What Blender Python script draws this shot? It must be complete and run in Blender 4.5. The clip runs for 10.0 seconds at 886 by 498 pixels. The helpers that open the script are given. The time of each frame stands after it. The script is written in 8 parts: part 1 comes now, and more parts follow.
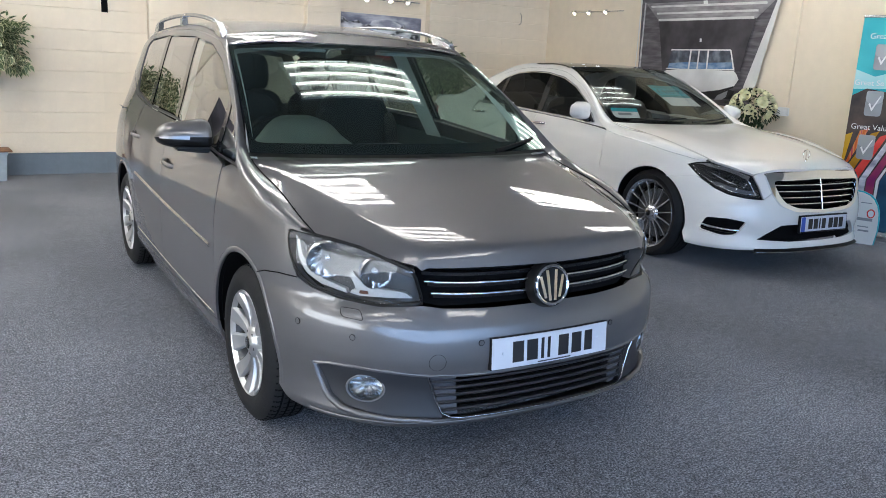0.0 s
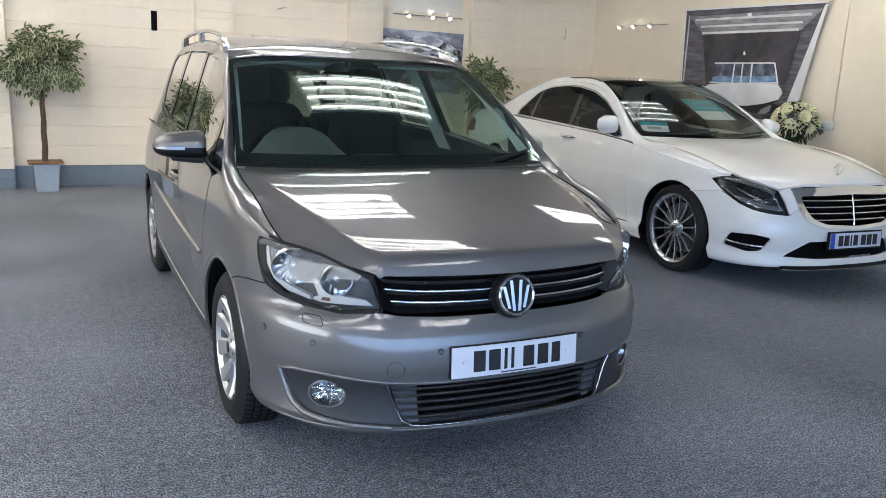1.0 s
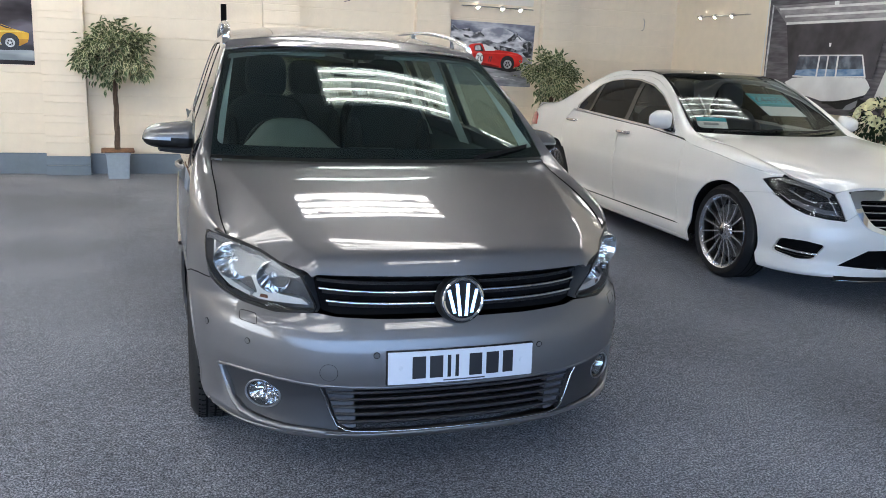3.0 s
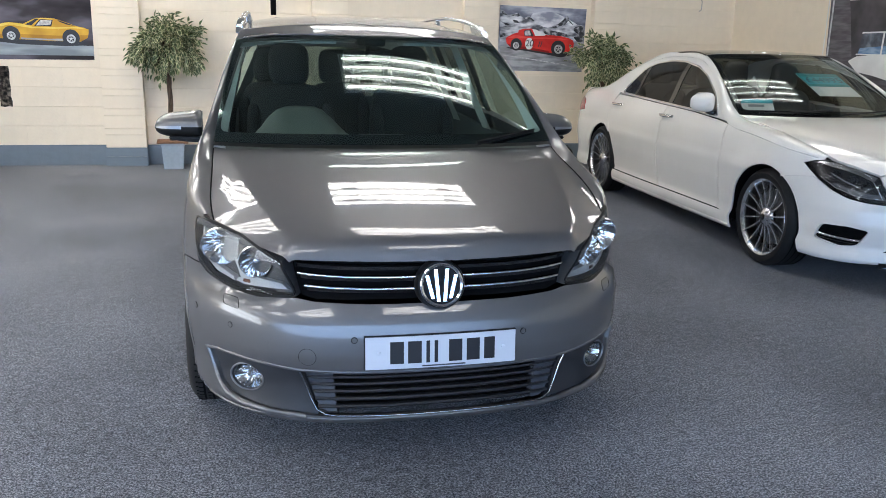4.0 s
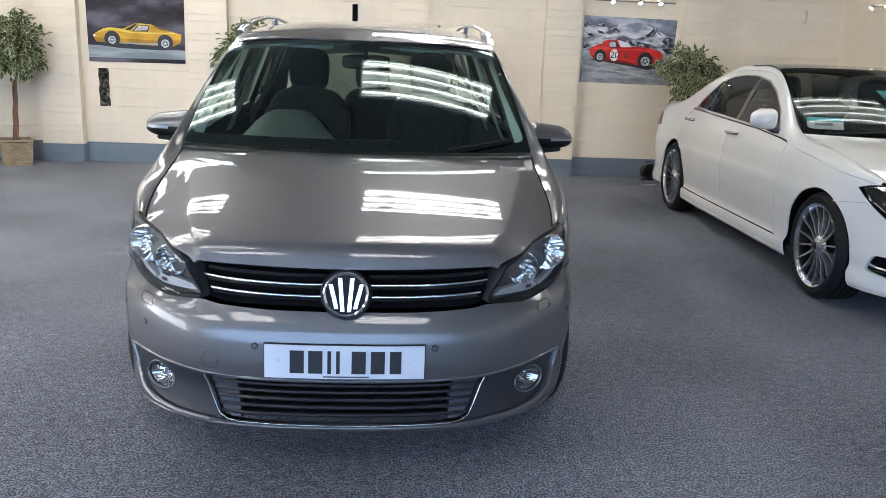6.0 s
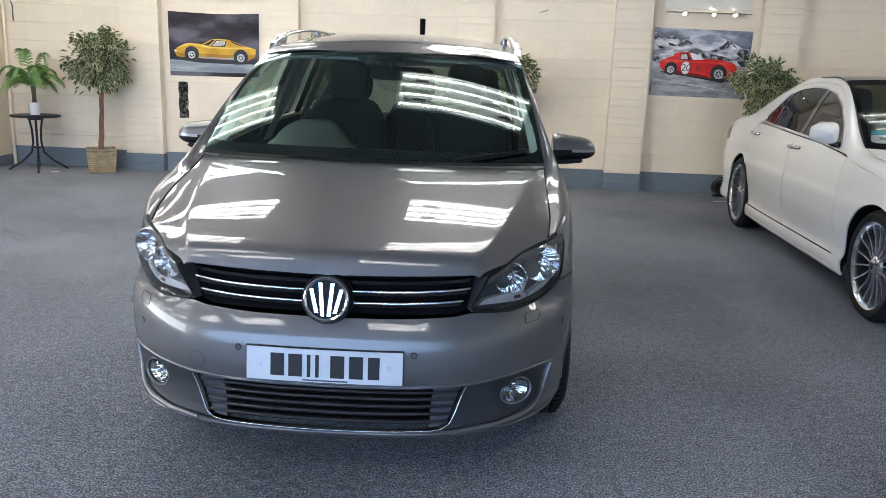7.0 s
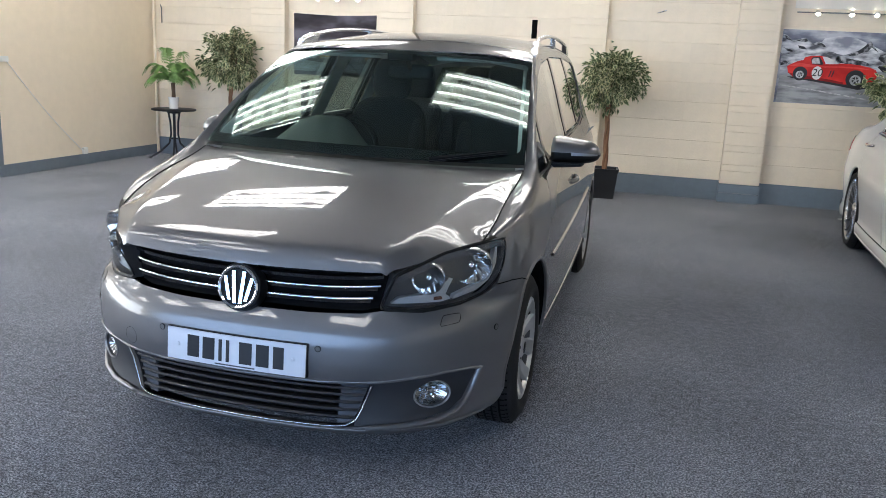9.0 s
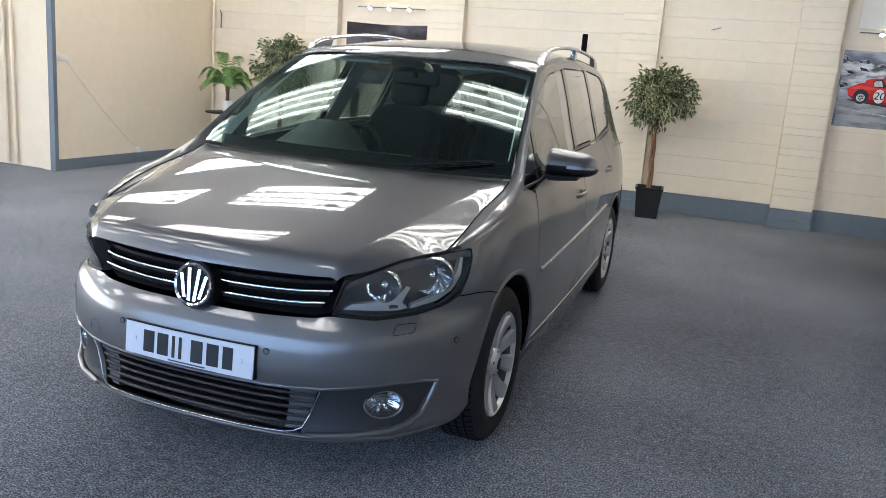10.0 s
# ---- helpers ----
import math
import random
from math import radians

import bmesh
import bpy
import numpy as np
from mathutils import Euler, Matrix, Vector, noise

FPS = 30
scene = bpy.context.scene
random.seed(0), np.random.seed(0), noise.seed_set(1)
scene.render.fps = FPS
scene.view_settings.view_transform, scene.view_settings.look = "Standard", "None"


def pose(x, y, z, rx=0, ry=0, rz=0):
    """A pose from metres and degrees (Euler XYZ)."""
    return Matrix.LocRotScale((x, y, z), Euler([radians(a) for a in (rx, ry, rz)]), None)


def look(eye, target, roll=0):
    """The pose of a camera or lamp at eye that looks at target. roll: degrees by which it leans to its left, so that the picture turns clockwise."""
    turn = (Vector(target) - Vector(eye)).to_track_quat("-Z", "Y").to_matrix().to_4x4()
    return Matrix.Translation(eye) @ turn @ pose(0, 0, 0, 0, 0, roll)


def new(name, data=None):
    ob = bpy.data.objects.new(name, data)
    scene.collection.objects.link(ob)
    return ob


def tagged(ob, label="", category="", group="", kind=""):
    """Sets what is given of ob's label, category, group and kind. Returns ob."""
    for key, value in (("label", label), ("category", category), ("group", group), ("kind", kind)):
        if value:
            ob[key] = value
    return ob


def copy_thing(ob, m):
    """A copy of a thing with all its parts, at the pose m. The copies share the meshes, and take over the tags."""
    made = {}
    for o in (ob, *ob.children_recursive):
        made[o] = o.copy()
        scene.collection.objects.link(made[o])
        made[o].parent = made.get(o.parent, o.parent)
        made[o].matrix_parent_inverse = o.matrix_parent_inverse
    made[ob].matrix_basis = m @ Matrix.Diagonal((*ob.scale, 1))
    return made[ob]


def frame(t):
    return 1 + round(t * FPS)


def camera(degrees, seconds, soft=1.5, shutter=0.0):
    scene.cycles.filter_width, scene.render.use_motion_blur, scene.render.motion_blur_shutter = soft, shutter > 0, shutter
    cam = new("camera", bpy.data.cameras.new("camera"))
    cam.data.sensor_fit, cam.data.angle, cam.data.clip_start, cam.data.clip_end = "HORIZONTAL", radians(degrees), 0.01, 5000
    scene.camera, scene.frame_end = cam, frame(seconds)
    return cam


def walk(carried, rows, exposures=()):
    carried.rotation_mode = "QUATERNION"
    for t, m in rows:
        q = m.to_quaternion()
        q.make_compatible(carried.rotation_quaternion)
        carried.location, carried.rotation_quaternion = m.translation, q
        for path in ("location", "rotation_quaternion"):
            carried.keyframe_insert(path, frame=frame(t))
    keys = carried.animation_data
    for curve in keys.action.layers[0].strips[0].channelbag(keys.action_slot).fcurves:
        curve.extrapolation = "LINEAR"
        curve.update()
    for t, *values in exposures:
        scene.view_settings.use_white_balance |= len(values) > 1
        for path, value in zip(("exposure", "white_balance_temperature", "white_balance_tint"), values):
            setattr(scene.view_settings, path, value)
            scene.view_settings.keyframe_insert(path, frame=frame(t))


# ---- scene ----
cam = camera(57.7, 10.0, soft=0.65)
PATH = [
    (0, (-0.017, 0.079, 1.457), (0.99, 1.745, 0.999), 2.9),
    (0.5, (0.122, 0.006, 1.453), (1.064, 1.711, 1.0), 2.3),
    (1, (0.293, -0.116, 1.456), (1.157, 1.636, 1.028), 2.6),
    (1.5, (0.394, -0.143, 1.446), (1.193, 1.644, 1.036), 2.4),
    (2, (0.548, -0.168, 1.443), (1.295, 1.641, 1.032), 2.5),
    (2.5, (0.741, -0.187, 1.46), (1.433, 1.642, 1.04), 3.0),
    (2.7, (0.789, -0.184, 1.467), (1.457, 1.651, 1.033), 3.0),
    (3.8, (1.105, -0.222, 1.471), (1.585, 1.658, 0.984), 1.5),
    (4, (1.174, -0.252, 1.463), (1.62, 1.635, 0.975), 1.4),
    (4.5, (1.303, -0.274, 1.466), (1.677, 1.63, 0.981), 1.2),
    (5, (1.494, -0.23, 1.46), (1.788, 1.688, 0.978), 1.7),
    (5.2, (1.589, -0.212, 1.469), (1.846, 1.711, 0.983), 2.0),
    (6.3, (2.018, -0.264, 1.455), (2.099, 1.68, 0.991), 2.6),
    (6.5, (2.105, -0.273, 1.459), (2.139, 1.673, 0.999), 2.9),
    (7, (2.26, -0.248, 1.45), (2.169, 1.7, 1.005), 2.1),
    (7.5, (2.468, -0.166, 1.452), (2.273, 1.773, 1.004), 1.8),
    (8, (2.634, -0.09, 1.446), (2.333, 1.833, 0.984), 2.0),
    (8.5, (2.868, -0.072, 1.446), (2.451, 1.829, 0.986), 2.1),
    (9, (3.097, -0.077, 1.46), (2.594, 1.805, 1.006), 2.7),
    (9.5, (3.259, -0.011, 1.449), (2.679, 1.852, 1.011), 3.0),
    (10, (3.431, 0.105, 1.452), (2.762, 1.94, 1.019), 4.4),
]
walk(cam, [(t, look(eye, target, roll)) for t, eye, target, roll in PATH])

# ---------------------------------------------------------------- surrounding light
world = bpy.data.worlds.new("world")
scene.world = world
world.use_nodes = True
world.node_tree.nodes["Background"].inputs["Color"].default_value = (0.6, 0.7, 0.9, 1)
world.node_tree.nodes["Background"].inputs["Strength"].default_value = 0.3
scene.view_settings.exposure = -0.16


# ---------------------------------------------------------------- curves and surfaces
def cubic(keys):
    """A smooth function through (t, value) keys; the value may be a tuple."""
    t = np.array([k[0] for k in keys], float)
    v = np.array([k[1] if np.ndim(k[1]) else (k[1],) for k in keys], float)
    n = len(t)
    h = np.diff(t)
    a, r = np.zeros((n, n)), np.zeros_like(v)
    a[0, 0] = a[-1, -1] = 1
    for i in range(1, n - 1):
        a[i, i - 1], a[i, i], a[i, i + 1] = h[i - 1], 2 * (h[i - 1] + h[i]), h[i]
        r[i] = 6 * ((v[i + 1] - v[i]) / h[i] - (v[i] - v[i - 1]) / h[i - 1])
    m = np.linalg.solve(a, r)
    single = not np.ndim(keys[0][1])

    def f(x):
        x = np.asarray(x, float)
        k = np.clip(np.searchsorted(t, x) - 1, 0, n - 2)
        xc = np.clip(x, t[0], t[-1])
        p, q, hk = (t[k + 1] - xc)[..., None], (xc - t[k])[..., None], h[k][..., None]
        y = (m[k] * p**3 + m[k + 1] * q**3) / (6 * hk) + (v[k] / hk - m[k] * hk / 6) * p + (v[k + 1] / hk - m[k + 1] * hk / 6) * q
        return y[..., 0] if single else y
    return f


def gentle(keys):
    """A function through (t, value) keys that never overshoots them."""
    t, v = np.array([k[0] for k in keys], float), np.array([k[1] for k in keys], float)
    h, d = np.diff(t), np.diff(v) / np.diff(t)
    g = np.zeros_like(v)
    g[0], g[-1] = d[0], d[-1]
    for i in range(1, len(t) - 1):
        if d[i - 1] * d[i] > 0:
            w1, w2 = 2 * h[i] + h[i - 1], h[i] + 2 * h[i - 1]
            g[i] = (w1 + w2) / (w1 / d[i - 1] + w2 / d[i])

    def f(x):
        x = np.clip(np.asarray(x, float), t[0], t[-1])
        k = np.clip(np.searchsorted(t, x) - 1, 0, len(t) - 2)
        s = (x - t[k]) / h[k]
        return (v[k] * (1 + 2 * s) * (1 - s) ** 2 + g[k] * h[k] * s * (1 - s) ** 2 + v[k + 1] * s * s * (3 - 2 * s) + g[k + 1] * h[k] * s * s * (s - 1))
    return f


def ease(x, a, b):
    s = np.clip((np.asarray(x, float) - a) / (b - a), 0, 1)
    return s * s * (3 - 2 * s)


class Skin:
    """The upright skin of a car: an outline in plan, followed from the front's middle (u = 0) round the side, drawn in by inset(y, z)."""

    def __init__(self, outline, front, side, blend, corner=None):
        chord = [0.0]
        for (x0, y0), (x1, y1) in zip(outline, outline[1:]):
            chord.append(chord[-1] + math.hypot(x1 - x0, y1 - y0))
        f = cubic([(0.0 - c, (-x, y)) for c, (x, y) in list(zip(chord, outline))[:0:-1]] + list(zip(chord, outline)))
        s = np.linspace(0, chord[-1], 3000)
        p = f(s)
        d = np.hypot(*np.diff(p, axis=0).T)
        self.u = np.concatenate([[0], np.cumsum(d)])
        self.x, self.y = p[:, 0], p[:, 1]
        tx, ty = np.gradient(self.x, self.u), np.gradient(self.y, self.u)
        n = np.hypot(tx, ty)
        self.nx, self.ny = ty / n, -tx / n
        self.front, self.side, self.blend = gentle(front), gentle(side), blend
        self.corner = gentle(corner or front)

    def at_y(self, y):
        """u of the side at y."""
        return np.interp(y, self.y, self.u)

    def at_x(self, x):
        """u of the front at x."""
        k = len(self.u) // 2
        return np.interp(x, self.x[:k], self.u[:k])

    def __call__(self, u, z, out=0.0):
        u, z = np.asarray(u, float), np.asarray(z, float)
        a = np.abs(u)
        x, y, nx, ny = (np.interp(a, self.u, k) for k in (self.x, self.y, self.nx, self.ny))
        w = ease(y, *self.blend)
        k = ease(a, 0.46, 0.74)
        d = (self.front(z) * (1 - k) + self.corner(z) * k) * (1 - w) + self.side(z) * w - out
        return np.stack([np.where(u < 0, -1, 1) * (x - nx * d), y - ny * d, z + 0 * u], -1)


# ---------------------------------------------------------------- plan of the two cars
MPV = Skin(
    [(0, 0), (0.26, 0.012), (0.48, 0.062), (0.660, 0.172), (0.780, 0.325), (0.853, 0.50), (0.884, 0.75), (0.895, 1.2), (0.897, 2.1), (0.875, 3.4), (0.83, 4.05), (0.74, 4.29), (0.45, 4.385), (0, 4.40)],
    [(0.14, 0.11), (0.19, 0.05), (0.235, 0.008), (0.26, 0.014), (0.33, 0.02), (0.40, 0.008), (0.46, 0), (0.51, 0.003), (0.55, 0.0105), (0.58, 0.0225), (0.60, 0.0335), (0.62, 0.045), (0.64, 0.056), (0.70, 0.058), (0.79, 0.075), (0.86, 0.10)],
    [(0.14, 0.09), (0.22, 0.035), (0.30, 0.016), (0.42, 0.005), (0.55, 0), (0.68, 0.001), (0.78, 0.007), (0.86, 0.018), (0.95, 0.036), (1.0, 0.052), (1.1, 0.094), (1.2, 0.131), (1.35, 0.182), (1.5, 0.24), (1.58, 0.28)],
    (0.15, 0.80),
    [(0.14, 0.11), (0.19, 0.05), (0.235, 0.008), (0.26, 0.014), (0.33, 0.02), (0.40, 0.008), (0.46, 0), (0.54, 0.002), (0.58, 0.009), (0.605, 0.021), (0.625, 0.038), (0.64, 0.056), (0.70, 0.058), (0.79, 0.075), (0.86, 0.10)])
SALOON = Skin(
    [(0, 0), (0.26, 0.012), (0.50, 0.06), (0.68, 0.16), (0.80, 0.31), (0.88, 0.52), (0.925, 0.80), (0.945, 1.3), (0.95, 2.3), (0.945, 3.4), (0.91, 4.3), (0.84, 4.85), (0.70, 5.03), (0.40, 5.10), (0, 5.116)],
    [(0.12, 0.09), (0.17, 0.03), (0.21, 0.0), (0.30, 0.02), (0.40, 0.004), (0.50, 0.012), (0.58, 0.03), (0.70, 0.06), (0.80, 0.11), (0.92, 0.16)],
    [(0.14, 0.07), (0.20, 0.02), (0.27, 0.01), (0.33, 0.03), (0.42, 0.022), (0.55, 0.004), (0.66, 0.0), (0.74, 0.012), (0.80, 0.016), (0.88, 0.03), (0.94, 0.055), (1.0, 0.09), (1.1, 0.15), (1.2, 0.20), (1.32, 0.27), (1.42, 0.36), (1.48, 0.46)],
    (0.20, 0.85))


# ---------------------------------------------------------------- mesh helpers
from mathutils.geometry import delaunay_2d_cdt


def put(name, me, material, parent, label=""):
    ob = new(name, me)
    if material:
        me.materials.append(material)
    ob.parent = parent
    if label:
        ob["label"] = label
    return ob


def part(name, bm, material, parent, label="", smooth=True, crease=40):
    """One mesh object from a bmesh, under a thing or a part."""
    bmesh.ops.recalc_face_normals(bm, faces=bm.faces)
    for f in bm.faces:
        f.smooth = smooth
    for e in bm.edges:
        e.smooth = e.calc_face_angle(0) < radians(crease)
    me = bpy.data.meshes.new(name)
    bm.to_mesh(me)
    bm.free()
    return put(name, me, material, parent, label)


def empty(name, m, label, category, group=""):
    ob = new(name)
    ob.matrix_world = m
    ob.empty_display_size = 0.1
    return tagged(ob, label, category, group)


def box(bm, x0, y0, z0, x1, y1, z1, bevel=0.0, seg=2, m=None):
    vs = [bm.verts.new((x, y, z)) for x in (x0, x1) for y in (y0, y1) for z in (z0, z1)]
    fs = [bm.faces.new([vs[i] for i in q]) for q in ((0, 1, 3, 2), (4, 6, 7, 5), (0, 4, 5, 1), (2, 3, 7, 6), (0, 2, 6, 4), (1, 5, 7, 3))]
    if m:
        bmesh.ops.transform(bm, matrix=m, verts=vs)
    if bevel:
        es = list({e for f in fs for e in f.edges})
        bmesh.ops.bevel(bm, geom=es, offset=bevel, segments=seg, profile=0.5, affect="EDGES")
    return bm


def boxed(x0, y0, z0, x1, y1, z1, bevel=0.0, seg=2, m=None):
    return box(bmesh.new(), x0, y0, z0, x1, y1, z1, bevel, seg, m)


def sweep(bm, path, radius, sides=8, closed=False, cap=True):
    """A tube along points; radius: a number or one for each point."""
    pts = [Vector(p) for p in path]
    n = len(pts)
    rad = [float(radius)] * n if not np.ndim(radius) else [float(r) for r in radius]
    rings, up = [], None
    for i, p in enumerate(pts):
        a = pts[(i + 1) % n] if closed or i < n - 1 else p
        b = pts[i - 1] if closed or i > 0 else p
        d = (a - b).normalized()
        if up is None:
            up = d.orthogonal().normalized()
        up = (up - d * up.dot(d)).normalized()
        s = d.cross(up)
        rings.append([bm.verts.new(p + rad[i] * (math.cos(k) * up + math.sin(k) * s)) for k in np.linspace(0, 2 * math.pi, sides, endpoint=False)])
    for i in range(n if closed else n - 1):
        r, q = rings[i], rings[(i + 1) % n]
        for k in range(sides):
            bm.faces.new((r[k], r[(k + 1) % sides], q[(k + 1) % sides], q[k]))
    if cap and not closed:
        bm.faces.new(rings[0][::-1])
        bm.faces.new(rings[-1])
    return bm


def lathe(bm, profile, steps=48, m=None, closed=False):
    """Turns (radius, height) points about z, then moves them by m."""
    made, rings = [], []
    for r, h in profile:
        if r < 1e-6:
            ring = [bm.verts.new((0, 0, h))]
        else:
            ring = [bm.verts.new((r * math.cos(a), r * math.sin(a), h)) for a in np.linspace(0, 2 * math.pi, steps, endpoint=False)]
        rings.append(ring)
        made += ring
    pairs = list(zip(rings, rings[1:])) + ([(rings[-1], rings[0])] if closed else [])
    for a, b in pairs:
        for k in range(steps):
            q = [a[k % len(a)], a[(k + 1) % len(a)], b[(k + 1) % len(b)], b[k % len(b)]]
            q = [v for i, v in enumerate(q) if v not in q[:i]]
            if len(q) > 2:
                bm.faces.new(q)
    if m:
        bmesh.ops.transform(bm, matrix=m, verts=made)
    return bm


def slab(bm, outline, y0, y1, m=None, bevel=0.0):
    """A plate from an outline of (x, z) points, from y0 to y1."""
    a = [bm.verts.new((x, y0, z)) for x, z in outline]
    b = [bm.verts.new((x, y1, z)) for x, z in outline]
    fs = [bm.faces.new(a), bm.faces.new(b[::-1])]
    n = len(a)
    for i in range(n):
        fs.append(bm.faces.new((a[i], b[i], b[(i + 1) % n], a[(i + 1) % n])))
    if m:
        bmesh.ops.transform(bm, matrix=m, verts=a + b)
    if bevel:
        bmesh.ops.bevel(bm, geom=list({e for f in fs[:2] for e in f.edges}), offset=bevel, segments=2, profile=0.5, affect="EDGES")
    return bm


def grid(name, points, material, parent, label="", thick=0.0, close=False):
    """A smooth sheet through an n x m array of points."""
    n, k = points.shape[:2]
    bm = bmesh.new()
    vs = [[bm.verts.new(points[i, j]) for j in range(k)] for i in range(n)]
    for i in range(n - 1):
        for j in range(k if close else k - 1):
            bm.faces.new((vs[i][j], vs[i + 1][j], vs[i + 1][(j + 1) % k], vs[i][(j + 1) % k]))
    if thick:
        bmesh.ops.recalc_face_normals(bm, faces=bm.faces)
        bmesh.ops.solidify(bm, geom=bm.faces[:], thickness=thick)
    return part(name, bm, material, parent, label, crease=50)


def dense(line, step):
    """The points of a closed line, with more between them."""
    out = []
    for (x0, y0), (x1, y1) in zip(line, line[1:] + line[:1]):
        n = max(1, int(math.ceil(math.hypot(x1 - x0, y1 - y0) / step)))
        out += [(x0 + (x1 - x0) * i / n, y0 + (y1 - y0) * i / n) for i in range(n)]
    return out


def inside(px, py, line):
    c = np.zeros(px.shape, bool)
    for (x0, y0), (x1, y1) in zip(line, line[1:] + line[:1]):
        if y0 != y1:
            c ^= ((y0 > py) != (y1 > py)) & (px < (x1 - x0) * (py - y0) / (y1 - y0) + x0)
    return c


def away(px, py, line):
    """Distance to a line's points."""
    d = np.full(px.shape, 9.0)
    for x, y in line:
        d = np.minimum(d, np.hypot(px - x, py - y))
    return d


def rounded(line, r, n=4):
    """A closed line with its corners rounded."""
    out = []
    for i, p in enumerate(line):
        p = np.array(p, float)
        a, b = np.array(line[i - 1], float), np.array(line[(i + 1) % len(line)], float)
        da, db = np.linalg.norm(a - p), np.linalg.norm(b - p)
        s = p + (a - p) * min(r / da, 0.45)
        e = p + (b - p) * min(r / db, 0.45)
        for t in np.linspace(0, 1, n):
            out.append(tuple((1 - t) ** 2 * s + 2 * t * (1 - t) * p + t * t * e))
    return out


def panel(name, line, surface, material, parent, label="", holes=(), step=0.035, deep=0.012, gap=0.0, out=0.0, flip=False, more=()):
    """A sheet cut to a closed line in a surface's own two coordinates, with its edge turned in by deep."""
    lines = [dense([tuple(map(float, p)) for p in k], step * 0.6) for k in (line, *holes)]
    if gap:
        for k, pts in enumerate(lines):
            q = np.array(pts)
            t = np.roll(q, -1, 0) - np.roll(q, 1, 0)
            area = np.sum(q[:, 0] * np.roll(q[:, 1], -1) - q[:, 1] * np.roll(q[:, 0], -1))
            nrm = np.stack([t[:, 1], -t[:, 0]], 1) / np.maximum(np.linalg.norm(t, axis=1)[:, None], 1e-9)
            sgn = (1 if area > 0 else -1) * (-1 if k == 0 else 1)
            lines[k] = [tuple(p) for p in q + nrm * gap * sgn]
    pts, edges = [], []
    for k in lines:
        s = len(pts)
        pts += k
        edges += [(s + i, s + (i + 1) % len(k)) for i in range(len(k))]
    b = np.array(lines[0])
    gx, gy = np.meshgrid(np.arange(b[:, 0].min(), b[:, 0].max(), step), np.arange(b[:, 1].min(), b[:, 1].max(), step))
    gx, gy = gx.ravel(), gy.ravel()
    ok = inside(gx, gy, lines[0])
    for k in lines[1:]:
        ok &= ~inside(gx, gy, k)
    gx, gy = gx[ok], gy[ok]
    pts += [tuple(map(float, q)) for q in more]
    ok = away(gx, gy, pts) > step * 0.45
    pts += list(zip(gx[ok], gy[ok]))
    v, _, f, *_ = delaunay_2d_cdt([Vector(p) for p in pts], edges, [], 0, 1e-6)
    v = np.array([tuple(p) for p in v])
    f = np.array([tuple(t) for t in f])
    c = v[f].mean(axis=1)
    ok = inside(c[:, 0], c[:, 1], lines[0])
    for k in lines[1:]:
        ok &= ~inside(c[:, 0], c[:, 1], k)
    f = f[ok]
    used = np.unique(f)
    back = np.full(len(v), -1)
    back[used] = np.arange(len(used))
    v, f = v[used], back[f]

    def point(p, q):
        return surface(p, q)
    e = 2e-3
    du = point(v[:, 0] + e, v[:, 1]) - point(v[:, 0] - e, v[:, 1])
    dv = point(v[:, 0], v[:, 1] + e) - point(v[:, 0], v[:, 1] - e)
    n = np.cross(du, dv)
    n /= np.maximum(np.linalg.norm(n, axis=1), 1e-12)[:, None]
    if flip:
        n = -n
    p = point(v[:, 0], v[:, 1]) + n * out
    fa = np.cross(p[f[:, 1]] - p[f[:, 0]], p[f[:, 2]] - p[f[:, 0]])
    turn = np.sum(fa * n[f].mean(axis=1), axis=1) < 0
    f[turn] = f[turn][:, ::-1]
    verts, norms, faces = [tuple(x) for x in p], [tuple(x) for x in n], [tuple(t) for t in f]
    if deep:
        seen = {}
        for t in f:
            for i in range(3):
                seen[(t[i], t[(i + 1) % 3])] = 1
        for a, b in [k for k in seen if (k[1], k[0]) not in seen]:
            s = len(verts)
            w = np.cross(p[b] - p[a], n[a])
            w /= max(np.linalg.norm(w), 1e-12)
            for q, i in ((p[a], a), (p[b], b)):
                verts.append(tuple(q))
                norms.append(tuple(w))
            for q, i in ((p[b], b), (p[a], a)):
                verts.append(tuple(q - n[i] * deep))
                norms.append(tuple(w))
            faces.append((s + 1, s, s + 3, s + 2))
    me = bpy.data.meshes.new(name)
    me.from_pydata(verts, [], faces)
    me.polygons.foreach_set("use_smooth", [True] * len(faces))
    me.normals_split_custom_set_from_vertices(norms)
    return put(name, me, material, parent, label)


def mirrored(line):
    return [(-u, z) for u, z in line][::-1]


def arc(cx, cz, r, a0, a1, n=16, rz=None):
    return [(cx + r * math.cos(radians(a)), cz + (rz or r) * math.sin(radians(a))) for a in np.linspace(a0, a1, n)]


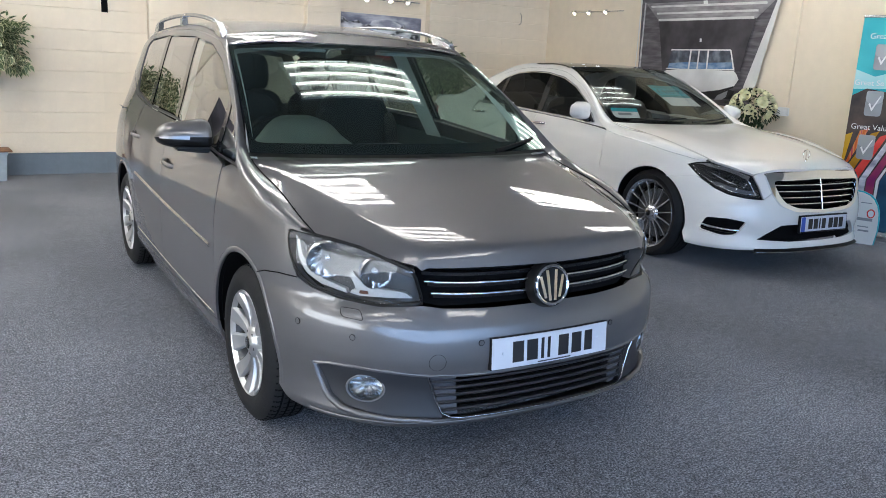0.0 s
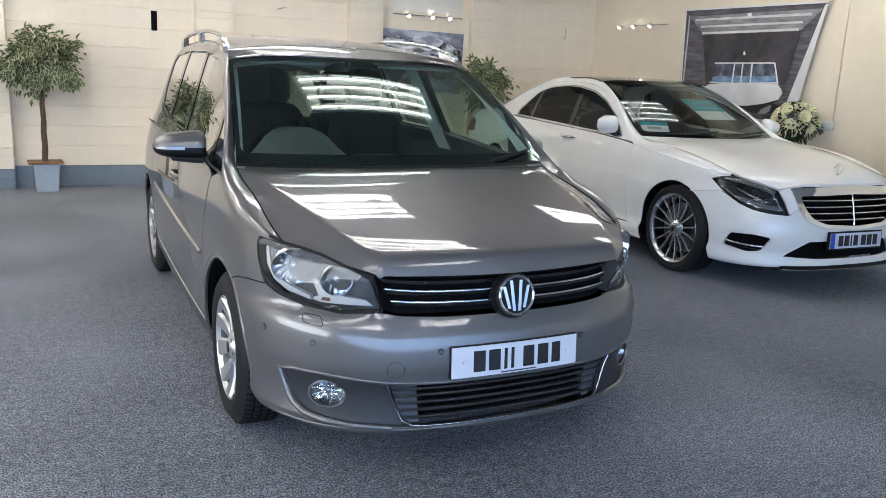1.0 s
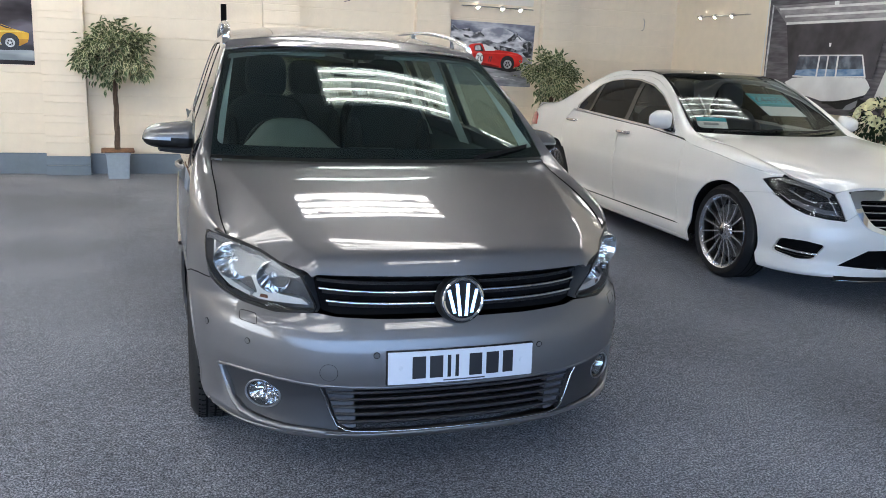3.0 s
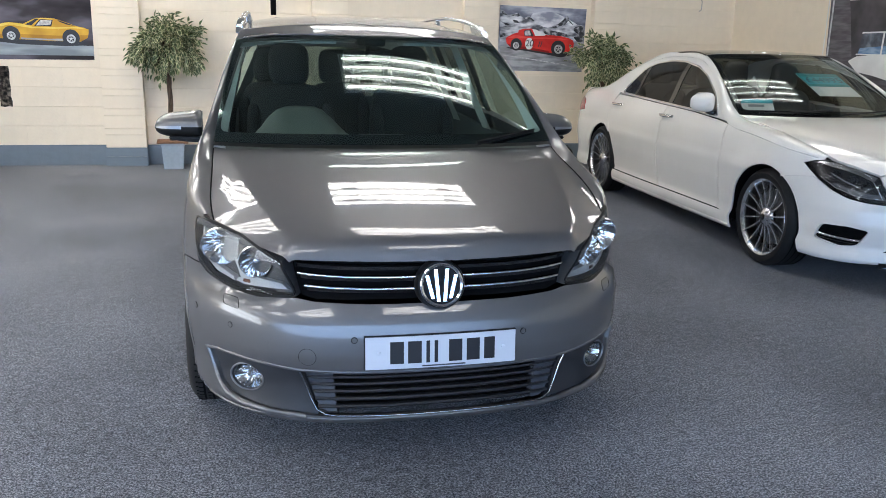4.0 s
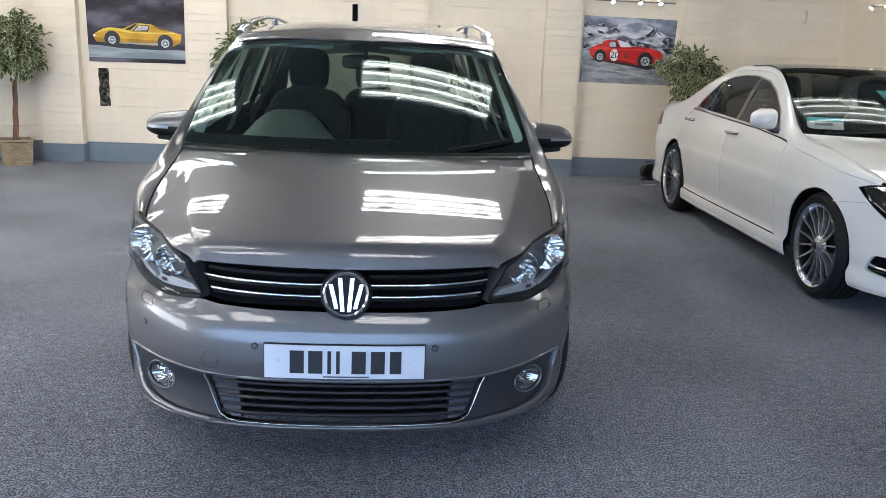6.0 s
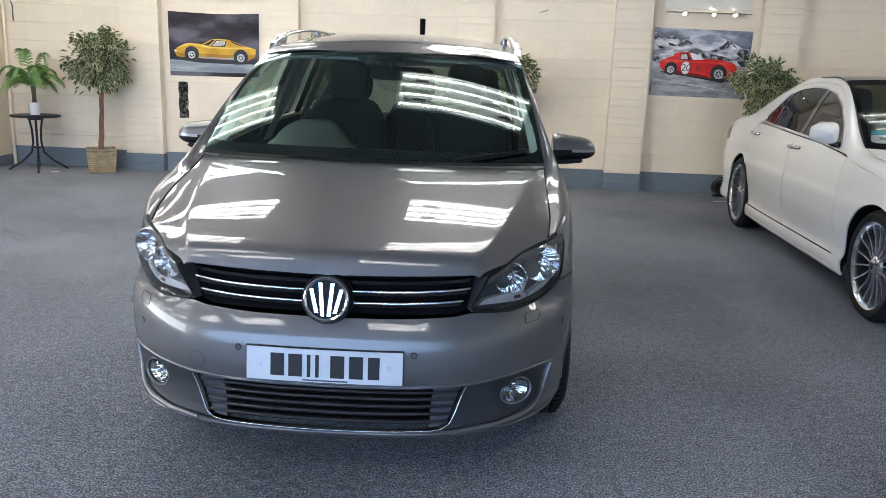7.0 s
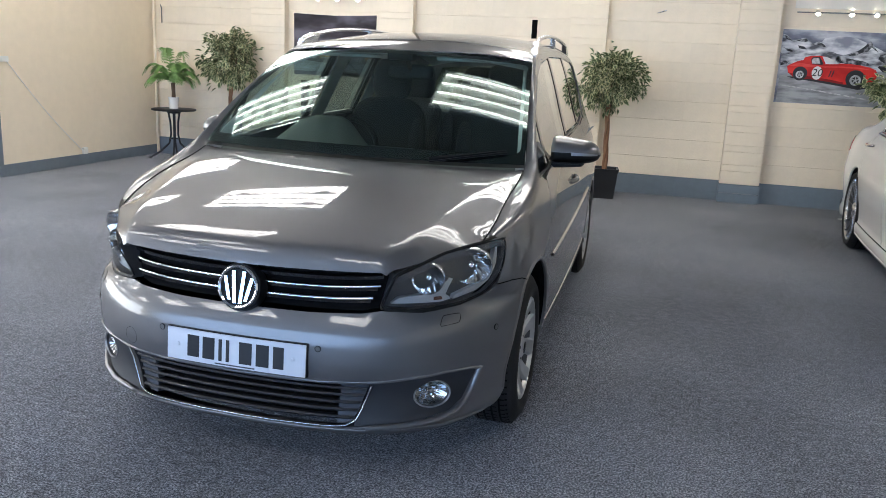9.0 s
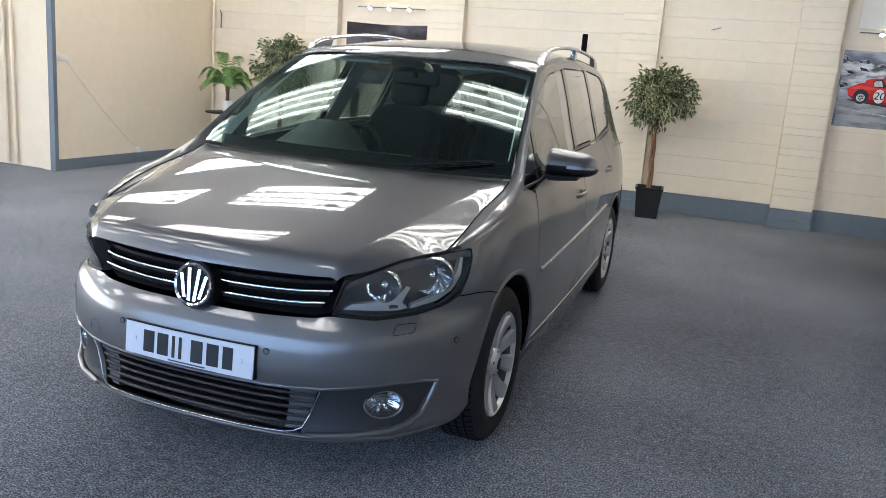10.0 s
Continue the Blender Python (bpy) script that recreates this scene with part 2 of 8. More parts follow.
def ribbon(name, surface, line, width, proud, material, parent, label="", sides=6):
    """A trim strip laid on a surface along (u, z) points."""
    bm = bmesh.new()
    p = np.array(line, float)
    t = np.gradient(p, axis=0)
    t /= np.linalg.norm(t, axis=1)[:, None]
    s = np.stack([-t[:, 1], t[:, 0]], 1)
    rows = []
    for k in range(sides):
        a = math.pi * k / (sides - 1)
        q = p + s * (width / 2 * math.cos(a))
        e = 2e-3
        pos = surface(q[:, 0], q[:, 1])
        nn = np.cross(surface(q[:, 0] + e, q[:, 1]) - pos, surface(q[:, 0], q[:, 1] + e) - pos)
        nn /= np.linalg.norm(nn, axis=1)[:, None]
        rows.append([bm.verts.new(x) for x in pos + nn * (proud * math.sin(a) - 0.002)])
    for r0, r1 in zip(rows, rows[1:]):
        for i in range(len(r0) - 1):
            bm.faces.new((r0[i], r0[i + 1], r1[i + 1], r1[i]))
    return part(name, bm, material, parent, label, crease=60)


# ---------------------------------------------------------------- materials
def nodes(name):
    m = bpy.data.materials.new(name)
    m.use_nodes = True
    return m, m.node_tree.nodes, m.node_tree.links, m.node_tree.nodes["Principled BSDF"]


def mottled(name, colour, rough=0.5, metal=0.0, coat=0.0, grain=0.06, scale=40.0, big=2.5, bump=0.0, bump_scale=0.0, coat_rough=0.03, spec=0.5, random_value=0.0, sheen=0.0):
    """A surface of one colour with fine grain, large soft blotches and relief."""
    m, n, l, b = nodes(name)
    tc = n.new("ShaderNodeTexCoord")
    fine, wide = n.new("ShaderNodeTexNoise"), n.new("ShaderNodeTexNoise")
    fine.inputs["Scale"].default_value, wide.inputs["Scale"].default_value = scale, big
    fine.inputs["Detail"].default_value = 4
    add = n.new("ShaderNodeMath")
    add.operation = "ADD"
    ramp = n.new("ShaderNodeMapRange")
    ramp.inputs["From Min"].default_value, ramp.inputs["From Max"].default_value = 0.7, 1.3
    ramp.inputs["To Min"].default_value, ramp.inputs["To Max"].default_value = 1 - grain, 1 + grain
    mul = n.new("ShaderNodeVectorMath")
    mul.operation = "SCALE"
    mul.inputs[0].default_value = colour
    l.new(tc.outputs["Object"], fine.inputs["Vector"])
    l.new(tc.outputs["Object"], wide.inputs["Vector"])
    l.new(fine.outputs["Fac"], add.inputs[0])
    l.new(wide.outputs["Fac"], add.inputs[1])
    l.new(add.outputs[0], ramp.inputs["Value"])
    value = ramp.outputs[0]
    if random_value:
        info, r2, m2 = n.new("ShaderNodeObjectInfo"), n.new("ShaderNodeMapRange"), n.new("ShaderNodeMath")
        r2.inputs["To Min"].default_value, r2.inputs["To Max"].default_value = 1 - random_value, 1 + random_value
        m2.operation = "MULTIPLY"
        l.new(info.outputs["Random"], r2.inputs["Value"])
        l.new(r2.outputs[0], m2.inputs[0])
        l.new(value, m2.inputs[1])
        value = m2.outputs[0]
    l.new(value, mul.inputs["Scale"])
    l.new(mul.outputs[0], b.inputs["Base Color"])
    b.inputs["Roughness"].default_value, b.inputs["Metallic"].default_value = rough, metal
    b.inputs["Coat Weight"].default_value, b.inputs["Coat Roughness"].default_value = coat, coat_rough
    b.inputs["Specular IOR Level"].default_value = spec
    if sheen:
        b.inputs["Sheen Weight"].default_value = sheen
    if bump:
        h, bn = n.new("ShaderNodeTexNoise"), n.new("ShaderNodeBump")
        h.inputs["Scale"].default_value, h.inputs["Detail"].default_value = bump_scale or scale, 5
        bn.inputs["Strength"].default_value, bn.inputs["Distance"].default_value = 1.0, bump
        l.new(tc.outputs["Object"], h.inputs["Vector"])
        l.new(h.outputs["Fac"], bn.inputs["Height"])
        l.new(bn.outputs[0], b.inputs["Normal"])
    return m


def glass(name, tint, gloss=1.0, rough=0.0, shade=(1, 1, 1)):
    """A thin pane: tinted and clear, with a mirror-like gloss that grows at low angles."""
    m, n, l, b = nodes(name)
    n.remove(b)
    clear, shine, mix, fr, k = (n.new("ShaderNode" + s) for s in ("BsdfTransparent", "BsdfGlossy", "MixShader", "LayerWeight", "Math"))
    steep, rise = n.new("ShaderNodeMath"), n.new("ShaderNodeMath")
    clear.inputs["Color"].default_value = (*tint, 1)
    shine.inputs["Roughness"].default_value = rough
    shine.inputs["Color"].default_value = (*shade, 1)
    fr.inputs["Blend"].default_value = 0.5
    steep.operation, steep.inputs[1].default_value = "POWER", 5.0
    rise.operation, rise.inputs[1].default_value, rise.inputs[2].default_value = "MULTIPLY_ADD", 0.957, 0.043
    k.operation, k.use_clamp = "MULTIPLY", True
    k.inputs[1].default_value = gloss
    l.new(fr.outputs["Facing"], steep.inputs[0])
    l.new(steep.outputs[0], rise.inputs[0])
    l.new(rise.outputs[0], k.inputs[0])
    l.new(k.outputs[0], mix.inputs["Fac"])
    l.new(clear.outputs[0], mix.inputs[1])
    l.new(shine.outputs[0], mix.inputs[2])
    l.new(mix.outputs[0], n["Material Output"].inputs["Surface"])
    return m


def glowing(name, colour, strength):
    m, n, l, b = nodes(name)
    b.inputs["Base Color"].default_value = (*colour, 1)
    b.inputs["Emission Color"].default_value = (*colour, 1)
    b.inputs["Emission Strength"].default_value = strength
    return m


def flake_paint(name, colour, metal, rough, spec=0.5):
    """Car paint: fine metal flakes under a clear coat, with a trace of dust."""
    m = mottled(name, colour, rough, metal, 1.0, 0.03, 900, 3, coat_rough=0.007, spec=spec)
    m.node_tree.nodes["Principled BSDF"].inputs["Coat IOR"].default_value = 1.56
    return m


def carpet_material():
    m, n, l, b = nodes("carpet")
    tc = n.new("ShaderNodeTexCoord")
    tuft, speck, fade, worn = (n.new("ShaderNodeTexNoise") for _ in range(4))
    for k, s, d in ((tuft, 120, 10), (speck, 420, 4), (fade, 0.7, 3), (worn, 26, 8)):
        k.inputs["Scale"].default_value, k.inputs["Detail"].default_value = s, d
        l.new(tc.outputs["Object"], k.inputs["Vector"])
    tuft.inputs["Roughness"].default_value = 0.72
    ramp = n.new("ShaderNodeValToRGB")
    e = ramp.color_ramp.elements
    e[0].position, e[0].color = 0.43, (0.010, 0.015, 0.0185, 1)
    e[1].position, e[1].color = 0.57, (0.46, 0.475, 0.53, 1)
    mid = e.new(0.5)
    mid.color = (0.128, 0.137, 0.166, 1)
    mean = n.new("ShaderNodeMath")
    mean.operation = "MULTIPLY_ADD"
    mean.inputs[1].default_value = 0.62
    half = n.new("ShaderNodeMath")
    half.operation = "MULTIPLY"
    half.inputs[1].default_value = 0.38
    l.new(speck.outputs["Fac"], half.inputs[0])
    l.new(tuft.outputs["Fac"], mean.inputs[0])
    l.new(half.outputs[0], mean.inputs[2])
    l.new(mean.outputs[0], ramp.inputs["Fac"])
    f2, f3 = n.new("ShaderNodeMapRange"), n.new("ShaderNodeMath")
    f3.operation = "ADD"
    l.new(fade.outputs["Fac"], f3.inputs[0])
    l.new(worn.outputs["Fac"], f3.inputs[1])
    f2.inputs["From Min"].default_value, f2.inputs["From Max"].default_value = 0.6, 1.4
    f2.inputs["To Min"].default_value, f2.inputs["To Max"].default_value = 0.42, 1.58
    l.new(f3.outputs[0], f2.inputs["Value"])
    mul = n.new("ShaderNodeVectorMath")
    mul.operation = "SCALE"
    l.new(ramp.outputs["Color"], mul.inputs[0])
    l.new(f2.outputs[0], mul.inputs["Scale"])
    l.new(mul.outputs[0], b.inputs["Base Color"])
    b.inputs["Roughness"].default_value = 0.95
    b.inputs["Specular IOR Level"].default_value = 0.15
    b.inputs["Sheen Weight"].default_value, b.inputs["Sheen Roughness"].default_value = 0.085, 0.5
    b.inputs["Sheen Tint"].default_value = (0.92, 0.96, 1.0, 1)
    bn = n.new("ShaderNodeBump")
    bn.inputs["Strength"].default_value, bn.inputs["Distance"].default_value = 1.0, 0.0035
    l.new(mean.outputs[0], bn.inputs["Height"])
    l.new(bn.outputs[0], b.inputs["Normal"])
    return m


CREAM = mottled("cream_paint", (0.82, 0.705, 0.545), 0.6, grain=0.035, scale=9, big=0.8, bump=0.0012, bump_scale=60)
CREAM_BLOCK = mottled("cream_block_paint", (0.82, 0.71, 0.555), 0.55, grain=0.04, scale=9, big=0.9, bump=0.002, bump_scale=45, random_value=0.02)
BAND = mottled("slate_blue_paint", (0.155, 0.19, 0.225), 0.5, grain=0.08, scale=12, big=1.2, bump=0.002, bump_scale=45, random_value=0.03)
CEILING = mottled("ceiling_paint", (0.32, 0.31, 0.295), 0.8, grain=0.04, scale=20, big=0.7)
CARPET = carpet_material()
GREY_PAINT = flake_paint("grey_brown_metallic_paint", (0.122, 0.118, 0.121), 0.5, 0.44)
WHITE_PAINT = flake_paint("white_paint", (0.80, 0.78, 0.735), 0.0, 0.7, 0.1)
BLACK_GLOSS = mottled("gloss_black", (0.008, 0.008, 0.009), 0.12, coat=0.6)
BLACK = mottled("black_plastic", (0.007, 0.007, 0.0075), 0.5, spec=0.2, grain=0.1, scale=200, bump=0.0003)
DARK = mottled("dark_liner", (0.004, 0.004, 0.0045), 0.9, spec=0.1)
FOG_GLASS = mottled("fog_reflector", (0.50, 0.51, 0.52), 0.16, 1.0, grain=0.1, scale=60)
POCKET = mottled("pocket_plastic", (0.022, 0.023, 0.027), 0.5, grain=0.05, scale=300, bump=0.0002)
RING = mottled("lamp_ring", (0.24, 0.245, 0.26), 0.32, 0.8, grain=0.04)
TRIM = mottled("grey_plastic", (0.055, 0.058, 0.068), 0.5, grain=0.05, scale=300, bump=0.0002)
LAMP_GREY = mottled("lamp_housing", (0.045, 0.046, 0.048), 0.35, 0.0, grain=0.05)
CHROME = mottled("chrome", (0.80, 0.81, 0.82), 0.07, 1.0, grain=0.02)
SATIN = mottled("satin_metal", (0.72, 0.73, 0.74), 0.25, 1.0, grain=0.03, scale=60)
ALLOY = mottled("silver_alloy", (0.56, 0.565, 0.575), 0.32, 0.85, 0.4, grain=0.03)
S_ALLOY = mottled("machined_alloy", (0.55, 0.55, 0.565), 0.25, 0.85, 0.4, grain=0.04)
RUBBER = mottled("tyre_rubber", (0.014, 0.014, 0.015), 0.7, spec=0.25, grain=0.15, scale=60, bump=0.0006, bump_scale=150)
STEEL = mottled("brake_steel", (0.12, 0.12, 0.12), 0.4, 1.0, grain=0.1)
DASH = mottled("dash_plastic", (0.085, 0.099, 0.094), 0.6, grain=0.08, scale=150, bump=0.0004)
FABRIC = mottled("seat_fabric", (0.013, 0.0135, 0.015), 0.9, grain=0.2, scale=120, bump=0.001)
HEADLINER = mottled("headliner", (0.55, 0.55, 0.52), 0.9, grain=0.04, scale=90)
PALE_TRIM = mottled("pale_trim", (0.60, 0.61, 0.58), 0.8, grain=0.05, scale=90)
PALE_LEATHER = mottled("pale_leather", (0.14, 0.13, 0.115), 0.55, grain=0.06, scale=60)
SCREEN = glass("windscreen_glass", (0.50, 0.64, 0.59), 1.75, shade=(0.84, 1.0, 0.95))
CLEAR_SCREEN = glass("clear_windscreen_glass", (0.55, 0.59, 0.575), 0.7, shade=(0.9, 1.0, 0.97))
SIDE_GLASS = glass("side_glass", (0.72, 0.80, 0.76), 1.6)
PRIVACY = glass("dark_glass", (0.26, 0.28, 0.27), 1.7)
DEEP_GLASS = glass("black_glass", (0.05, 0.052, 0.054), 0.6)
SALOON_GLASS = glass("saloon_side_glass", (0.20, 0.22, 0.215), 0.9)
LENS = glass("lamp_lens", (0.93, 0.94, 0.94), 0.75)
PLATE = mottled("plate_white", (0.60, 0.63, 0.69), 0.3, coat=0.3, grain=0.01)
PLATE_INK = mottled("plate_black", (0.012, 0.012, 0.014), 0.4)
AMBER = mottled("amber_plastic", (0.13, 0.06, 0.04), 0.2, coat=0.5)
RED_LENS = mottled("red_lens", (0.30, 0.012, 0.012), 0.15, coat=0.8)
BLUE = mottled("plate_blue", (0.02, 0.08, 0.45), 0.35)
TRAY_SILVER = mottled("silver_lacquer", (0.46, 0.465, 0.47), 0.40, 0.35, grain=0.05)
ROSE_LEAF = mottled("rose_leaf", (0.020, 0.040, 0.014), 0.65, spec=0.25, grain=0.3, scale=30)
S_DARK_CHROME = mottled("smoked_chrome", (0.46, 0.465, 0.48), 0.18, 1.0, grain=0.05)
REFLECTOR = mottled("lamp_reflector", (0.86, 0.855, 0.84), 0.10, 1.0, grain=0.02)
TUBE = glowing("fluorescent_tube", (1.0, 0.98, 0.95), 13.5)
TRAY = mottled("white_enamel", (0.90, 0.90, 0.89), 0.45, grain=0.02)
BULB = glowing("spot_bulb", (1.0, 0.95, 0.85), 40.0)


def daylight_fill_material(peak, spread, colour, reach=0.4):
    """Daylight beyond the south window and added fill beyond the west opening: brightest in the middle and fading to
    its sides.
    """
    m, n, l, b = nodes("daylight")
    tc, mp, g, r, k = (n.new("ShaderNode" + x) for x in ("TexCoord", "Mapping", "TexGradient", "MapRange", "Math"))
    mp.inputs["Location"].default_value, mp.inputs["Scale"].default_value = tuple(-0.5 * k for k in spread), spread
    g.gradient_type = "SPHERICAL"
    r.interpolation_type = "SMOOTHERSTEP"
    r.inputs["From Max"].default_value = reach
    k.operation = "MULTIPLY"
    k.inputs[1].default_value = peak
    l.new(tc.outputs["Generated"], mp.inputs["Vector"])
    l.new(mp.outputs[0], g.inputs["Vector"])
    l.new(g.outputs["Fac"], r.inputs["Value"])
    l.new(r.outputs[0], k.inputs[0])
    l.new(k.outputs[0], b.inputs["Emission Strength"])
    b.inputs["Base Color"].default_value = (0.3, 0.35, 0.42, 1)
    b.inputs["Emission Color"].default_value = (*colour, 1)
    return m


# the second, near white, is fill light added from the west
DAYLIGHT, WEST_FILL = daylight_fill_material(7.6, (2, 0, 2), (0.345, 0.54, 0.89), 0.75), daylight_fill_material(9.0, (0, 1.3, 1.3), (0.88, 0.94, 1.0))
LEAF = mottled("leaf_green", (0.085, 0.122, 0.045), 0.45, grain=0.35, scale=30, big=6)
LEAF_EDGE = mottled("leaf_cream", (0.52, 0.52, 0.31), 0.5, grain=0.15, scale=30, big=6)
FROND = mottled("frond_green", (0.17, 0.32, 0.09), 0.45, grain=0.35, scale=25, big=8)
BARK = mottled("bark", (0.23, 0.115, 0.06), 0.8, grain=0.3, scale=35, big=9, bump=0.004, bump_scale=40)
DARK_BARK = mottled("dark_bark", (0.115, 0.075, 0.050), 0.85, grain=0.3, scale=40, big=9, bump=0.004, bump_scale=40)
SOIL = mottled("potting_soil", (0.035, 0.024, 0.016), 0.95, grain=0.4, scale=60, bump=0.006)
POT_BLUE = mottled("pale_blue_zinc", (0.36, 0.42, 0.47), 0.45, 0.3, grain=0.08, scale=25)
POT_BLACK = mottled("black_pot", (0.010, 0.010, 0.011), 0.35, grain=0.1)
WICKER = mottled("wicker", (0.36, 0.27, 0.17), 0.7, grain=0.25, scale=60, big=12, random_value=0.2)
WHITE_POT = mottled("white_ceramic", (0.80, 0.79, 0.76), 0.3, coat=0.3, grain=0.02)
IRON = mottled("black_iron", (0.02, 0.02, 0.022), 0.45, 0.3, grain=0.1)
PETAL = mottled("cream_petal", (0.90, 0.86, 0.56), 0.6, grain=0.08, scale=40)
PLASTIC_WHITE = mottled("white_plastic", (0.75, 0.74, 0.70), 0.4, grain=0.02)
BOARD = mottled("white_board", (0.74, 0.70, 0.62), 0.6, grain=0.02)


def printed(name, colours, scale=4.0, detail=6.0, rough=0.6, stretch=(1, 1, 1), turn=0.0):
    """Printed paper: blotches between two or three inks."""
    m, n, l, b = nodes(name)
    tc, mp, t, r = (n.new("ShaderNode" + k) for k in ("TexCoord", "Mapping", "TexNoise", "ValToRGB"))
    mp.inputs["Scale"].default_value = stretch
    mp.inputs["Rotation"].default_value = (0, radians(turn), 0)
    t.inputs["Scale"].default_value, t.inputs["Detail"].default_value = scale, detail
    e = r.color_ramp.elements
    e[0].position, e[0].color, e[1].position, e[1].color = 0.36, (*colours[0], 1), 0.64, (*colours[-1], 1)
    if len(colours) > 2:
        e.new(0.5).color = (*colours[1], 1)
    l.new(tc.outputs["Object"], mp.inputs["Vector"])
    l.new(mp.outputs[0], t.inputs["Vector"])
    l.new(t.outputs["Fac"], r.inputs["Fac"])
    l.new(r.outputs["Color"], b.inputs["Base Color"])
    b.inputs["Roughness"].default_value = rough
    b.inputs["Specular IOR Level"].default_value = 0.25
    return m


INK_SKY = printed("ink_sky", [(0.11, 0.115, 0.15), (0.24, 0.25, 0.31), (0.50, 0.51, 0.56)], 3, 4, stretch=(1, 1, 2.5))
INK_SNOW = printed("ink_snow", [(0.10, 0.105, 0.12), (0.52, 0.53, 0.56), (0.78, 0.78, 0.79)], 11, 10, stretch=(0.55, 1, 1.5), turn=24)
INK_ROCK = printed("ink_rock", [(0.015, 0.016, 0.018), (0.055, 0.058, 0.065), (0.42, 0.42, 0.44)], 16, 8)
INK_ROAD = printed("ink_road", [(0.21, 0.215, 0.225), (0.40, 0.405, 0.415)], 6, 5, stretch=(1, 1, 4))
INK_RED = printed("ink_red", [(0.52, 0.016, 0.014), (0.74, 0.04, 0.03)], 5, 2, 0.35)
INK_BRIGHT = printed("ink_bright_red", [(0.70, 0.045, 0.035), (0.82, 0.09, 0.07)], 5, 2, 0.35)
INK_CLOUD = printed("ink_cloud", [(0.26, 0.27, 0.33), (0.52, 0.53, 0.57), (0.74, 0.74, 0.76)], 6, 5, 0.5, (1, 1, 2))
INK_MAROON = printed("ink_maroon", [(0.20, 0.008, 0.008), (0.34, 0.012, 0.012)], 7, 2, 0.35)
INK_ORANGE = printed("ink_orange", [(0.36, 0.17, 0.008), (0.52, 0.26, 0.014)], 5, 2, 0.35)
INK_LEMON = printed("ink_lemon", [(0.70, 0.50, 0.06), (0.82, 0.62, 0.12)], 5, 2, 0.35)
INK_RUBBLE = printed("rubble", [(0.004, 0.004, 0.004), (0.05, 0.042, 0.036), (0.20, 0.17, 0.14)], 24, 6, 0.95)
INK_YELLOW = printed("ink_yellow", [(0.52, 0.27, 0.015), (0.72, 0.42, 0.03)], 5, 2, 0.35)
INK_BLACK = mottled("ink_black", (0.012, 0.012, 0.013), 0.4)
INK_DUSK = printed("ink_dusk", [(0.020, 0.016, 0.020), (0.050, 0.043, 0.050), (0.14, 0.13, 0.16)], 1.6, 3, 0.65, (1, 1, 2.2))
INK_FLOOR = printed("ink_floor", [(0.20, 0.23, 0.25), (0.40, 0.44, 0.47)], 2.5, 3, 0.65, (0.6, 1, 4))
INK_SILVER = printed("ink_silver", [(0.35, 0.35, 0.35), (0.62, 0.62, 0.62)], 30, 2)
INK_WHITE = mottled("ink_white", (0.76, 0.76, 0.74), 0.45, grain=0.03)
INK_GARAGE = printed("ink_garage", [(0.085, 0.077, 0.084), (0.120, 0.110, 0.118), (0.165, 0.152, 0.162)], 4, 6, 0.4, (1, 1, 7))
INK_GARAGE_DARK = printed("ink_garage_dark", [(0.042, 0.037, 0.041), (0.088, 0.080, 0.086)], 3, 4, 0.4)
INK_BOAT = printed("ink_boat", [(0.52, 0.51, 0.49), (0.70, 0.69, 0.66)], 4, 3, 0.4)
INK_HULL = printed("ink_hull", [(0.66, 0.65, 0.62), (0.80, 0.79, 0.76)], 3, 3, 0.4)
INK_WATER = printed("ink_water", [(0.10, 0.20, 0.36), (0.30, 0.40, 0.54)], 8, 4, 0.4, (1, 1, 3))
INK_RAFTER = printed("ink_rafter", [(0.20, 0.185, 0.19), (0.34, 0.32, 0.32)], 5, 5, 0.4, (1, 1, 3))
INK_CABIN = printed("ink_cabin", [(0.06, 0.065, 0.08), (0.10, 0.115, 0.14), (0.20, 0.22, 0.25)], 9, 4, 0.4)
INK_TEAL = printed("ink_teal", [(0.015, 0.38, 0.44), (0.05, 0.52, 0.56)], 2, 2, 0.35)
INK_PALE_TEAL = printed("ink_pale_teal", [(0.36, 0.68, 0.68), (0.50, 0.76, 0.75)], 2, 2, 0.35)
INK_CARD = printed("ink_card", [(0.006, 0.22, 0.25), (0.015, 0.30, 0.33)], 2, 2, 0.35)
INK_NAVY = printed("ink_navy", [(0.015, 0.05, 0.10), (0.03, 0.12, 0.20)], 3, 3, 0.35)
INK_STREAK = printed("ink_streak", [(0.60, 0.10, 0.02), (0.75, 0.32, 0.10), (0.45, 0.02, 0.10)], 9, 3, 0.35, (3.5, 1, 0.35), 18)
INK_GREYBOX = printed("ink_greybox", [(0.24, 0.25, 0.26), (0.36, 0.37, 0.38)], 3, 2, 0.35)
INK_UMBER = printed("ink_umber", [(0.035, 0.028, 0.030), (0.10, 0.07, 0.06)], 4, 4, 0.35)
INK_PALEBOX = printed("ink_palebox", [(0.34, 0.35, 0.36), (0.44, 0.45, 0.46)], 3, 2, 0.35)
INK_PLUM = printed("ink_plum", [(0.20, 0.02, 0.12), (0.36, 0.05, 0.10)], 5, 3, 0.35)


# ---------------------------------------------------------------- the showroom
WEST, EAST, NORTH, SOUTH, TOP = -3.88, 7.57, 9.95, -4.6, 3.4
PILLARS = [(-2.31, -1.83), (-0.53, -0.08), (1.88, 2.31), (3.76, 4.20), (5.49, 5.94)]
COURSE = 0.223


def structure(name, bm, material, label, category, smooth=False):
    ob = part(name, bm, material, None, "", smooth=smooth)
    return tagged(ob, label, category, kind="structure")


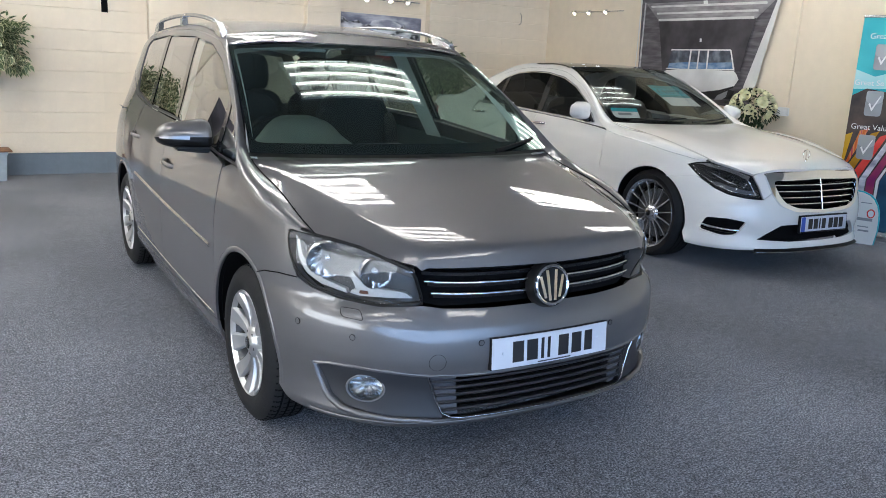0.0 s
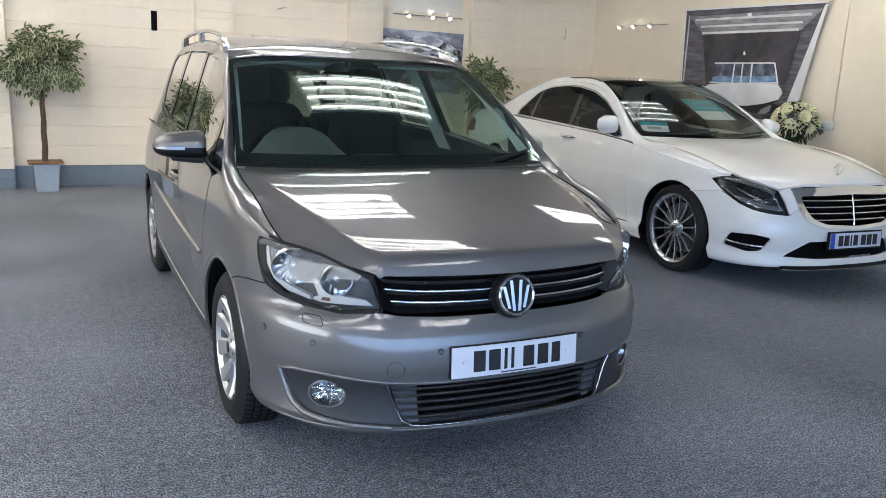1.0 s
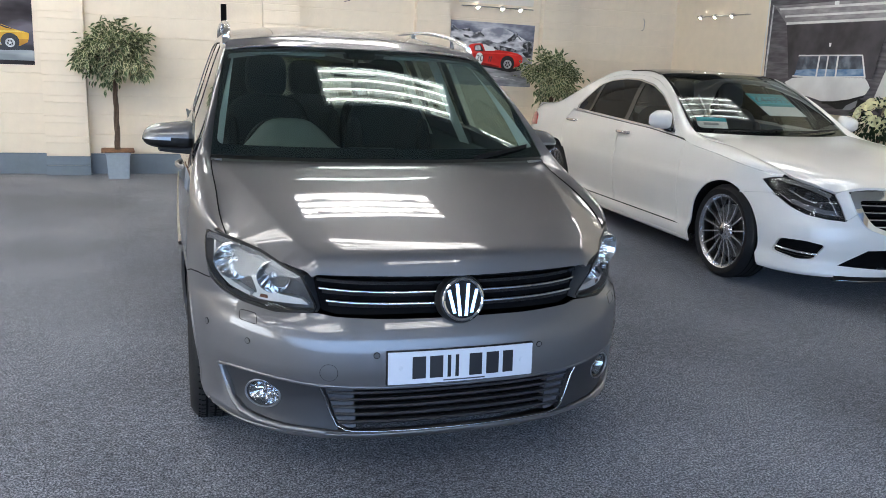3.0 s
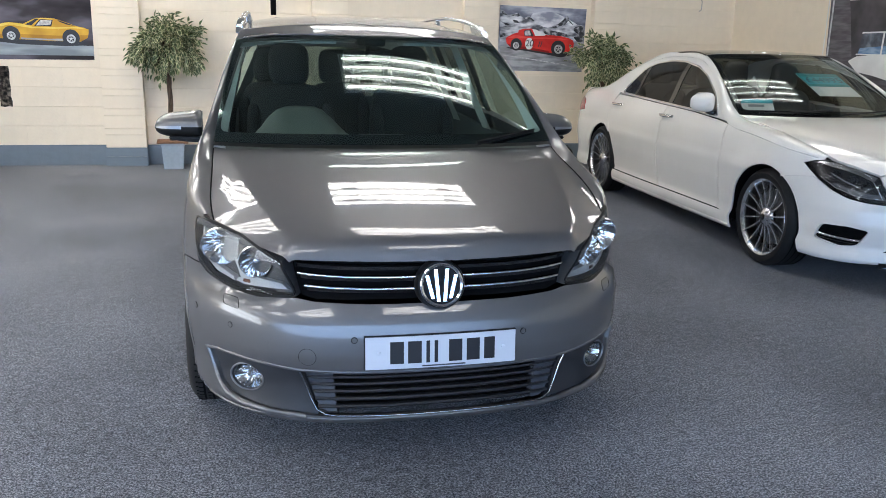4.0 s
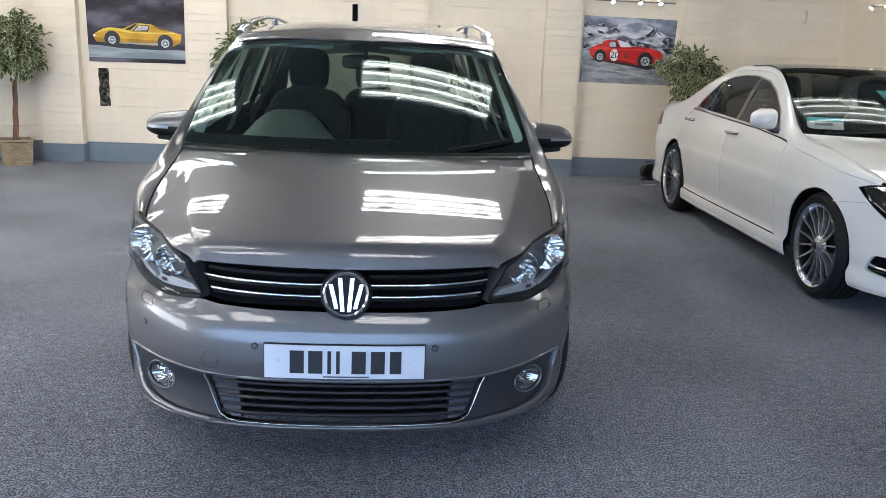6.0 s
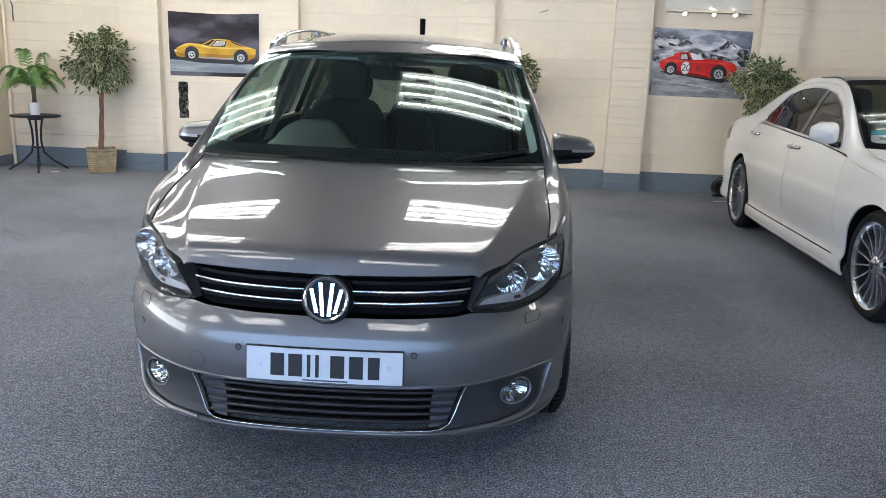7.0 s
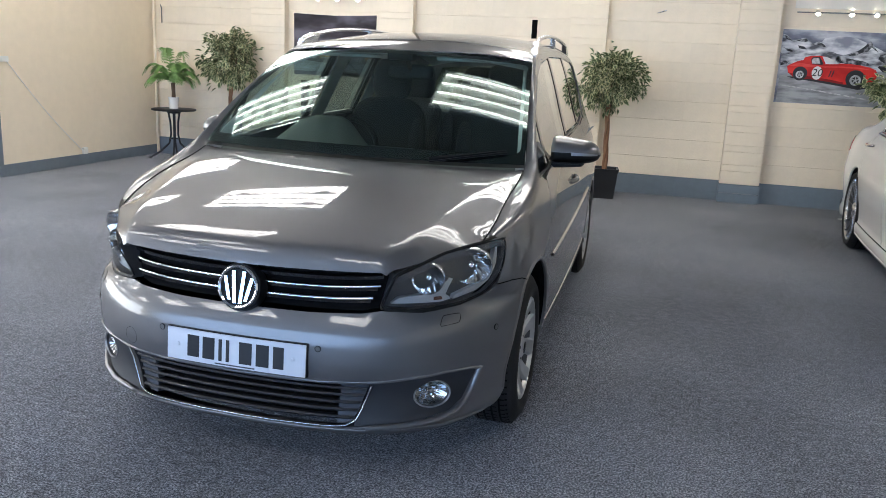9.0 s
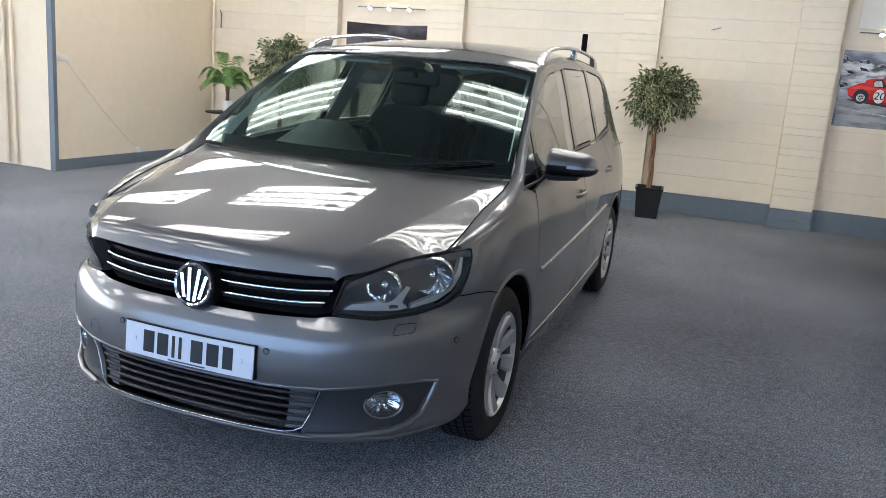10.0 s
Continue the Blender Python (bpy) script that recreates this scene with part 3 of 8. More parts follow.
structure("floor", boxed(-11.5, SOUTH - 0.3, -0.2, EAST + 0.3, NORTH + 0.3, 0), CARPET, "speckled blue-grey loop carpet over the whole showroom floor", "floor")
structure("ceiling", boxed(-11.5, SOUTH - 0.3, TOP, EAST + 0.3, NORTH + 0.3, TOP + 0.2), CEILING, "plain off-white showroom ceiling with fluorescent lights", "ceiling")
wall_north = structure("wall_north", boxed(WEST - 0.2, NORTH + 0.008, 0, EAST + 0.2, NORTH + 0.25, TOP), CREAM, "cream painted concrete block wall with pillars and a slate-blue base", "wall")
structure("wall_east", boxed(EAST, SOUTH, 0, EAST + 0.25, NORTH + 0.012, TOP), CREAM, "smooth cream painted showroom side wall", "wall")
wall_west = structure("wall_west", boxed(WEST - 0.2, 7.12, 0, WEST, NORTH + 0.012, TOP), CREAM, "smooth cream partition wall with a slate-blue skirting", "wall")
structure("wall_recess", boxed(-6.0, 7.16, 0, WEST - 0.2, 7.32, TOP), CREAM, "cream wall of the recess beside the partition", "wall")
# the hall runs on to the west; wide shop windows in its south front let the daylight in
structure("wall_recess_side", boxed(-6.05, 5.6, 0, -5.8, 7.32, TOP), CREAM, "cream side wall of the recess", "wall")
structure("wall_hall_north", boxed(-11.45, 5.6, 0, -6.05, 5.8, TOP), CREAM, "cream wall at the side part of the hall", "wall")
# unseen end opening and glowing sheet, added to light the floor from the west
end = bmesh.new()
box(end, -11.45, SOUTH, 0, -11.2, 5.6, 0.06)
box(end, -11.45, SOUTH, 3.1, -11.2, 5.6, TOP)
structure("wall_far_west", end, CREAM, "unseen cream end wall with a wide opening added for fill light", "wall")
structure("backdrop_west", boxed(-12.1, SOUTH - 1, -1.2, -12.0, 7.0, 4.5), WEST_FILL, "pale glowing sheet added as fill light beyond the end opening", "backdrop")
south = bmesh.new()
box(south, -11.45, SOUTH - 0.25, 0, -9.0, SOUTH, TOP)
box(south, 6.9, SOUTH - 0.25, 0, EAST + 0.25, SOUTH, TOP)
box(south, -9.0, SOUTH - 0.25, 0, 6.9, SOUTH, 0.06)
box(south, -9.0, SOUTH - 0.25, 3.0, 6.9, SOUTH, TOP)
structure("wall_south", south, CREAM, "cream front wall with a wide shop window", "wall")
structure("backdrop_south", boxed(-11.0, SOUTH - 0.75, -1.2, 9.0, SOUTH - 0.65, 4.5), DAYLIGHT, "pale blue daylight outside the shop window", "backdrop")

# painted skirting on the smooth walls
structure("baseboard_east", boxed(EAST - 0.012, SOUTH, 0, EAST, NORTH, 0.23, 0.003), BAND, "slate-blue painted skirting", "skirting")
structure("baseboard_west", boxed(WEST, 7.12, 0, WEST + 0.014, NORTH, 0.13, 0.003), BAND, "slate-blue painted skirting along the partition", "skirting")
structure("trim_west", boxed(WEST - 0.06, 7.085, 0, WEST + 0.016, 7.14, TOP, 0.003), BAND, "slate-blue edge strip on the end of the partition", "trim")


# painted blocks of the north wall and its pillars
def block_mesh(w, h, d, name):
    bm = boxed(0, -d, 0, w, 0.02, h)
    front = [e for e in bm.edges if all(v.co.y < 0 for v in e.verts) and abs(e.verts[0].co.z - e.verts[1].co.z) < 1e-4]
    bmesh.ops.bevel(bm, geom=front, offset=0.0030, segments=1, affect="EDGES")
    me = bpy.data.meshes.new(name)
    bm.to_mesh(me)
    bm.free()
    return me


def lay(me, x, y, z, parent, material, name="block"):
    if not me.materials:
        me.materials.append(material)
    ob = new(name, me)
    ob.parent = parent
    ob.location = (x, y, z)
    return ob


BAND_H = 0.240
spans = list(zip([WEST] + [b for _, b in PILLARS], [a for a, _ in PILLARS] + [EAST]))
for x0, x1 in spans:
    n = max(1, round((x1 - x0) / 0.46))
    w = (x1 - x0) / n
    lower = block_mesh(w, BAND_H - 0.0026, 0.016, "base_block")
    upper = block_mesh(w, COURSE - 0.0026, 0.010, "block")
    for k in range(n):
        lay(lower, x0 + k * w, NORTH + 0.010, 0.0, wall_north, BAND, "base_block")
    for r in range(10):
        for k in range(n):
            lay(upper, x0 + k * w, NORTH + 0.010 + random.uniform(-0.0010, 0.0010), BAND_H + r * COURSE, wall_north, CREAM_BLOCK)
for x0, x1 in PILLARS:
    pillar = structure("pillar", boxed(x0 + 0.006, NORTH - 0.108, 0, x1 - 0.006, NORTH + 0.02, TOP), CREAM, "cream painted block pillar with a slate-blue foot", "pillar")
    z, flipper = 0.0, 0
    for h, mat in [(0.112, BAND), (0.108, BAND)]:
        me = block_mesh(x1 - x0 + 0.012, h - 0.003, 0.128, "foot_block")
        lay(me, x0 - 0.006, NORTH + 0.002, z, pillar, mat, "foot_block")
        z += h
    short, tall = block_mesh(x1 - x0, 0.0724, 0.116, "block"), block_mesh(x1 - x0, 0.1489, 0.116, "block")
    while z < 2.45:
        tall_now = flipper % 2 == 0
        lay(tall if tall_now else short, x0, NORTH, z, pillar, CREAM_BLOCK)
        z += 0.1515 if tall_now else 0.075
        flipper += 1


# ---------------------------------------------------------------- ceiling lights
def ceiling_light():
    ob = empty("ceiling_light", Matrix(), "white enamel ceiling light with four bare fluorescent tubes", "ceiling light", "ceiling lights")
    bm = bmesh.new()
    box(bm, -0.77, -0.40, 0.0, 0.77, 0.40, 0.02)
    for y in (-0.40, 0.375):
        box(bm, -0.77, y, -0.05, 0.77, y + 0.025, 0.0)
    for x in (-0.77, 0.745):
        box(bm, x, -0.375, -0.05, x + 0.025, 0.375, 0.0)
    part("tray", bm, TRAY, ob)
    for y in (-0.30, -0.10, 0.10, 0.30):
        part("tube", sweep(bmesh.new(), [(-0.735, y, -0.036), (0.735, y, -0.036)], 0.022, 12), TUBE, ob)
    for x in (-0.58, 0.44):
        for y in (-0.20, 0.20):
            part("bracket", boxed(x, y - 0.022, -0.052, x + 0.14, y + 0.022, 0.0), TRIM, ob)
    return ob


LIGHTS_X, LIGHTS_Y = (-8.9, -5.95, -2.75, -0.52, 2.43), (-0.93, 0.87, 2.67, 4.47, 6.27, 8.07)
first = ceiling_light()
first.matrix_world = pose(LIGHTS_X[0], LIGHTS_Y[0], TOP - 0.021)
for x in LIGHTS_X:
    for y in LIGHTS_Y:
        if (x, y) in ((LIGHTS_X[0], LIGHTS_Y[0]), (2.43, 0.87), (2.43, 2.67), (-0.52, 2.67)) or (x < -4 and y > 5):
            continue
        copy_thing(first, pose(x, y, TOP - 0.021))
# two more hang above the white car
for y in (4.67, 6.47):
    copy_thing(first, pose(6.08, y, TOP - 0.021))


# ---------------------------------------------------------------- the grey people carrier
mpv = empty("people_carrier", pose(1.766, 2.235, 0, 0, 0, 0.15), "grey-brown metallic people carrier with silver roof rails parked on the carpet", "car")
AXLES, TYRE_R = (0.845, 3.49), 0.316


def mpv_y(line):
    """Side points (y, z) as the skin's (u, z)."""
    return [(float(MPV.at_y(y)), z) for y, z in line]


# edge of bonnet, screen and roof (x, y, z), and the line on the skin below it (y, z), at matching steps
RIM_IN = cubic([(0, (0.745, 0.44, 0.842)), (1, (0.760, 0.58, 0.893)), (2, (0.762, 0.80, 0.953)), (3, (0.764, 1.095, 1.024)), (4, (0.730, 1.34, 1.205)), (5, (0.662, 1.757, 1.475)),
                (6, (0.628, 2.0, 1.532)), (7, (0.605, 2.5, 1.576)), (8, (0.59, 3.2, 1.578)), (9, (0.57, 3.8, 1.53)), (10, (0.54, 4.16, 1.44))])
RIM_OUT = cubic([(0, (0.46, 0.843)), (1, (0.62, 0.872)), (2, (0.80, 0.915)), (3, (1.02, 0.995)), (4, (1.32, 1.215)), (5, (1.72, 1.435)), (6, (1.98, 1.505)), (7, (2.45, 1.545)), (8, (3.2, 1.55)),
                 (9, (3.82, 1.49)), (10, (4.18, 1.38))])


def rim_strip(side, t0=0.0, t1=10.0, n=120):
    t = np.linspace(t0, t1, n)
    a, yz = RIM_IN(t), RIM_OUT(t)
    b = MPV(MPV.at_y(yz[:, 0]), yz[:, 1])
    up = MPV(MPV.at_y(yz[:, 0]), yz[:, 1] + 0.01) - b
    up /= np.linalg.norm(up, axis=1)[:, None]
    reach = np.linalg.norm(a - b, axis=1)[:, None]
    c = b + up * reach * (0.55 - 0.33 * ease(t, 2.8, 3.4) * (1 - ease(t, 5.2, 6.2)))[:, None]
    s = np.linspace(0, 1, 11)[:, None, None]
    p = (1 - s) ** 2 * b + 2 * s * (1 - s) * c + s * s * a
    return p * np.array([side, 1, 1])


BONNET_RISE = gentle([(0.02, 3.2), (0.035, 3.0), (0.046, 2.4), (0.057, 1.5), (0.067, 0.86), (0.079, 0.51), (0.093, 0.375), (0.112, 0.312), (0.132, 0.280), (0.183, 0.258), (0.26, 0.236), (0.343, 0.216), (0.43, 0.203), (0.52, 0.194), (0.64, 0.188), (0.75, 0.182), (0.955, 0.165), (1.12, 0.150)])
RISE_Y = np.linspace(0.02, 1.12, 1600)
RISE_Z = np.concatenate([[0], np.cumsum((BONNET_RISE(RISE_Y[1:]) + BONNET_RISE(RISE_Y[:-1])) / 2 * np.diff(RISE_Y))])
RISE_Z += 1.028 - np.interp(0.955, RISE_Y, RISE_Z)


def BONNET_MID(y):
    return np.interp(y, RISE_Y, RISE_Z)


CREASE = gentle([(0.0, 0.44), (0.10, 0.485), (0.20, 0.525), (0.38, 0.578), (0.56, 0.615), (0.97, 0.70), (1.1, 0.72)])
FLANK = gentle([(0.08, 0.50), (0.145, 0.50), (0.20, 0.48), (0.28, 0.41), (0.37, 0.335), (0.44, 0.31), (0.53, 0.262), (0.64, 0.21), (0.80, 0.185), (0.95, 0.165), (1.10, 0.05)])


LAMP = [(0.505, 0.642), (0.66, 0.634), (0.84, 0.643), (0.95, 0.664), (1.02, 0.70), (1.068, 0.755), (1.092, 0.81), (1.095, 0.843), (1.05, 0.848), (0.985, 0.842), (0.90, 0.836), (0.77, 0.822), (0.65, 0.797), (0.548, 0.768)]


def lamp_skin(u, z, out=0.0):
    """The skin at the headlamps, whose upper inner corner stands forward under the bonnet."""
    return MPV(u, z, out + 0.046 * ease(z, 0.645, 0.765) * (1 - ease(np.abs(u), 0.52, 0.80)))


def bonnet_base(x, y):
    fold = CREASE(y)
    over = np.abs(x) - fold
    inner = np.minimum(np.abs(x), fold)
    crown = 0.038 * inner**2
    past = (over + np.sqrt(over**2 + 0.007**2)) / 2
    nose = y - 0.24 * x * x
    return BONNET_MID(nose + 0.10 * x * x * ease(nose, 0.05, 0.25)) - crown - (FLANK(y) + 0.03) * past - 0.55 * past**2


# edge of the bonnet on one side: along the grille, over the lamp, back beside the rim
FRONT_Z = gentle([(0.0, 0.760), (0.18, 0.762), (0.30, 0.764), (0.40, 0.766), (0.48, 0.768), (0.505, 0.768)])
EDGE = [(x, 0.036 + 0.24 * x * x, float(FRONT_Z(x))) for x in np.linspace(0.0, 0.50, 26)]
EDGE += [tuple(lamp_skin(np.array(a), np.array(b)) + np.array([0, 0, 0.003])) for a, b in LAMP[12:9:-1]]
EDGE += [tuple(RIM_IN(t)) for t in np.linspace(0, 3, 13)]
EDGE = np.array(EDGE, float)
far = np.concatenate([[0], np.cumsum(np.linalg.norm(np.diff(EDGE[:, :2], axis=0), axis=1))])
EDGE = np.stack([np.interp(np.linspace(0, far[-1], 260), far, EDGE[:, k]) for k in range(3)], -1)
EDGE_NEED = bonnet_base(EDGE[:, 0], EDGE[:, 1]) - EDGE[:, 2]
EDGE_NEED = np.convolve(np.pad(EDGE_NEED, 4, mode="edge"), np.ones(9) / 9, mode="valid")
EDGE_REACH = 0.045 + 0.025 * ease(EDGE[:, 0], 0.40, 0.52)


def bonnet(x, y):
    """The bonnet's top, rolled over towards its edges."""
    x, y = np.asarray(x, float), np.asarray(y, float)
    q = np.stack([np.abs(x).ravel(), y.ravel()], -1)
    d = np.linalg.norm(q[:, None] - EDGE[None, :, :2], axis=2)
    w = 1 / (d + 0.004) ** 6
    w /= w.sum(axis=1)[:, None]
    k = np.clip(1 - d.min(axis=1) / (w @ EDGE_REACH), 0, 1) ** 2
    roll = ((w @ EDGE_NEED) * k).reshape(x.shape)
    return np.stack([x, y, bonnet_base(x, y) - roll], -1)


def screen(a, b):
    """The windscreen; a from -1 to 1 across, b from 0 to 1 upwards."""
    base = np.stack([0.765 * a, 0.955 + 0.148 * np.abs(a) ** 2.2, 1.047 + 0 * a], -1)
    top = np.stack([0.662 * a, 1.65 + 0.107 * a * a, 1.507 - 0.032 * a * a], -1)
    c = (base + (top - base) * b[..., None])
    bow = 0.030 * 4 * b * (1 - b)
    return c + np.stack([0 * a, -0.55 * bow, 0.83 * bow], -1)


ROOF_MID = cubic([(1.60, 1.492), (1.75, 1.533), (2.0, 1.580), (2.35, 1.617), (2.75, 1.632), (3.3, 1.622), (3.8, 1.578), (4.2, 1.50)])


def roof(x, y):
    t = np.interp(y, *(lambda k: (RIM_IN(k)[:, 1], k))(np.linspace(5, 10, 80)))
    e = RIM_IN(t)
    q = np.abs(x) / e[..., 0]
    return np.stack([x, y, ROOF_MID(y) - (ROOF_MID(y) - e[..., 2]) * q**2.6], -1)


def wheel_cut(y, a0, a1, r=0.370, n=18):
    return mpv_y(arc(y, TYRE_R, r, a0, a1, n))


def nose_cut(a0, a1, more=0.0, n=14):
    """The front arch's edge, drawn in towards the tyre low down at its front."""
    line = []
    for a in np.linspace(a0, a1, n):
        r = 0.370 + more - 0.044 * float(ease(a, 100, 165))
        line.append((ARCH_F + r * math.cos(radians(a)), TYRE_R + r * math.sin(radians(a))))
    return mpv_y(line)


ARCH_F, ARCH_R = AXLES
SEAM = [(1.02, 0.685), (1.12, 0.683), (1.21, 0.672), (float(MPV.at_y(0.685)), 0.652)]

# dark inner shell, seen through the joints only
for s in (1, -1):
    line = mpv_y([(0.02, 0.43), (0.34, 0.43), (0.45, 0.33), (0.47, 0.33)]) + wheel_cut(ARCH_F, 178, -10) + mpv_y([(1.23, 0.22), (3.13, 0.22)]) + wheel_cut(ARCH_R, 190, -10) + mpv_y([(3.9, 0.24), (4.28, 0.35), (4.25, 0.95), (3.0, 0.98), (1.1, 0.94), (0.7, 0.84)]) + [(1.0, 0.70), (0.80, 0.60), (0.1, 0.58)]
    if s < 0:
        line = mirrored(line)
    panel("inner_shell", line, lambda u, z: MPV(u, z, -0.03), DARK, mpv, step=0.09, deep=0)

def scalloped(name, r, depth, m, wide, folds, material, parent, label=""):
    """A bowl whose wall is pressed into radial folds."""
    a = np.linspace(0, 2 * math.pi, folds * 6, endpoint=False)
    rows = []
    for k in (0.14, 0.3, 0.45, 0.6, 0.75, 0.88, 1.0):
        fold = np.abs(((a * folds / (2 * math.pi)) % 1) - 0.5) * 2
        h = depth * (k * k - 1) - 0.10 * r * fold * k * (1.02 - k) * 3
        q = np.stack([r * k * wide * np.cos(a), r * k * np.sin(a), h], -1)
        rows.append(q @ np.array(m)[:3, :3].T + np.array(m)[:3, 3])
    return grid(name, np.stack(rows), material, parent, label, close=True)


# front bumper in one piece, open for the lower grille and lamp pockets
top = [(0.0, 0.622), (0.25, 0.623), (0.44, 0.629), (0.505, 0.637), (0.66, 0.629), (0.84, 0.638), (0.955, 0.659), SEAM[0], *SEAM[1:]]
half = nose_cut(113, 190) + mpv_y([(0.46, 0.215), (0.34, 0.20)]) + [(0.75, 0.197), (0.45, 0.195), (0.0, 0.193)]
bumper_line = mirrored(top)[:-1] + top + half + mirrored(half)[1:]
mouth_top = [(0.0, 0.388), (0.30, 0.389), (0.48, 0.394), (0.62, 0.406), (0.74, 0.413), (0.84, 0.409), (0.905, 0.397)]
mouth_low = [(0.885, 0.345), (0.845, 0.293), (0.78, 0.262), (0.62, 0.245), (0.42, 0.237), (0.2, 0.234), (0.0, 0.233)]
mouth = mirrored(mouth_top)[:-1] + mouth_top + mouth_low + mirrored(mouth_low)[1:-1]
bumper = panel("front_bumper", bumper_line, MPV, GREY_PAINT, mpv, holes=[mouth], step=0.03, deep=0.02)
# lower edge turned under
u = np.linspace(-0.90, 0.90, 60)
under = np.stack([MPV(u, 0.195 + 0 * u), MPV(u, 0.185 + 0 * u, -0.02), MPV(u, 0.17 + 0 * u, -0.10)])
grid("under_lip", under, TRIM, bumper)
ribbon("lip_strip", MPV, [(k, 0.222) for k in np.linspace(-0.93, 0.93, 60)], 0.010, 0.005, GREY_PAINT, bumper, "rounded edge along the lower lip")
ribbon("mouth_ridge", MPV, [(a, b + 0.007) for a, b in mirrored(mouth_top)[:-1] + mouth_top], 0.012, 0.008, GREY_PAINT, bumper, "rounded ridge over the lower grille")
# lamp pockets and lower grille
disc_line = arc(0.708, 0.336, 0.068, 0, 345, 24, rz=0.050)
for s in (1, -1):
    pocket = [(0.482, 0.395), (0.62, 0.406), (0.74, 0.413), (0.84, 0.409), (0.905, 0.397), (0.885, 0.345), (0.845, 0.293), (0.78, 0.262), (0.62, 0.245), (0.42, 0.237)]
    pk = panel("lamp_pocket", pocket if s > 0 else mirrored(pocket), lambda u, z: MPV(u, z, -0.014), POCKET, mpv, "dark grey moulded pocket round the fog lamp", holes=[disc_line if s > 0 else mirrored(disc_line)], step=0.02, deep=0.03)
    edge = [(0.915, 0.408), (0.904, 0.380), (0.893, 0.345), (0.874, 0.312), (0.848, 0.283), (0.80, 0.257), (0.72, 0.244), (0.60, 0.237), (0.46, 0.232)]
    ribbon("pocket_trim", MPV, [(s * a, b) for a, b in (edge if s > 0 else edge[::-1])], 0.022, 0.010, GREY_PAINT, pk, "painted rounded lip")
    c = MPV(np.array(s * 0.708), np.array(0.336), -0.02)
    d = MPV(np.array(s * 0.708 + 0.01), np.array(0.336)) - MPV(np.array(s * 0.708 - 0.01), np.array(0.336))
    yaw = 0.8 * math.degrees(math.atan2(d[1], d[0]))
    m = pose(*c, 0, 0, yaw) @ pose(0, 0, 0, 90, 0, 0)
    wide = m @ Matrix.Diagonal((1.17, 0.86, 1, 1))
    fog = part("fog_lamp", lathe(bmesh.new(), [(0.058, -0.005), (0.061, 0.008), (0.058, 0.012), (0.052, 0.010), (0.049, -0.004), (0.047, -0.02), (0.028, -0.022)], 40, wide), POCKET, mpv, "round fog lamp with a satin ring")
    part("bright_ring", lathe(bmesh.new(), [(0.0600, 0.0085), (0.0585, 0.0145), (0.0560, 0.0150), (0.0535, 0.0125), (0.0525, 0.0060)], 44, wide), RING, fog, "satin grey ring")
    scalloped("reflector", 0.0515, 0.034, wide @ pose(0, 0, 0.004), 1.0, 9, FOG_GLASS, fog, "faceted bright reflector")
    part("bulb_cap", lathe(bmesh.new(), [(0.0, 0.002), (0.008, 0.0), (0.011, -0.006), (0.010, -0.028)], 20, m @ pose(0, 0.002, -0.004)), S_DARK_CHROME, fog)
    part("lens", lathe(bmesh.new(), [(0.0, 0.016), (0.018, 0.0145), (0.034, 0.0095), (0.046, 0.003), (0.0525, -0.003)], 36, wide), LENS, fog, "domed clear lens")
opening = [(-0.476, 0.392), (0.476, 0.392), (0.418, 0.24), (-0.418, 0.24)]
back = panel("lower_grille", opening, lambda u, z: MPV(u, z, -0.07), DARK, mpv, "black lower grille with five horizontal slats", step=0.05, deep=0)
for k in range(5):
    z = 0.262 + k * 0.0265
    w = 0.418 + (z - 0.24) * 0.34
    uu = np.linspace(-w, w, 50)
    bar = np.stack([MPV(uu, z - 0.005 + 0 * uu, -0.045), MPV(uu, z - 0.006 + 0 * uu, -0.018), MPV(uu, z + 0 * uu, -0.013), MPV(uu, z + 0.005 + 0 * uu, -0.018), MPV(uu, z + 0.001 + 0 * uu, -0.045)])
    grid("slat", bar, POCKET, back)
for s in (1, -1):
    blank = [(0.358, 0.243), (0.372, 0.388), (0.473, 0.388), (0.463, 0.36), (0.441, 0.30), (0.419, 0.258), (0.393, 0.244)]
    panel("blank", blank if s > 0 else mirrored(blank), lambda u, z: MPV(u, z, -0.024), TRIM, back, deep=0.03)
trim = [(-0.482, 0.392), (-0.470, 0.36), (-0.448, 0.30), (-0.425, 0.258), (-0.395, 0.243)] + [(k, 0.2385 - 0.003 * (1 - (k / 0.36) ** 2)) for k in np.linspace(-0.36, 0.36, 30)] + [(0.395, 0.243), (0.425, 0.258), (0.448, 0.30), (0.470, 0.36), (0.482, 0.392)]
ribbon("grille_trim", MPV, trim, 0.006, 0.004, S_DARK_CHROME, back, "bright trim strip round the lower grille")

# upper grille
mask = [(-0.44, 0.628), (0.44, 0.628), (0.50, 0.640), (0.543, 0.768), (0.25, 0.757), (0, 0.755), (-0.25, 0.757), (-0.543, 0.768), (-0.50, 0.640)]
grille = panel("upper_grille", mask, lambda u, z: MPV(u, z, -0.035), DARK, mpv, "black grille with two chrome bars", step=0.04, deep=0)
for z in (0.660, 0.700, 0.738):
    w = 0.455 + (z - 0.64) * 0.62
    uu = np.linspace(-w, w, 50)
    zz = z + 0.010 * (np.abs(uu) / 0.5) ** 3
    grid("slat", np.stack([MPV(uu, zz - 0.012, -0.034), MPV(uu, zz - 0.006, -0.012), MPV(uu, zz + 0.006, -0.008), MPV(uu, zz + 0.010, -0.034)]), BLACK_GLOSS, grille)
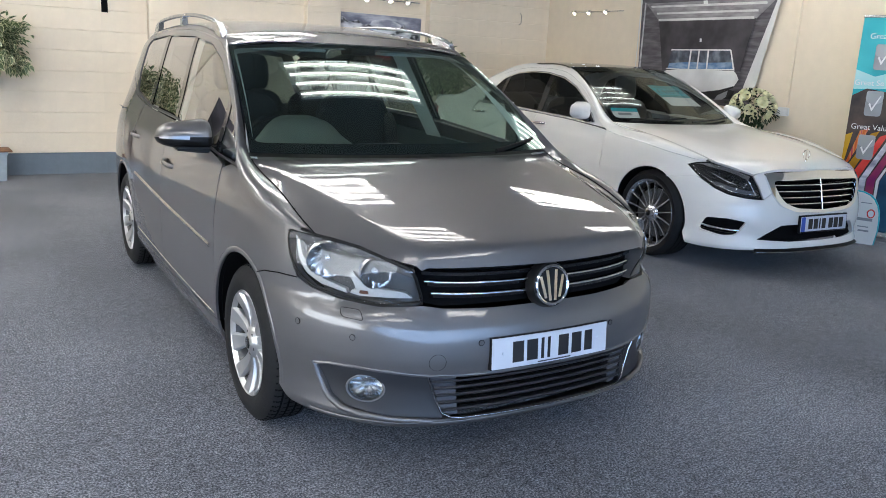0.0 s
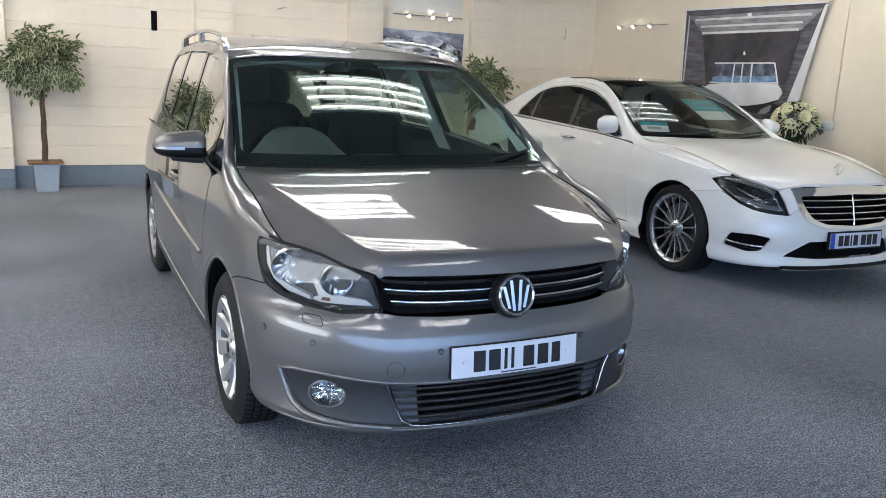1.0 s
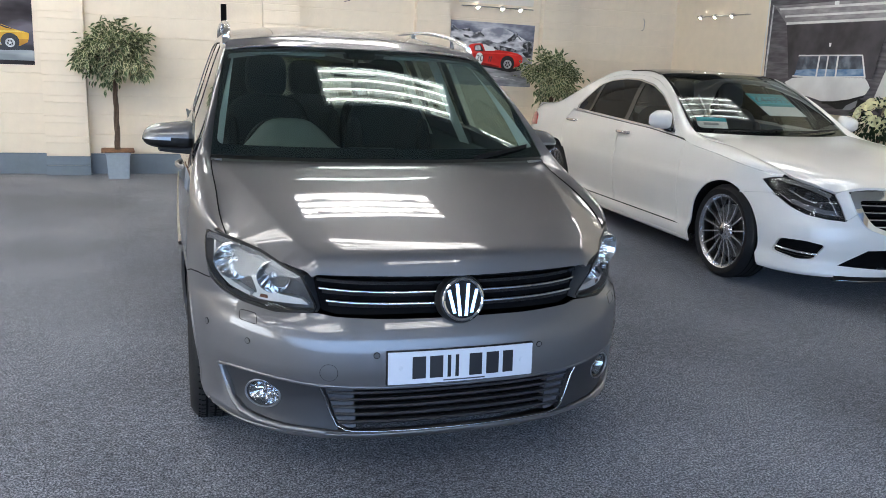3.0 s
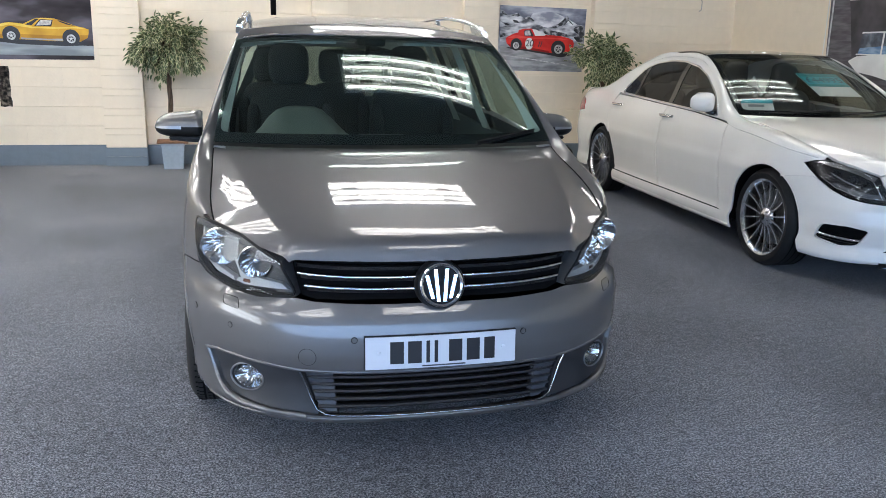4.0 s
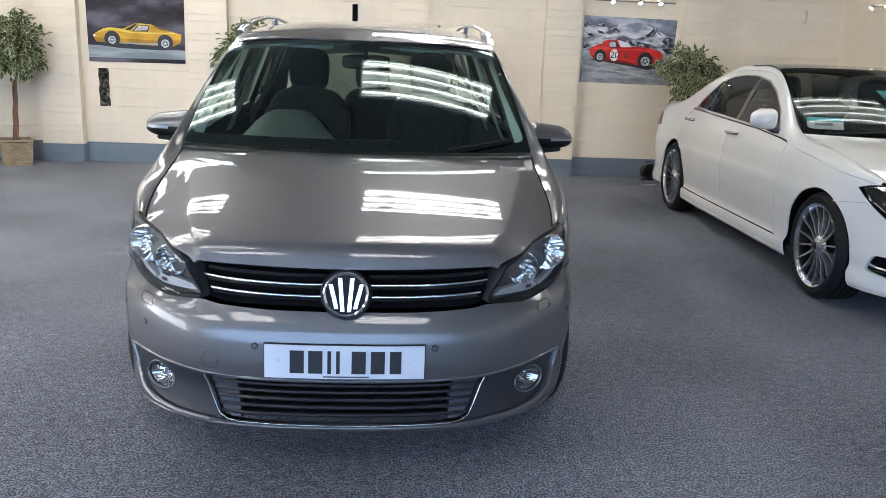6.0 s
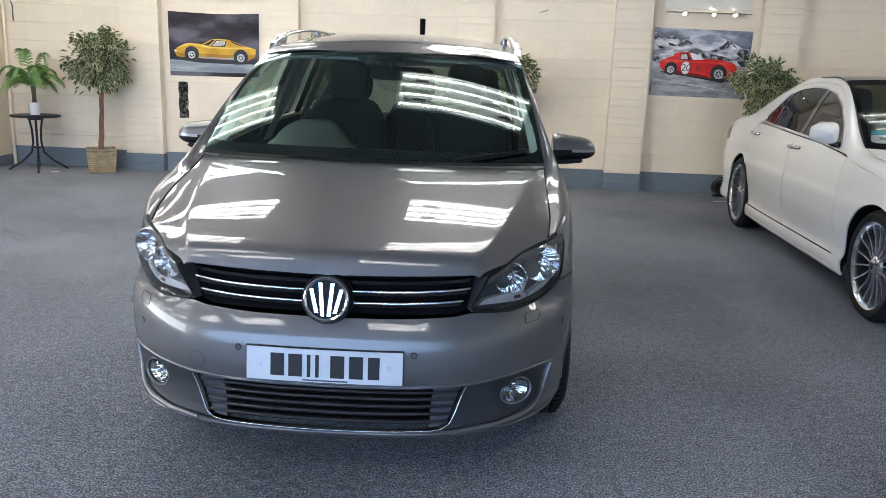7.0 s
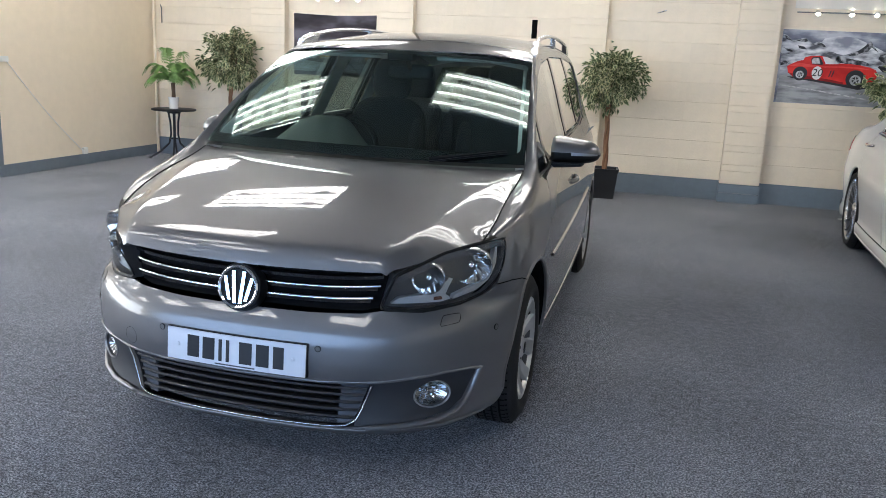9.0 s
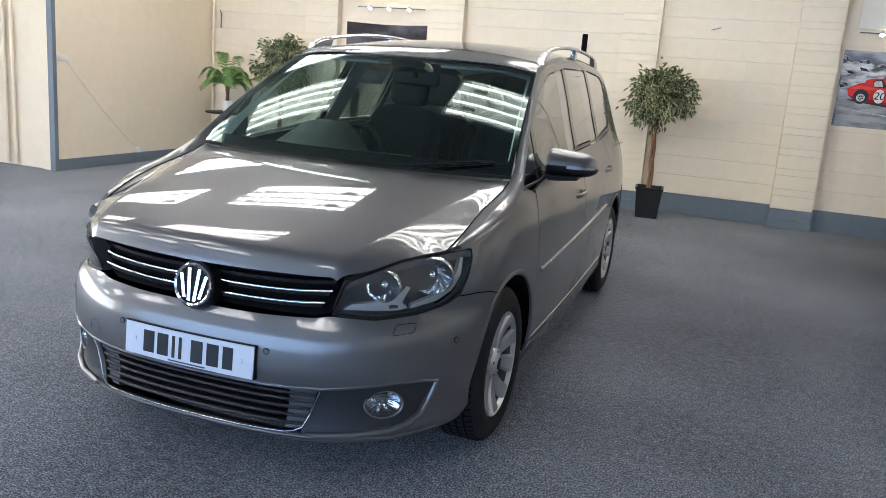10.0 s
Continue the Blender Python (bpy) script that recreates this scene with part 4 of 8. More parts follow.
for z in (0.669, 0.709):
    for s in (1, -1):
        line = [(s * k, z + 0.012 * (k / 0.5) ** 3) for k in np.linspace(0.080, 0.472 + (z - 0.664) * 0.7, 24)]
        ribbon("chrome_bar", lambda u, z: MPV(u, z, -0.008), line if s > 0 else line[::-1], 0.0105, 0.006, CHROME, grille, "chrome bar")
# round badge on its raised black collar
m = pose(0, 0.040, 0.687, 80, 0, 0)
badge = part("badge_collar", lathe(bmesh.new(), [(0.086, -0.03), (0.084, 0.0), (0.079, 0.012), (0.0, 0.012)], 48, m), BLACK, grille, "round black collar of the badge")
part("badge", lathe(bmesh.new(), [(0.0755, 0.012), (0.0745, 0.020), (0.070, 0.0235), (0.064, 0.020), (0.062, 0.0125)], 56, m), CHROME, grille, "round chrome badge ring with plain slanted bars")
bm = bmesh.new()
for k in (1, -1):
    for xa, za, xb, zb in ((0.050, 0.034, 0.030, -0.046), (0.020, 0.054, 0.0105, -0.056)):
        h = 0.0062
        slab(bm, [(k * (xa - h), za), (k * (xa + h), za), (k * (xb + h), zb), (k * (xb - h), zb)][::k], 0.0, -0.006, m @ pose(0, 0, 0.012, -90, 0, 0))
part("badge_shape", bm, CHROME, grille, "slanted chrome bars in the badge")

def bent(x0, x1, y0, y1, h, m):
    """A flat strip bent to the bow of the bumper, from -h to h upright."""
    xs = np.linspace(x0, x1, 3 + int((x1 - x0) / 0.04))
    line = [(x, y0 + 0.17 * x * x) for x in xs] + [(x, y1 + 0.17 * x * x) for x in xs[::-1]]
    return slab(bmesh.new(), line, -h, h, m @ pose(0, 0, 0, -90, 0, 0))


# number plate with plain bars
tilt = pose(0, -0.008, 0.470, -4, 0, 0)
plate = part("number_plate", bent(-0.26, 0.26, -0.006, 0.004, 0.0555, tilt), PLATE, mpv, "white front number plate with plain black bars", crease=30)
for x0, x1 in ((-0.178, -0.132), (-0.118, -0.072), (-0.056, -0.044), (-0.028, -0.016), (0.022, 0.068), (0.084, 0.130), (0.146, 0.184)):
    part("bar", bent(x0, x1, -0.0075, -0.0055, 0.038, tilt), PLATE_INK, plate)
part("plate_frame", bent(-0.2625, 0.2625, -0.002, 0.016, 0.058, tilt), BLACK, plate, "thin black edge of the plate")
part("maker_line", bent(-0.07, 0.08, -0.007, -0.0055, 0.0022, tilt @ pose(0, 0, -0.0487)), TRIM, plate)
for x in (-0.215, 0.215):
    part("screw_cap", lathe(bmesh.new(), [(0, 0.003), (0.006, 0.002), (0.007, 0)], 16, tilt @ pose(x, -0.006 + 0.17 * x * x, 0.0, 90, 0, 0)), PLATE, plate)
# parking sensors, towing cover, washer covers
for u0, z0, r in ((0.295, 0.512, 0.011), (0.75, 0.525, 0.011), (0.98, 0.540, 0.012)):
    for s in ((1, -1) if u0 != 0.75 else (-1,)):
        c = MPV(np.array(s * u0), np.array(z0), 0.001)
        d = MPV(np.array(s * u0 + 0.01), np.array(z0)) - MPV(np.array(s * u0 - 0.01), np.array(z0))
        m = pose(*c, 0, 0, math.degrees(math.atan2(d[1], d[0]))) @ pose(0, 0, 0, 90, 0, 0)
        sensor = part("parking_sensor", lathe(bmesh.new(), [(0, 0.001), (r * 0.75, 0.001), (r * 0.8, -0.001)], 20, m), GREY_PAINT, bumper)
        part("ring", lathe(bmesh.new(), [(r * 0.8, -0.001), (r * 0.82, 0.0008), (r, 0.0004), (r * 1.02, -0.002)], 20, m), BLACK, sensor)
ring = [(0.452 + 0.030 * math.cos(a), 0.450 + 0.030 * math.sin(a)) for a in np.linspace(0, 2 * math.pi, 33)]
ribbon("towing_cover_joint", MPV, mirrored(ring), 0.003, 0.0022, BLACK, bumper)
for s in (1, -1):
    sq = rounded([(0.715, 0.585), (0.80, 0.590), (0.815, 0.618), (0.735, 0.617)], 0.012)
    sq = sq + sq[:1]
    ribbon("washer_joint", MPV, [(s * a, b) for a, b in sq], 0.003, 0.0022, BLACK, bumper)

# bonnet
side_t = np.linspace(0, 3, 16)
edge = [(float(x), float(y)) for x, y, _ in RIM_IN(side_t)]
lamp_top = []
for a, b in LAMP[9:]:
    q = lamp_skin(np.array(a), np.array(b))
    lamp_top.append((float(q[0]), float(q[1])))
front = [(x, 0.036 + 0.24 * x * x) for x in np.linspace(0.50, -0.50, 21)]
half = edge[::-1] + lamp_top[1:-1]
nose = [(k * x * (1 - d * 0.55), 0.036 + 0.24 * x * x + d) for x in np.linspace(0.0, 0.495, 44) for d in (0.006, 0.013, 0.020, 0.026, 0.031, 0.036, 0.041, 0.048, 0.058, 0.072) for k in ((1, -1) if x else (1,))]
for k in (1, -1):
    for i in range(116, 250, 2):
        t = EDGE[i + 2, :2] - EDGE[i - 2, :2]
        t /= np.linalg.norm(t)
        nose += [(k * (EDGE[i, 0] - t[1] * d), EDGE[i, 1] + t[0] * d) for d in (0.009, 0.019, 0.030, 0.043, 0.058, 0.076)]
rear = [(a * 0.765, 0.955 + 0.148 * abs(a) ** 2.2) for a in np.linspace(-0.98, 0.98, 21)]
hood_line = half + front + [(-x, y) for x, y in half[::-1]] + rear
fold = [(k * (float(CREASE(y)) + d), y) for y in np.linspace(0.14, 1.0, 44) for k in (-1, 1) for d in (-0.018, -0.006, 0.0, 0.006, 0.018)]
panel("bonnet", hood_line, bonnet, GREY_PAINT, mpv, step=0.03, deep=0.02, gap=0.0025, more=fold + nose)

# wings, doors and rear quarters
T = np.linspace(0, 10, 81)
OUT = RIM_OUT(T)


def rim_line(y0, y1, n=14):
    ys = np.linspace(y0, y1, n)
    return [(float(MPV.at_y(y)), float(z)) for y, z in zip(ys, np.interp(ys, OUT[:, 0], OUT[:, 1]))]


for s in (1, -1):
    def flip(line):
        return line if s > 0 else mirrored(line)
    wing = [SEAM[-1]] + SEAM[-2::-1] + [(1.068, 0.755), (1.092, 0.81), (1.095, 0.845), (1.05, 0.8495), (0.99, 0.843)] + rim_line(0.47, 1.02) + mpv_y([(1.10, 1.00), (1.20, 0.97), (1.205, 0.60), (1.215, 0.36)]) + wheel_cut(ARCH_F, 12, 115)
    panel("wing", flip(wing), MPV, GREY_PAINT, mpv, step=0.03)
    door = mpv_y([(1.21, 0.30), (2.20, 0.30), (2.235, 0.40), (2.25, 0.7), (2.25, 1.08), (1.75, 1.045), (1.32, 1.005), (1.21, 0.985), (1.205, 0.60)])
    fd = panel("front_door", flip(door), MPV, GREY_PAINT, mpv, step=0.04, gap=0.003)
    door = mpv_y([(2.21, 0.30), (3.05, 0.30)]) + wheel_cut(ARCH_R, 183, 122, 0.40, 8) + mpv_y([(3.22, 0.72), (3.20, 0.90), (3.13, 1.10), (2.25, 1.08), (2.25, 0.7), (2.235, 0.40)])
    rd = panel("rear_door", flip(door), MPV, GREY_PAINT, mpv, step=0.04, gap=0.003)
    quarter = wheel_cut(ARCH_R, 122, 0, 0.385, 14) + mpv_y([(3.95, 0.25), (4.25, 0.25), (4.25, 0.95), (4.12, 1.20), (4.05, 1.28), (3.65, 1.19), (3.5, 1.135), (3.14, 1.10), (3.20, 0.90), (3.22, 0.72)])
    panel("rear_quarter", flip(quarter), MPV, GREY_PAINT, mpv, step=0.04, gap=0.0015)
    sill = mpv_y([(1.20, 0.20), (3.16, 0.20)]) + mpv_y([(3.12, 0.295), (1.215, 0.295)])
    sl = panel("sill", flip(sill), MPV, GREY_PAINT, mpv, step=0.04)
    # upper side: frame with one opening for the windows
    frame_line = rim_line(1.02, 4.05, 50) + mpv_y([(4.05, 1.285), (3.65, 1.195), (3.5, 1.14), (3.0, 1.095), (2.2, 1.083), (1.75, 1.05), (1.32, 1.01), (1.10, 1.0)])
    opening = mpv_y([(1.055, 1.012), (1.40, 1.235), (1.74, 1.405), (2.0, 1.475), (2.45, 1.513), (3.2, 1.517), (3.62, 1.49), (3.72, 1.45), (3.66, 1.27), (3.52, 1.165), (3.0, 1.112), (2.2, 1.098), (1.6, 1.048), (1.3, 1.02)])
    up = panel("window_frame", flip(frame_line), MPV, GREY_PAINT, mpv, holes=[flip(rounded(opening, 0.03))], step=0.03, gap=0.001)
    chrome_line = mpv_y([(1.07, 1.009), (1.3, 1.014), (1.6, 1.042), (2.2, 1.092), (3.0, 1.106), (3.5, 1.158)])
    ribbon("window_trim", MPV, flip(chrome_line) if s > 0 else chrome_line[::-1] and [(-a, b) for a, b in chrome_line][::-1], 0.008, 0.004, BLACK, up)
    for name, shape, mat in (
            ("quarter_light", [(1.075, 1.02), (1.40, 1.228), (1.385, 1.20), (1.335, 1.03)], SIDE_GLASS),
            ("front_window", [(1.385, 1.035), (1.45, 1.25), (1.74, 1.397), (2.0, 1.467), (2.36, 1.50), (2.22, 1.10), (1.6, 1.052)], SIDE_GLASS),
            ("rear_window", [(2.28, 1.105), (2.43, 1.505), (3.08, 1.51), (2.95, 1.115)], PRIVACY),
            ("rear_side_window", [(3.02, 1.12), (3.15, 1.51), (3.60, 1.483), (3.70, 1.445), (3.64, 1.275), (3.50, 1.17)], PRIVACY)):
        panel(name, flip(mpv_y(shape)), lambda u, z: MPV(u, z, -0.006), mat, mpv, step=0.05, deep=0).visible_shadow = False
    for shape in ([(1.335, 1.02), (1.385, 1.20), (1.40, 1.24), (1.45, 1.265), (1.39, 1.03)], [(2.215, 1.095), (2.365, 1.515), (2.435, 1.518), (2.285, 1.1)], [(2.945, 1.11), (3.075, 1.52), (3.155, 1.52), (3.025, 1.114)]):
        panel("pillar_cover", flip(mpv_y(shape)), lambda u, z: MPV(u, z, -0.003), BLACK_GLOSS, mpv, step=0.05)
    for ya, a0, a1 in ((ARCH_F, 8, 172), (ARCH_R, 8, 172)):
        lip = nose_cut(8, 188, 0.010, 34) if ya < 2 else wheel_cut(ya, a0, a1, 0.380, 30)
        ribbon("arch_lip", MPV, [(s * a, b) for a, b in (lip if s > 0 else lip[::-1])], 0.024, 0.005, GREY_PAINT, mpv)
    line = mpv_y([(y, 0.318 + 0.016 * (y - 1.25)) for y in np.linspace(1.25, 3.04, 24)])
    ribbon("sill_strip", MPV, [(s * a, b) for a, b in (line if s > 0 else line[::-1])], 0.010, 0.006, SATIN, mpv, "thin bright strip above the sill")
    # side moulding, handles
    mould = [(float(MPV.at_y(y)), 0.628 + (y - 1.28) * 0.036) for y in np.linspace(1.26, 2.236, 20)]
    ribbon("side_moulding", MPV, [(s * a, b) for a, b in (mould if s > 0 else mould[::-1])], 0.020, 0.012, S_DARK_CHROME, fd, "bright strip on the door")
    mould = [(float(MPV.at_y(y)), 0.628 + (y - 1.28) * 0.036) for y in np.linspace(2.246, 3.02, 18)]
    ribbon("side_moulding", MPV, [(s * a, b) for a, b in (mould if s > 0 else mould[::-1])], 0.020, 0.012, S_DARK_CHROME, rd, "bright strip on the door")
    for y, z, door in ((2.10, 0.868, fd), (3.08, 0.915, rd)):
        p = MPV(np.array(float(MPV.at_y(y))), np.array(z))
        pts = [(s * (p[0] + k), y + j, z + i) for j, k, i in ((-0.10, -0.008, -0.004), (-0.085, 0.008, -0.002), (-0.03, 0.018, 0), (0.04, 0.018, 0.002), (0.085, 0.008, 0.002), (0.10, -0.008, 0.002))]
        part("door_handle", sweep(bmesh.new(), pts, [0.012, 0.013, 0.013, 0.013, 0.013, 0.012], 10), GREY_PAINT, door)
        part("handle_cup", lathe(bmesh.new(), [(0, 0.0), (0.020, 0.001), (0.028, 0.003), (0.030, 0.0015)], 24, pose(s * (p[0] + 0.001), y, z, 0, 90 * s, 0)), BLACK, door)
    grid("rim_strip", rim_strip(s), GREY_PAINT, mpv)
    seam = [(a, float(np.interp(a, [p[0] for p in SEAM], [p[1] for p in SEAM]))) for a in np.linspace(SEAM[0][0], SEAM[-1][0], 30)]
    ribbon("wing_joint", MPV, [(s * a, b) for a, b in (seam if s > 0 else seam[::-1])], 0.005, 0.0045, DARK, mpv)
    shut = [(s * a, b, c + 0.0012) for a, b, c in RIM_IN(np.linspace(0.0, 2.95, 40))]
    part("bonnet_joint", sweep(bmesh.new(), shut, 0.0026, 6), DARK, mpv)

# roof, tail and screens
edge = [(float(x), float(y)) for x, y, _ in RIM_IN(np.linspace(5, 10, 40))]
top_line = [(0.662 * a, 1.65 + 0.107 * a * a) for a in np.linspace(-1, 1, 21)]
panel("roof", top_line + edge[1:] + [(-x, y) for x, y in edge[:0:-1]], roof, GREY_PAINT, mpv, step=0.045, deep=0.003, gap=0.001)
tail = []
for k in np.linspace(0, 1, 12):
    a = np.linspace(-1, 1, 25)
    low = MPV(np.sign(a + 1e-9) * (float(MPV.at_y(4.2)) + (MPV.u[-1] - float(MPV.at_y(4.2))) * (1 - np.abs(a))), 0.95 + 0 * a)
    high = np.stack([0.54 * a, 4.16 + 0.08 * (1 - a * a), 1.44 + 0.05 * (1 - a * a)], -1)
    tail.append(low + (high - low) * k)
tail = np.stack(tail)
gate = grid("tailgate", tail[:3], GREY_PAINT, mpv)
grid("gate_top", tail[10:], GREY_PAINT, gate)
grid("gate_side", tail[2:11, :3], GREY_PAINT, gate)
grid("gate_side", tail[2:11, -3:], GREY_PAINT, gate)
grid("gate_window", tail[2:11, 2:-2], PRIVACY, gate).visible_shadow = False
for s in (1, -1):
    low = [(float(MPV.at_y(4.25)), 0.25), (float(MPV.u[-1]), 0.25), (float(MPV.u[-1]), 0.95), (float(MPV.at_y(4.25)), 0.95)]
    panel("rear_bumper", low if s > 0 else mirrored(low), MPV, GREY_PAINT, mpv, step=0.08)
screen_line = [(a, 0.0) for a in np.linspace(-1, 1, 25)] + [(a, 1.0) for a in np.linspace(1, -1, 25)]
ws = panel("windscreen", screen_line, screen, SCREEN, mpv, "tinted windscreen with a black printed border", step=0.06, deep=0)
ws.visible_shadow = False
inner = rounded([(-0.975, 0.075), (0.975, 0.075), (0.975, 0.96), (-0.975, 0.96)], 0.05)
panel("black_border", screen_line, lambda a, b: screen(a, b) + np.array([0, 0.003, -0.004]), BLACK_GLOSS, ws, holes=[inner], step=0.05, deep=0)

# headlamps
for s in (1, -1):
    line = LAMP if s > 0 else mirrored(LAMP)
    lamp = panel("headlamp", line, lambda u, z: lamp_skin(u, z, 0.002), LENS, mpv, "clear headlamp with two chrome reflectors in a dark housing", step=0.03, deep=0.0, gap=0.003)
    panel("housing", line, lambda u, z: MPV(u, z, -0.042), LAMP_GREY, lamp, step=0.04, deep=0)
    rim = np.array(line + line[:1])
    grid("housing_wall", np.stack([lamp_skin(rim[:, 0], rim[:, 1], 0.0), MPV(rim[:, 0], rim[:, 1], -0.043)]), LAMP_GREY, lamp)
    round_line = rounded(LAMP, 0.03)
    round_line = round_line + round_line[:1]
    ribbon("gasket", lambda u, z: lamp_skin(u, z, -0.001), [(s * a, b) for a, b in (round_line if s > 0 else round_line[::-1])], 0.012, 0.003, BLACK, lamp, "black seal round the lamp")
    brow = [(a, b - 0.014) for a, b in LAMP[7:]]
    ribbon("brow", lambda u, z: lamp_skin(u, z, -0.004), [(s * a, b) for a, b in (brow if s > 0 else brow[::-1])], 0.030, 0.003, TRIM, lamp, "dark grey upper edge of the lamp")
    for u0, z0, r in ((0.900, 0.762, 0.062), (0.692, 0.738, 0.054)):
        c = MPV(np.array(s * u0), np.array(z0), -0.012)
        m = pose(*c, 0, 0, s * (24 if r > 0.06 else 14)) @ pose(0, 0, 0, 96, 0, 0)
        bowl = scalloped("reflector", r, 0.055, m, 1.14 if r > 0.06 else 1.0, 14, REFLECTOR, lamp, "chrome reflector pressed in facets")
        part("bowl_rim", lathe(bmesh.new(), [(r * 1.0, 0.0), (r * 1.03, 0.005), (r * 1.08, 0.0), (r * 1.09, -0.03)], 36, m @ Matrix.Diagonal((1.14 if r > 0.06 else 1.0, 1, 1, 1))), SATIN, bowl)
        part("bulb", lathe(bmesh.new(), [(0.0, -0.010), (0.006, -0.011), (0.011, -0.016), (0.012, -0.026), (0.006, -0.028), (0.006, -0.05)], 20, m), CHROME, bowl)
    strip = [(0.545, 0.657), (0.76, 0.652), (0.80, 0.658), (0.795, 0.668), (0.775, 0.672), (0.79, 0.700), (0.812, 0.728), (0.795, 0.733), (0.762, 0.708), (0.735, 0.688), (0.575, 0.676)]
    panel("indicator_tray", strip if s > 0 else mirrored(strip), lambda u, z: MPV(u, z, -0.020), TRAY_SILVER, lamp, "silver indicator tray", deep=0.03)
    sweep_line = [(0.815, 0.655), (0.93, 0.673), (1.00, 0.703), (1.048, 0.755), (1.066, 0.812), (1.052, 0.812), (1.028, 0.762), (0.985, 0.722), (0.92, 0.692), (0.82, 0.669)]
    panel("side_strip", sweep_line if s > 0 else mirrored(sweep_line), lambda u, z: MPV(u, z, -0.022), TRAY_SILVER, lamp, "silver strip along the lamp's lower edge", deep=0.02)
    amber = rounded([(0.722, 0.660), (0.762, 0.660), (0.758, 0.672), (0.724, 0.672)], 0.003)
    panel("indicator_bulb", amber if s > 0 else mirrored(amber), lambda u, z: MPV(u, z, -0.018), AMBER, lamp, deep=0.01)

# roof rails
for s in (1, -1):
    y = np.linspace(1.88, 3.72, 34)
    x = np.interp(y, RIM_IN(T)[:, 0] * 0 + RIM_IN(T)[:, 1], RIM_IN(T)[:, 0]) + 0.006
    base = np.interp(y, RIM_IN(T)[:, 1], RIM_IN(T)[:, 2])
    k = (y - 1.88) / 1.84
    lift = 0.016 + 0.034 * np.clip(np.minimum(k / 0.14, (1 - k) / 0.12), 0, 1) ** 0.6
    bm = bmesh.new()
    rings = []
    for a, b, c in zip(x, y, base + lift):
        rings.append([bm.verts.new((s * (a + 0.015 * math.cos(q)), b, c + 0.0105 * math.sin(q))) for q in np.linspace(0, 2 * math.pi, 12, endpoint=False)])
    for r0, r1 in zip(rings, rings[1:]):
        for q in range(12):
            bm.faces.new((r0[q], r0[(q + 1) % 12], r1[(q + 1) % 12], r1[q]))
    bm.faces.new(rings[0][::-1]), bm.faces.new(rings[-1])
    rail = part("roof_rail", bm, SATIN, mpv, "satin silver roof rail")
    for y0, y1, way in ((1.85, 2.07, 1), (2.82, 2.90, 0), (3.54, 3.75, -1)):
        xx = np.interp([y0, y1], RIM_IN(T)[:, 1], RIM_IN(T)[:, 0]) + 0.006
        zz = np.interp([y0, y1], RIM_IN(T)[:, 1], RIM_IN(T)[:, 2])
        shape = [(0.0, -0.012), (0.80, -0.012), (0.92, 0.022), (1.0, 0.050), (0.72, 0.053), (0.40, 0.044), (0.14, 0.022)] if way else [(0.0, -0.012), (1.0, -0.012), (0.8, 0.045), (0.2, 0.045)]
        q = [(y0 + (y1 - y0) * (a if way >= 0 else 1 - a), b) for a, b in shape]
        bm = bmesh.new()
        vs = []
        for w in (-0.016, 0.016):
            vs.append([bm.verts.new((s * (float(np.interp(a, (y0, y1), xx)) + w), a, float(np.interp(a, (y0, y1), zz)) + b)) for a, b in q])
        bm.faces.new(vs[0]), bm.faces.new(vs[1][::-1])
        n = len(q)
        for i in range(n):
            bm.faces.new((vs[0][i], vs[1][i], vs[1][(i + 1) % n], vs[0][(i + 1) % n]))
        bmesh.ops.bevel(bm, geom=bm.edges[:], offset=0.005, segments=2, affect="EDGES")
        part("rail_foot", bm, SATIN, rail)
# aerial
part("aerial", sweep(bmesh.new(), [(0.0, 3.9, 1.56), (0.0, 3.94, 1.60), (0, 4.0, 1.66)], [0.012, 0.008, 0.004], 8), BLACK, mpv)


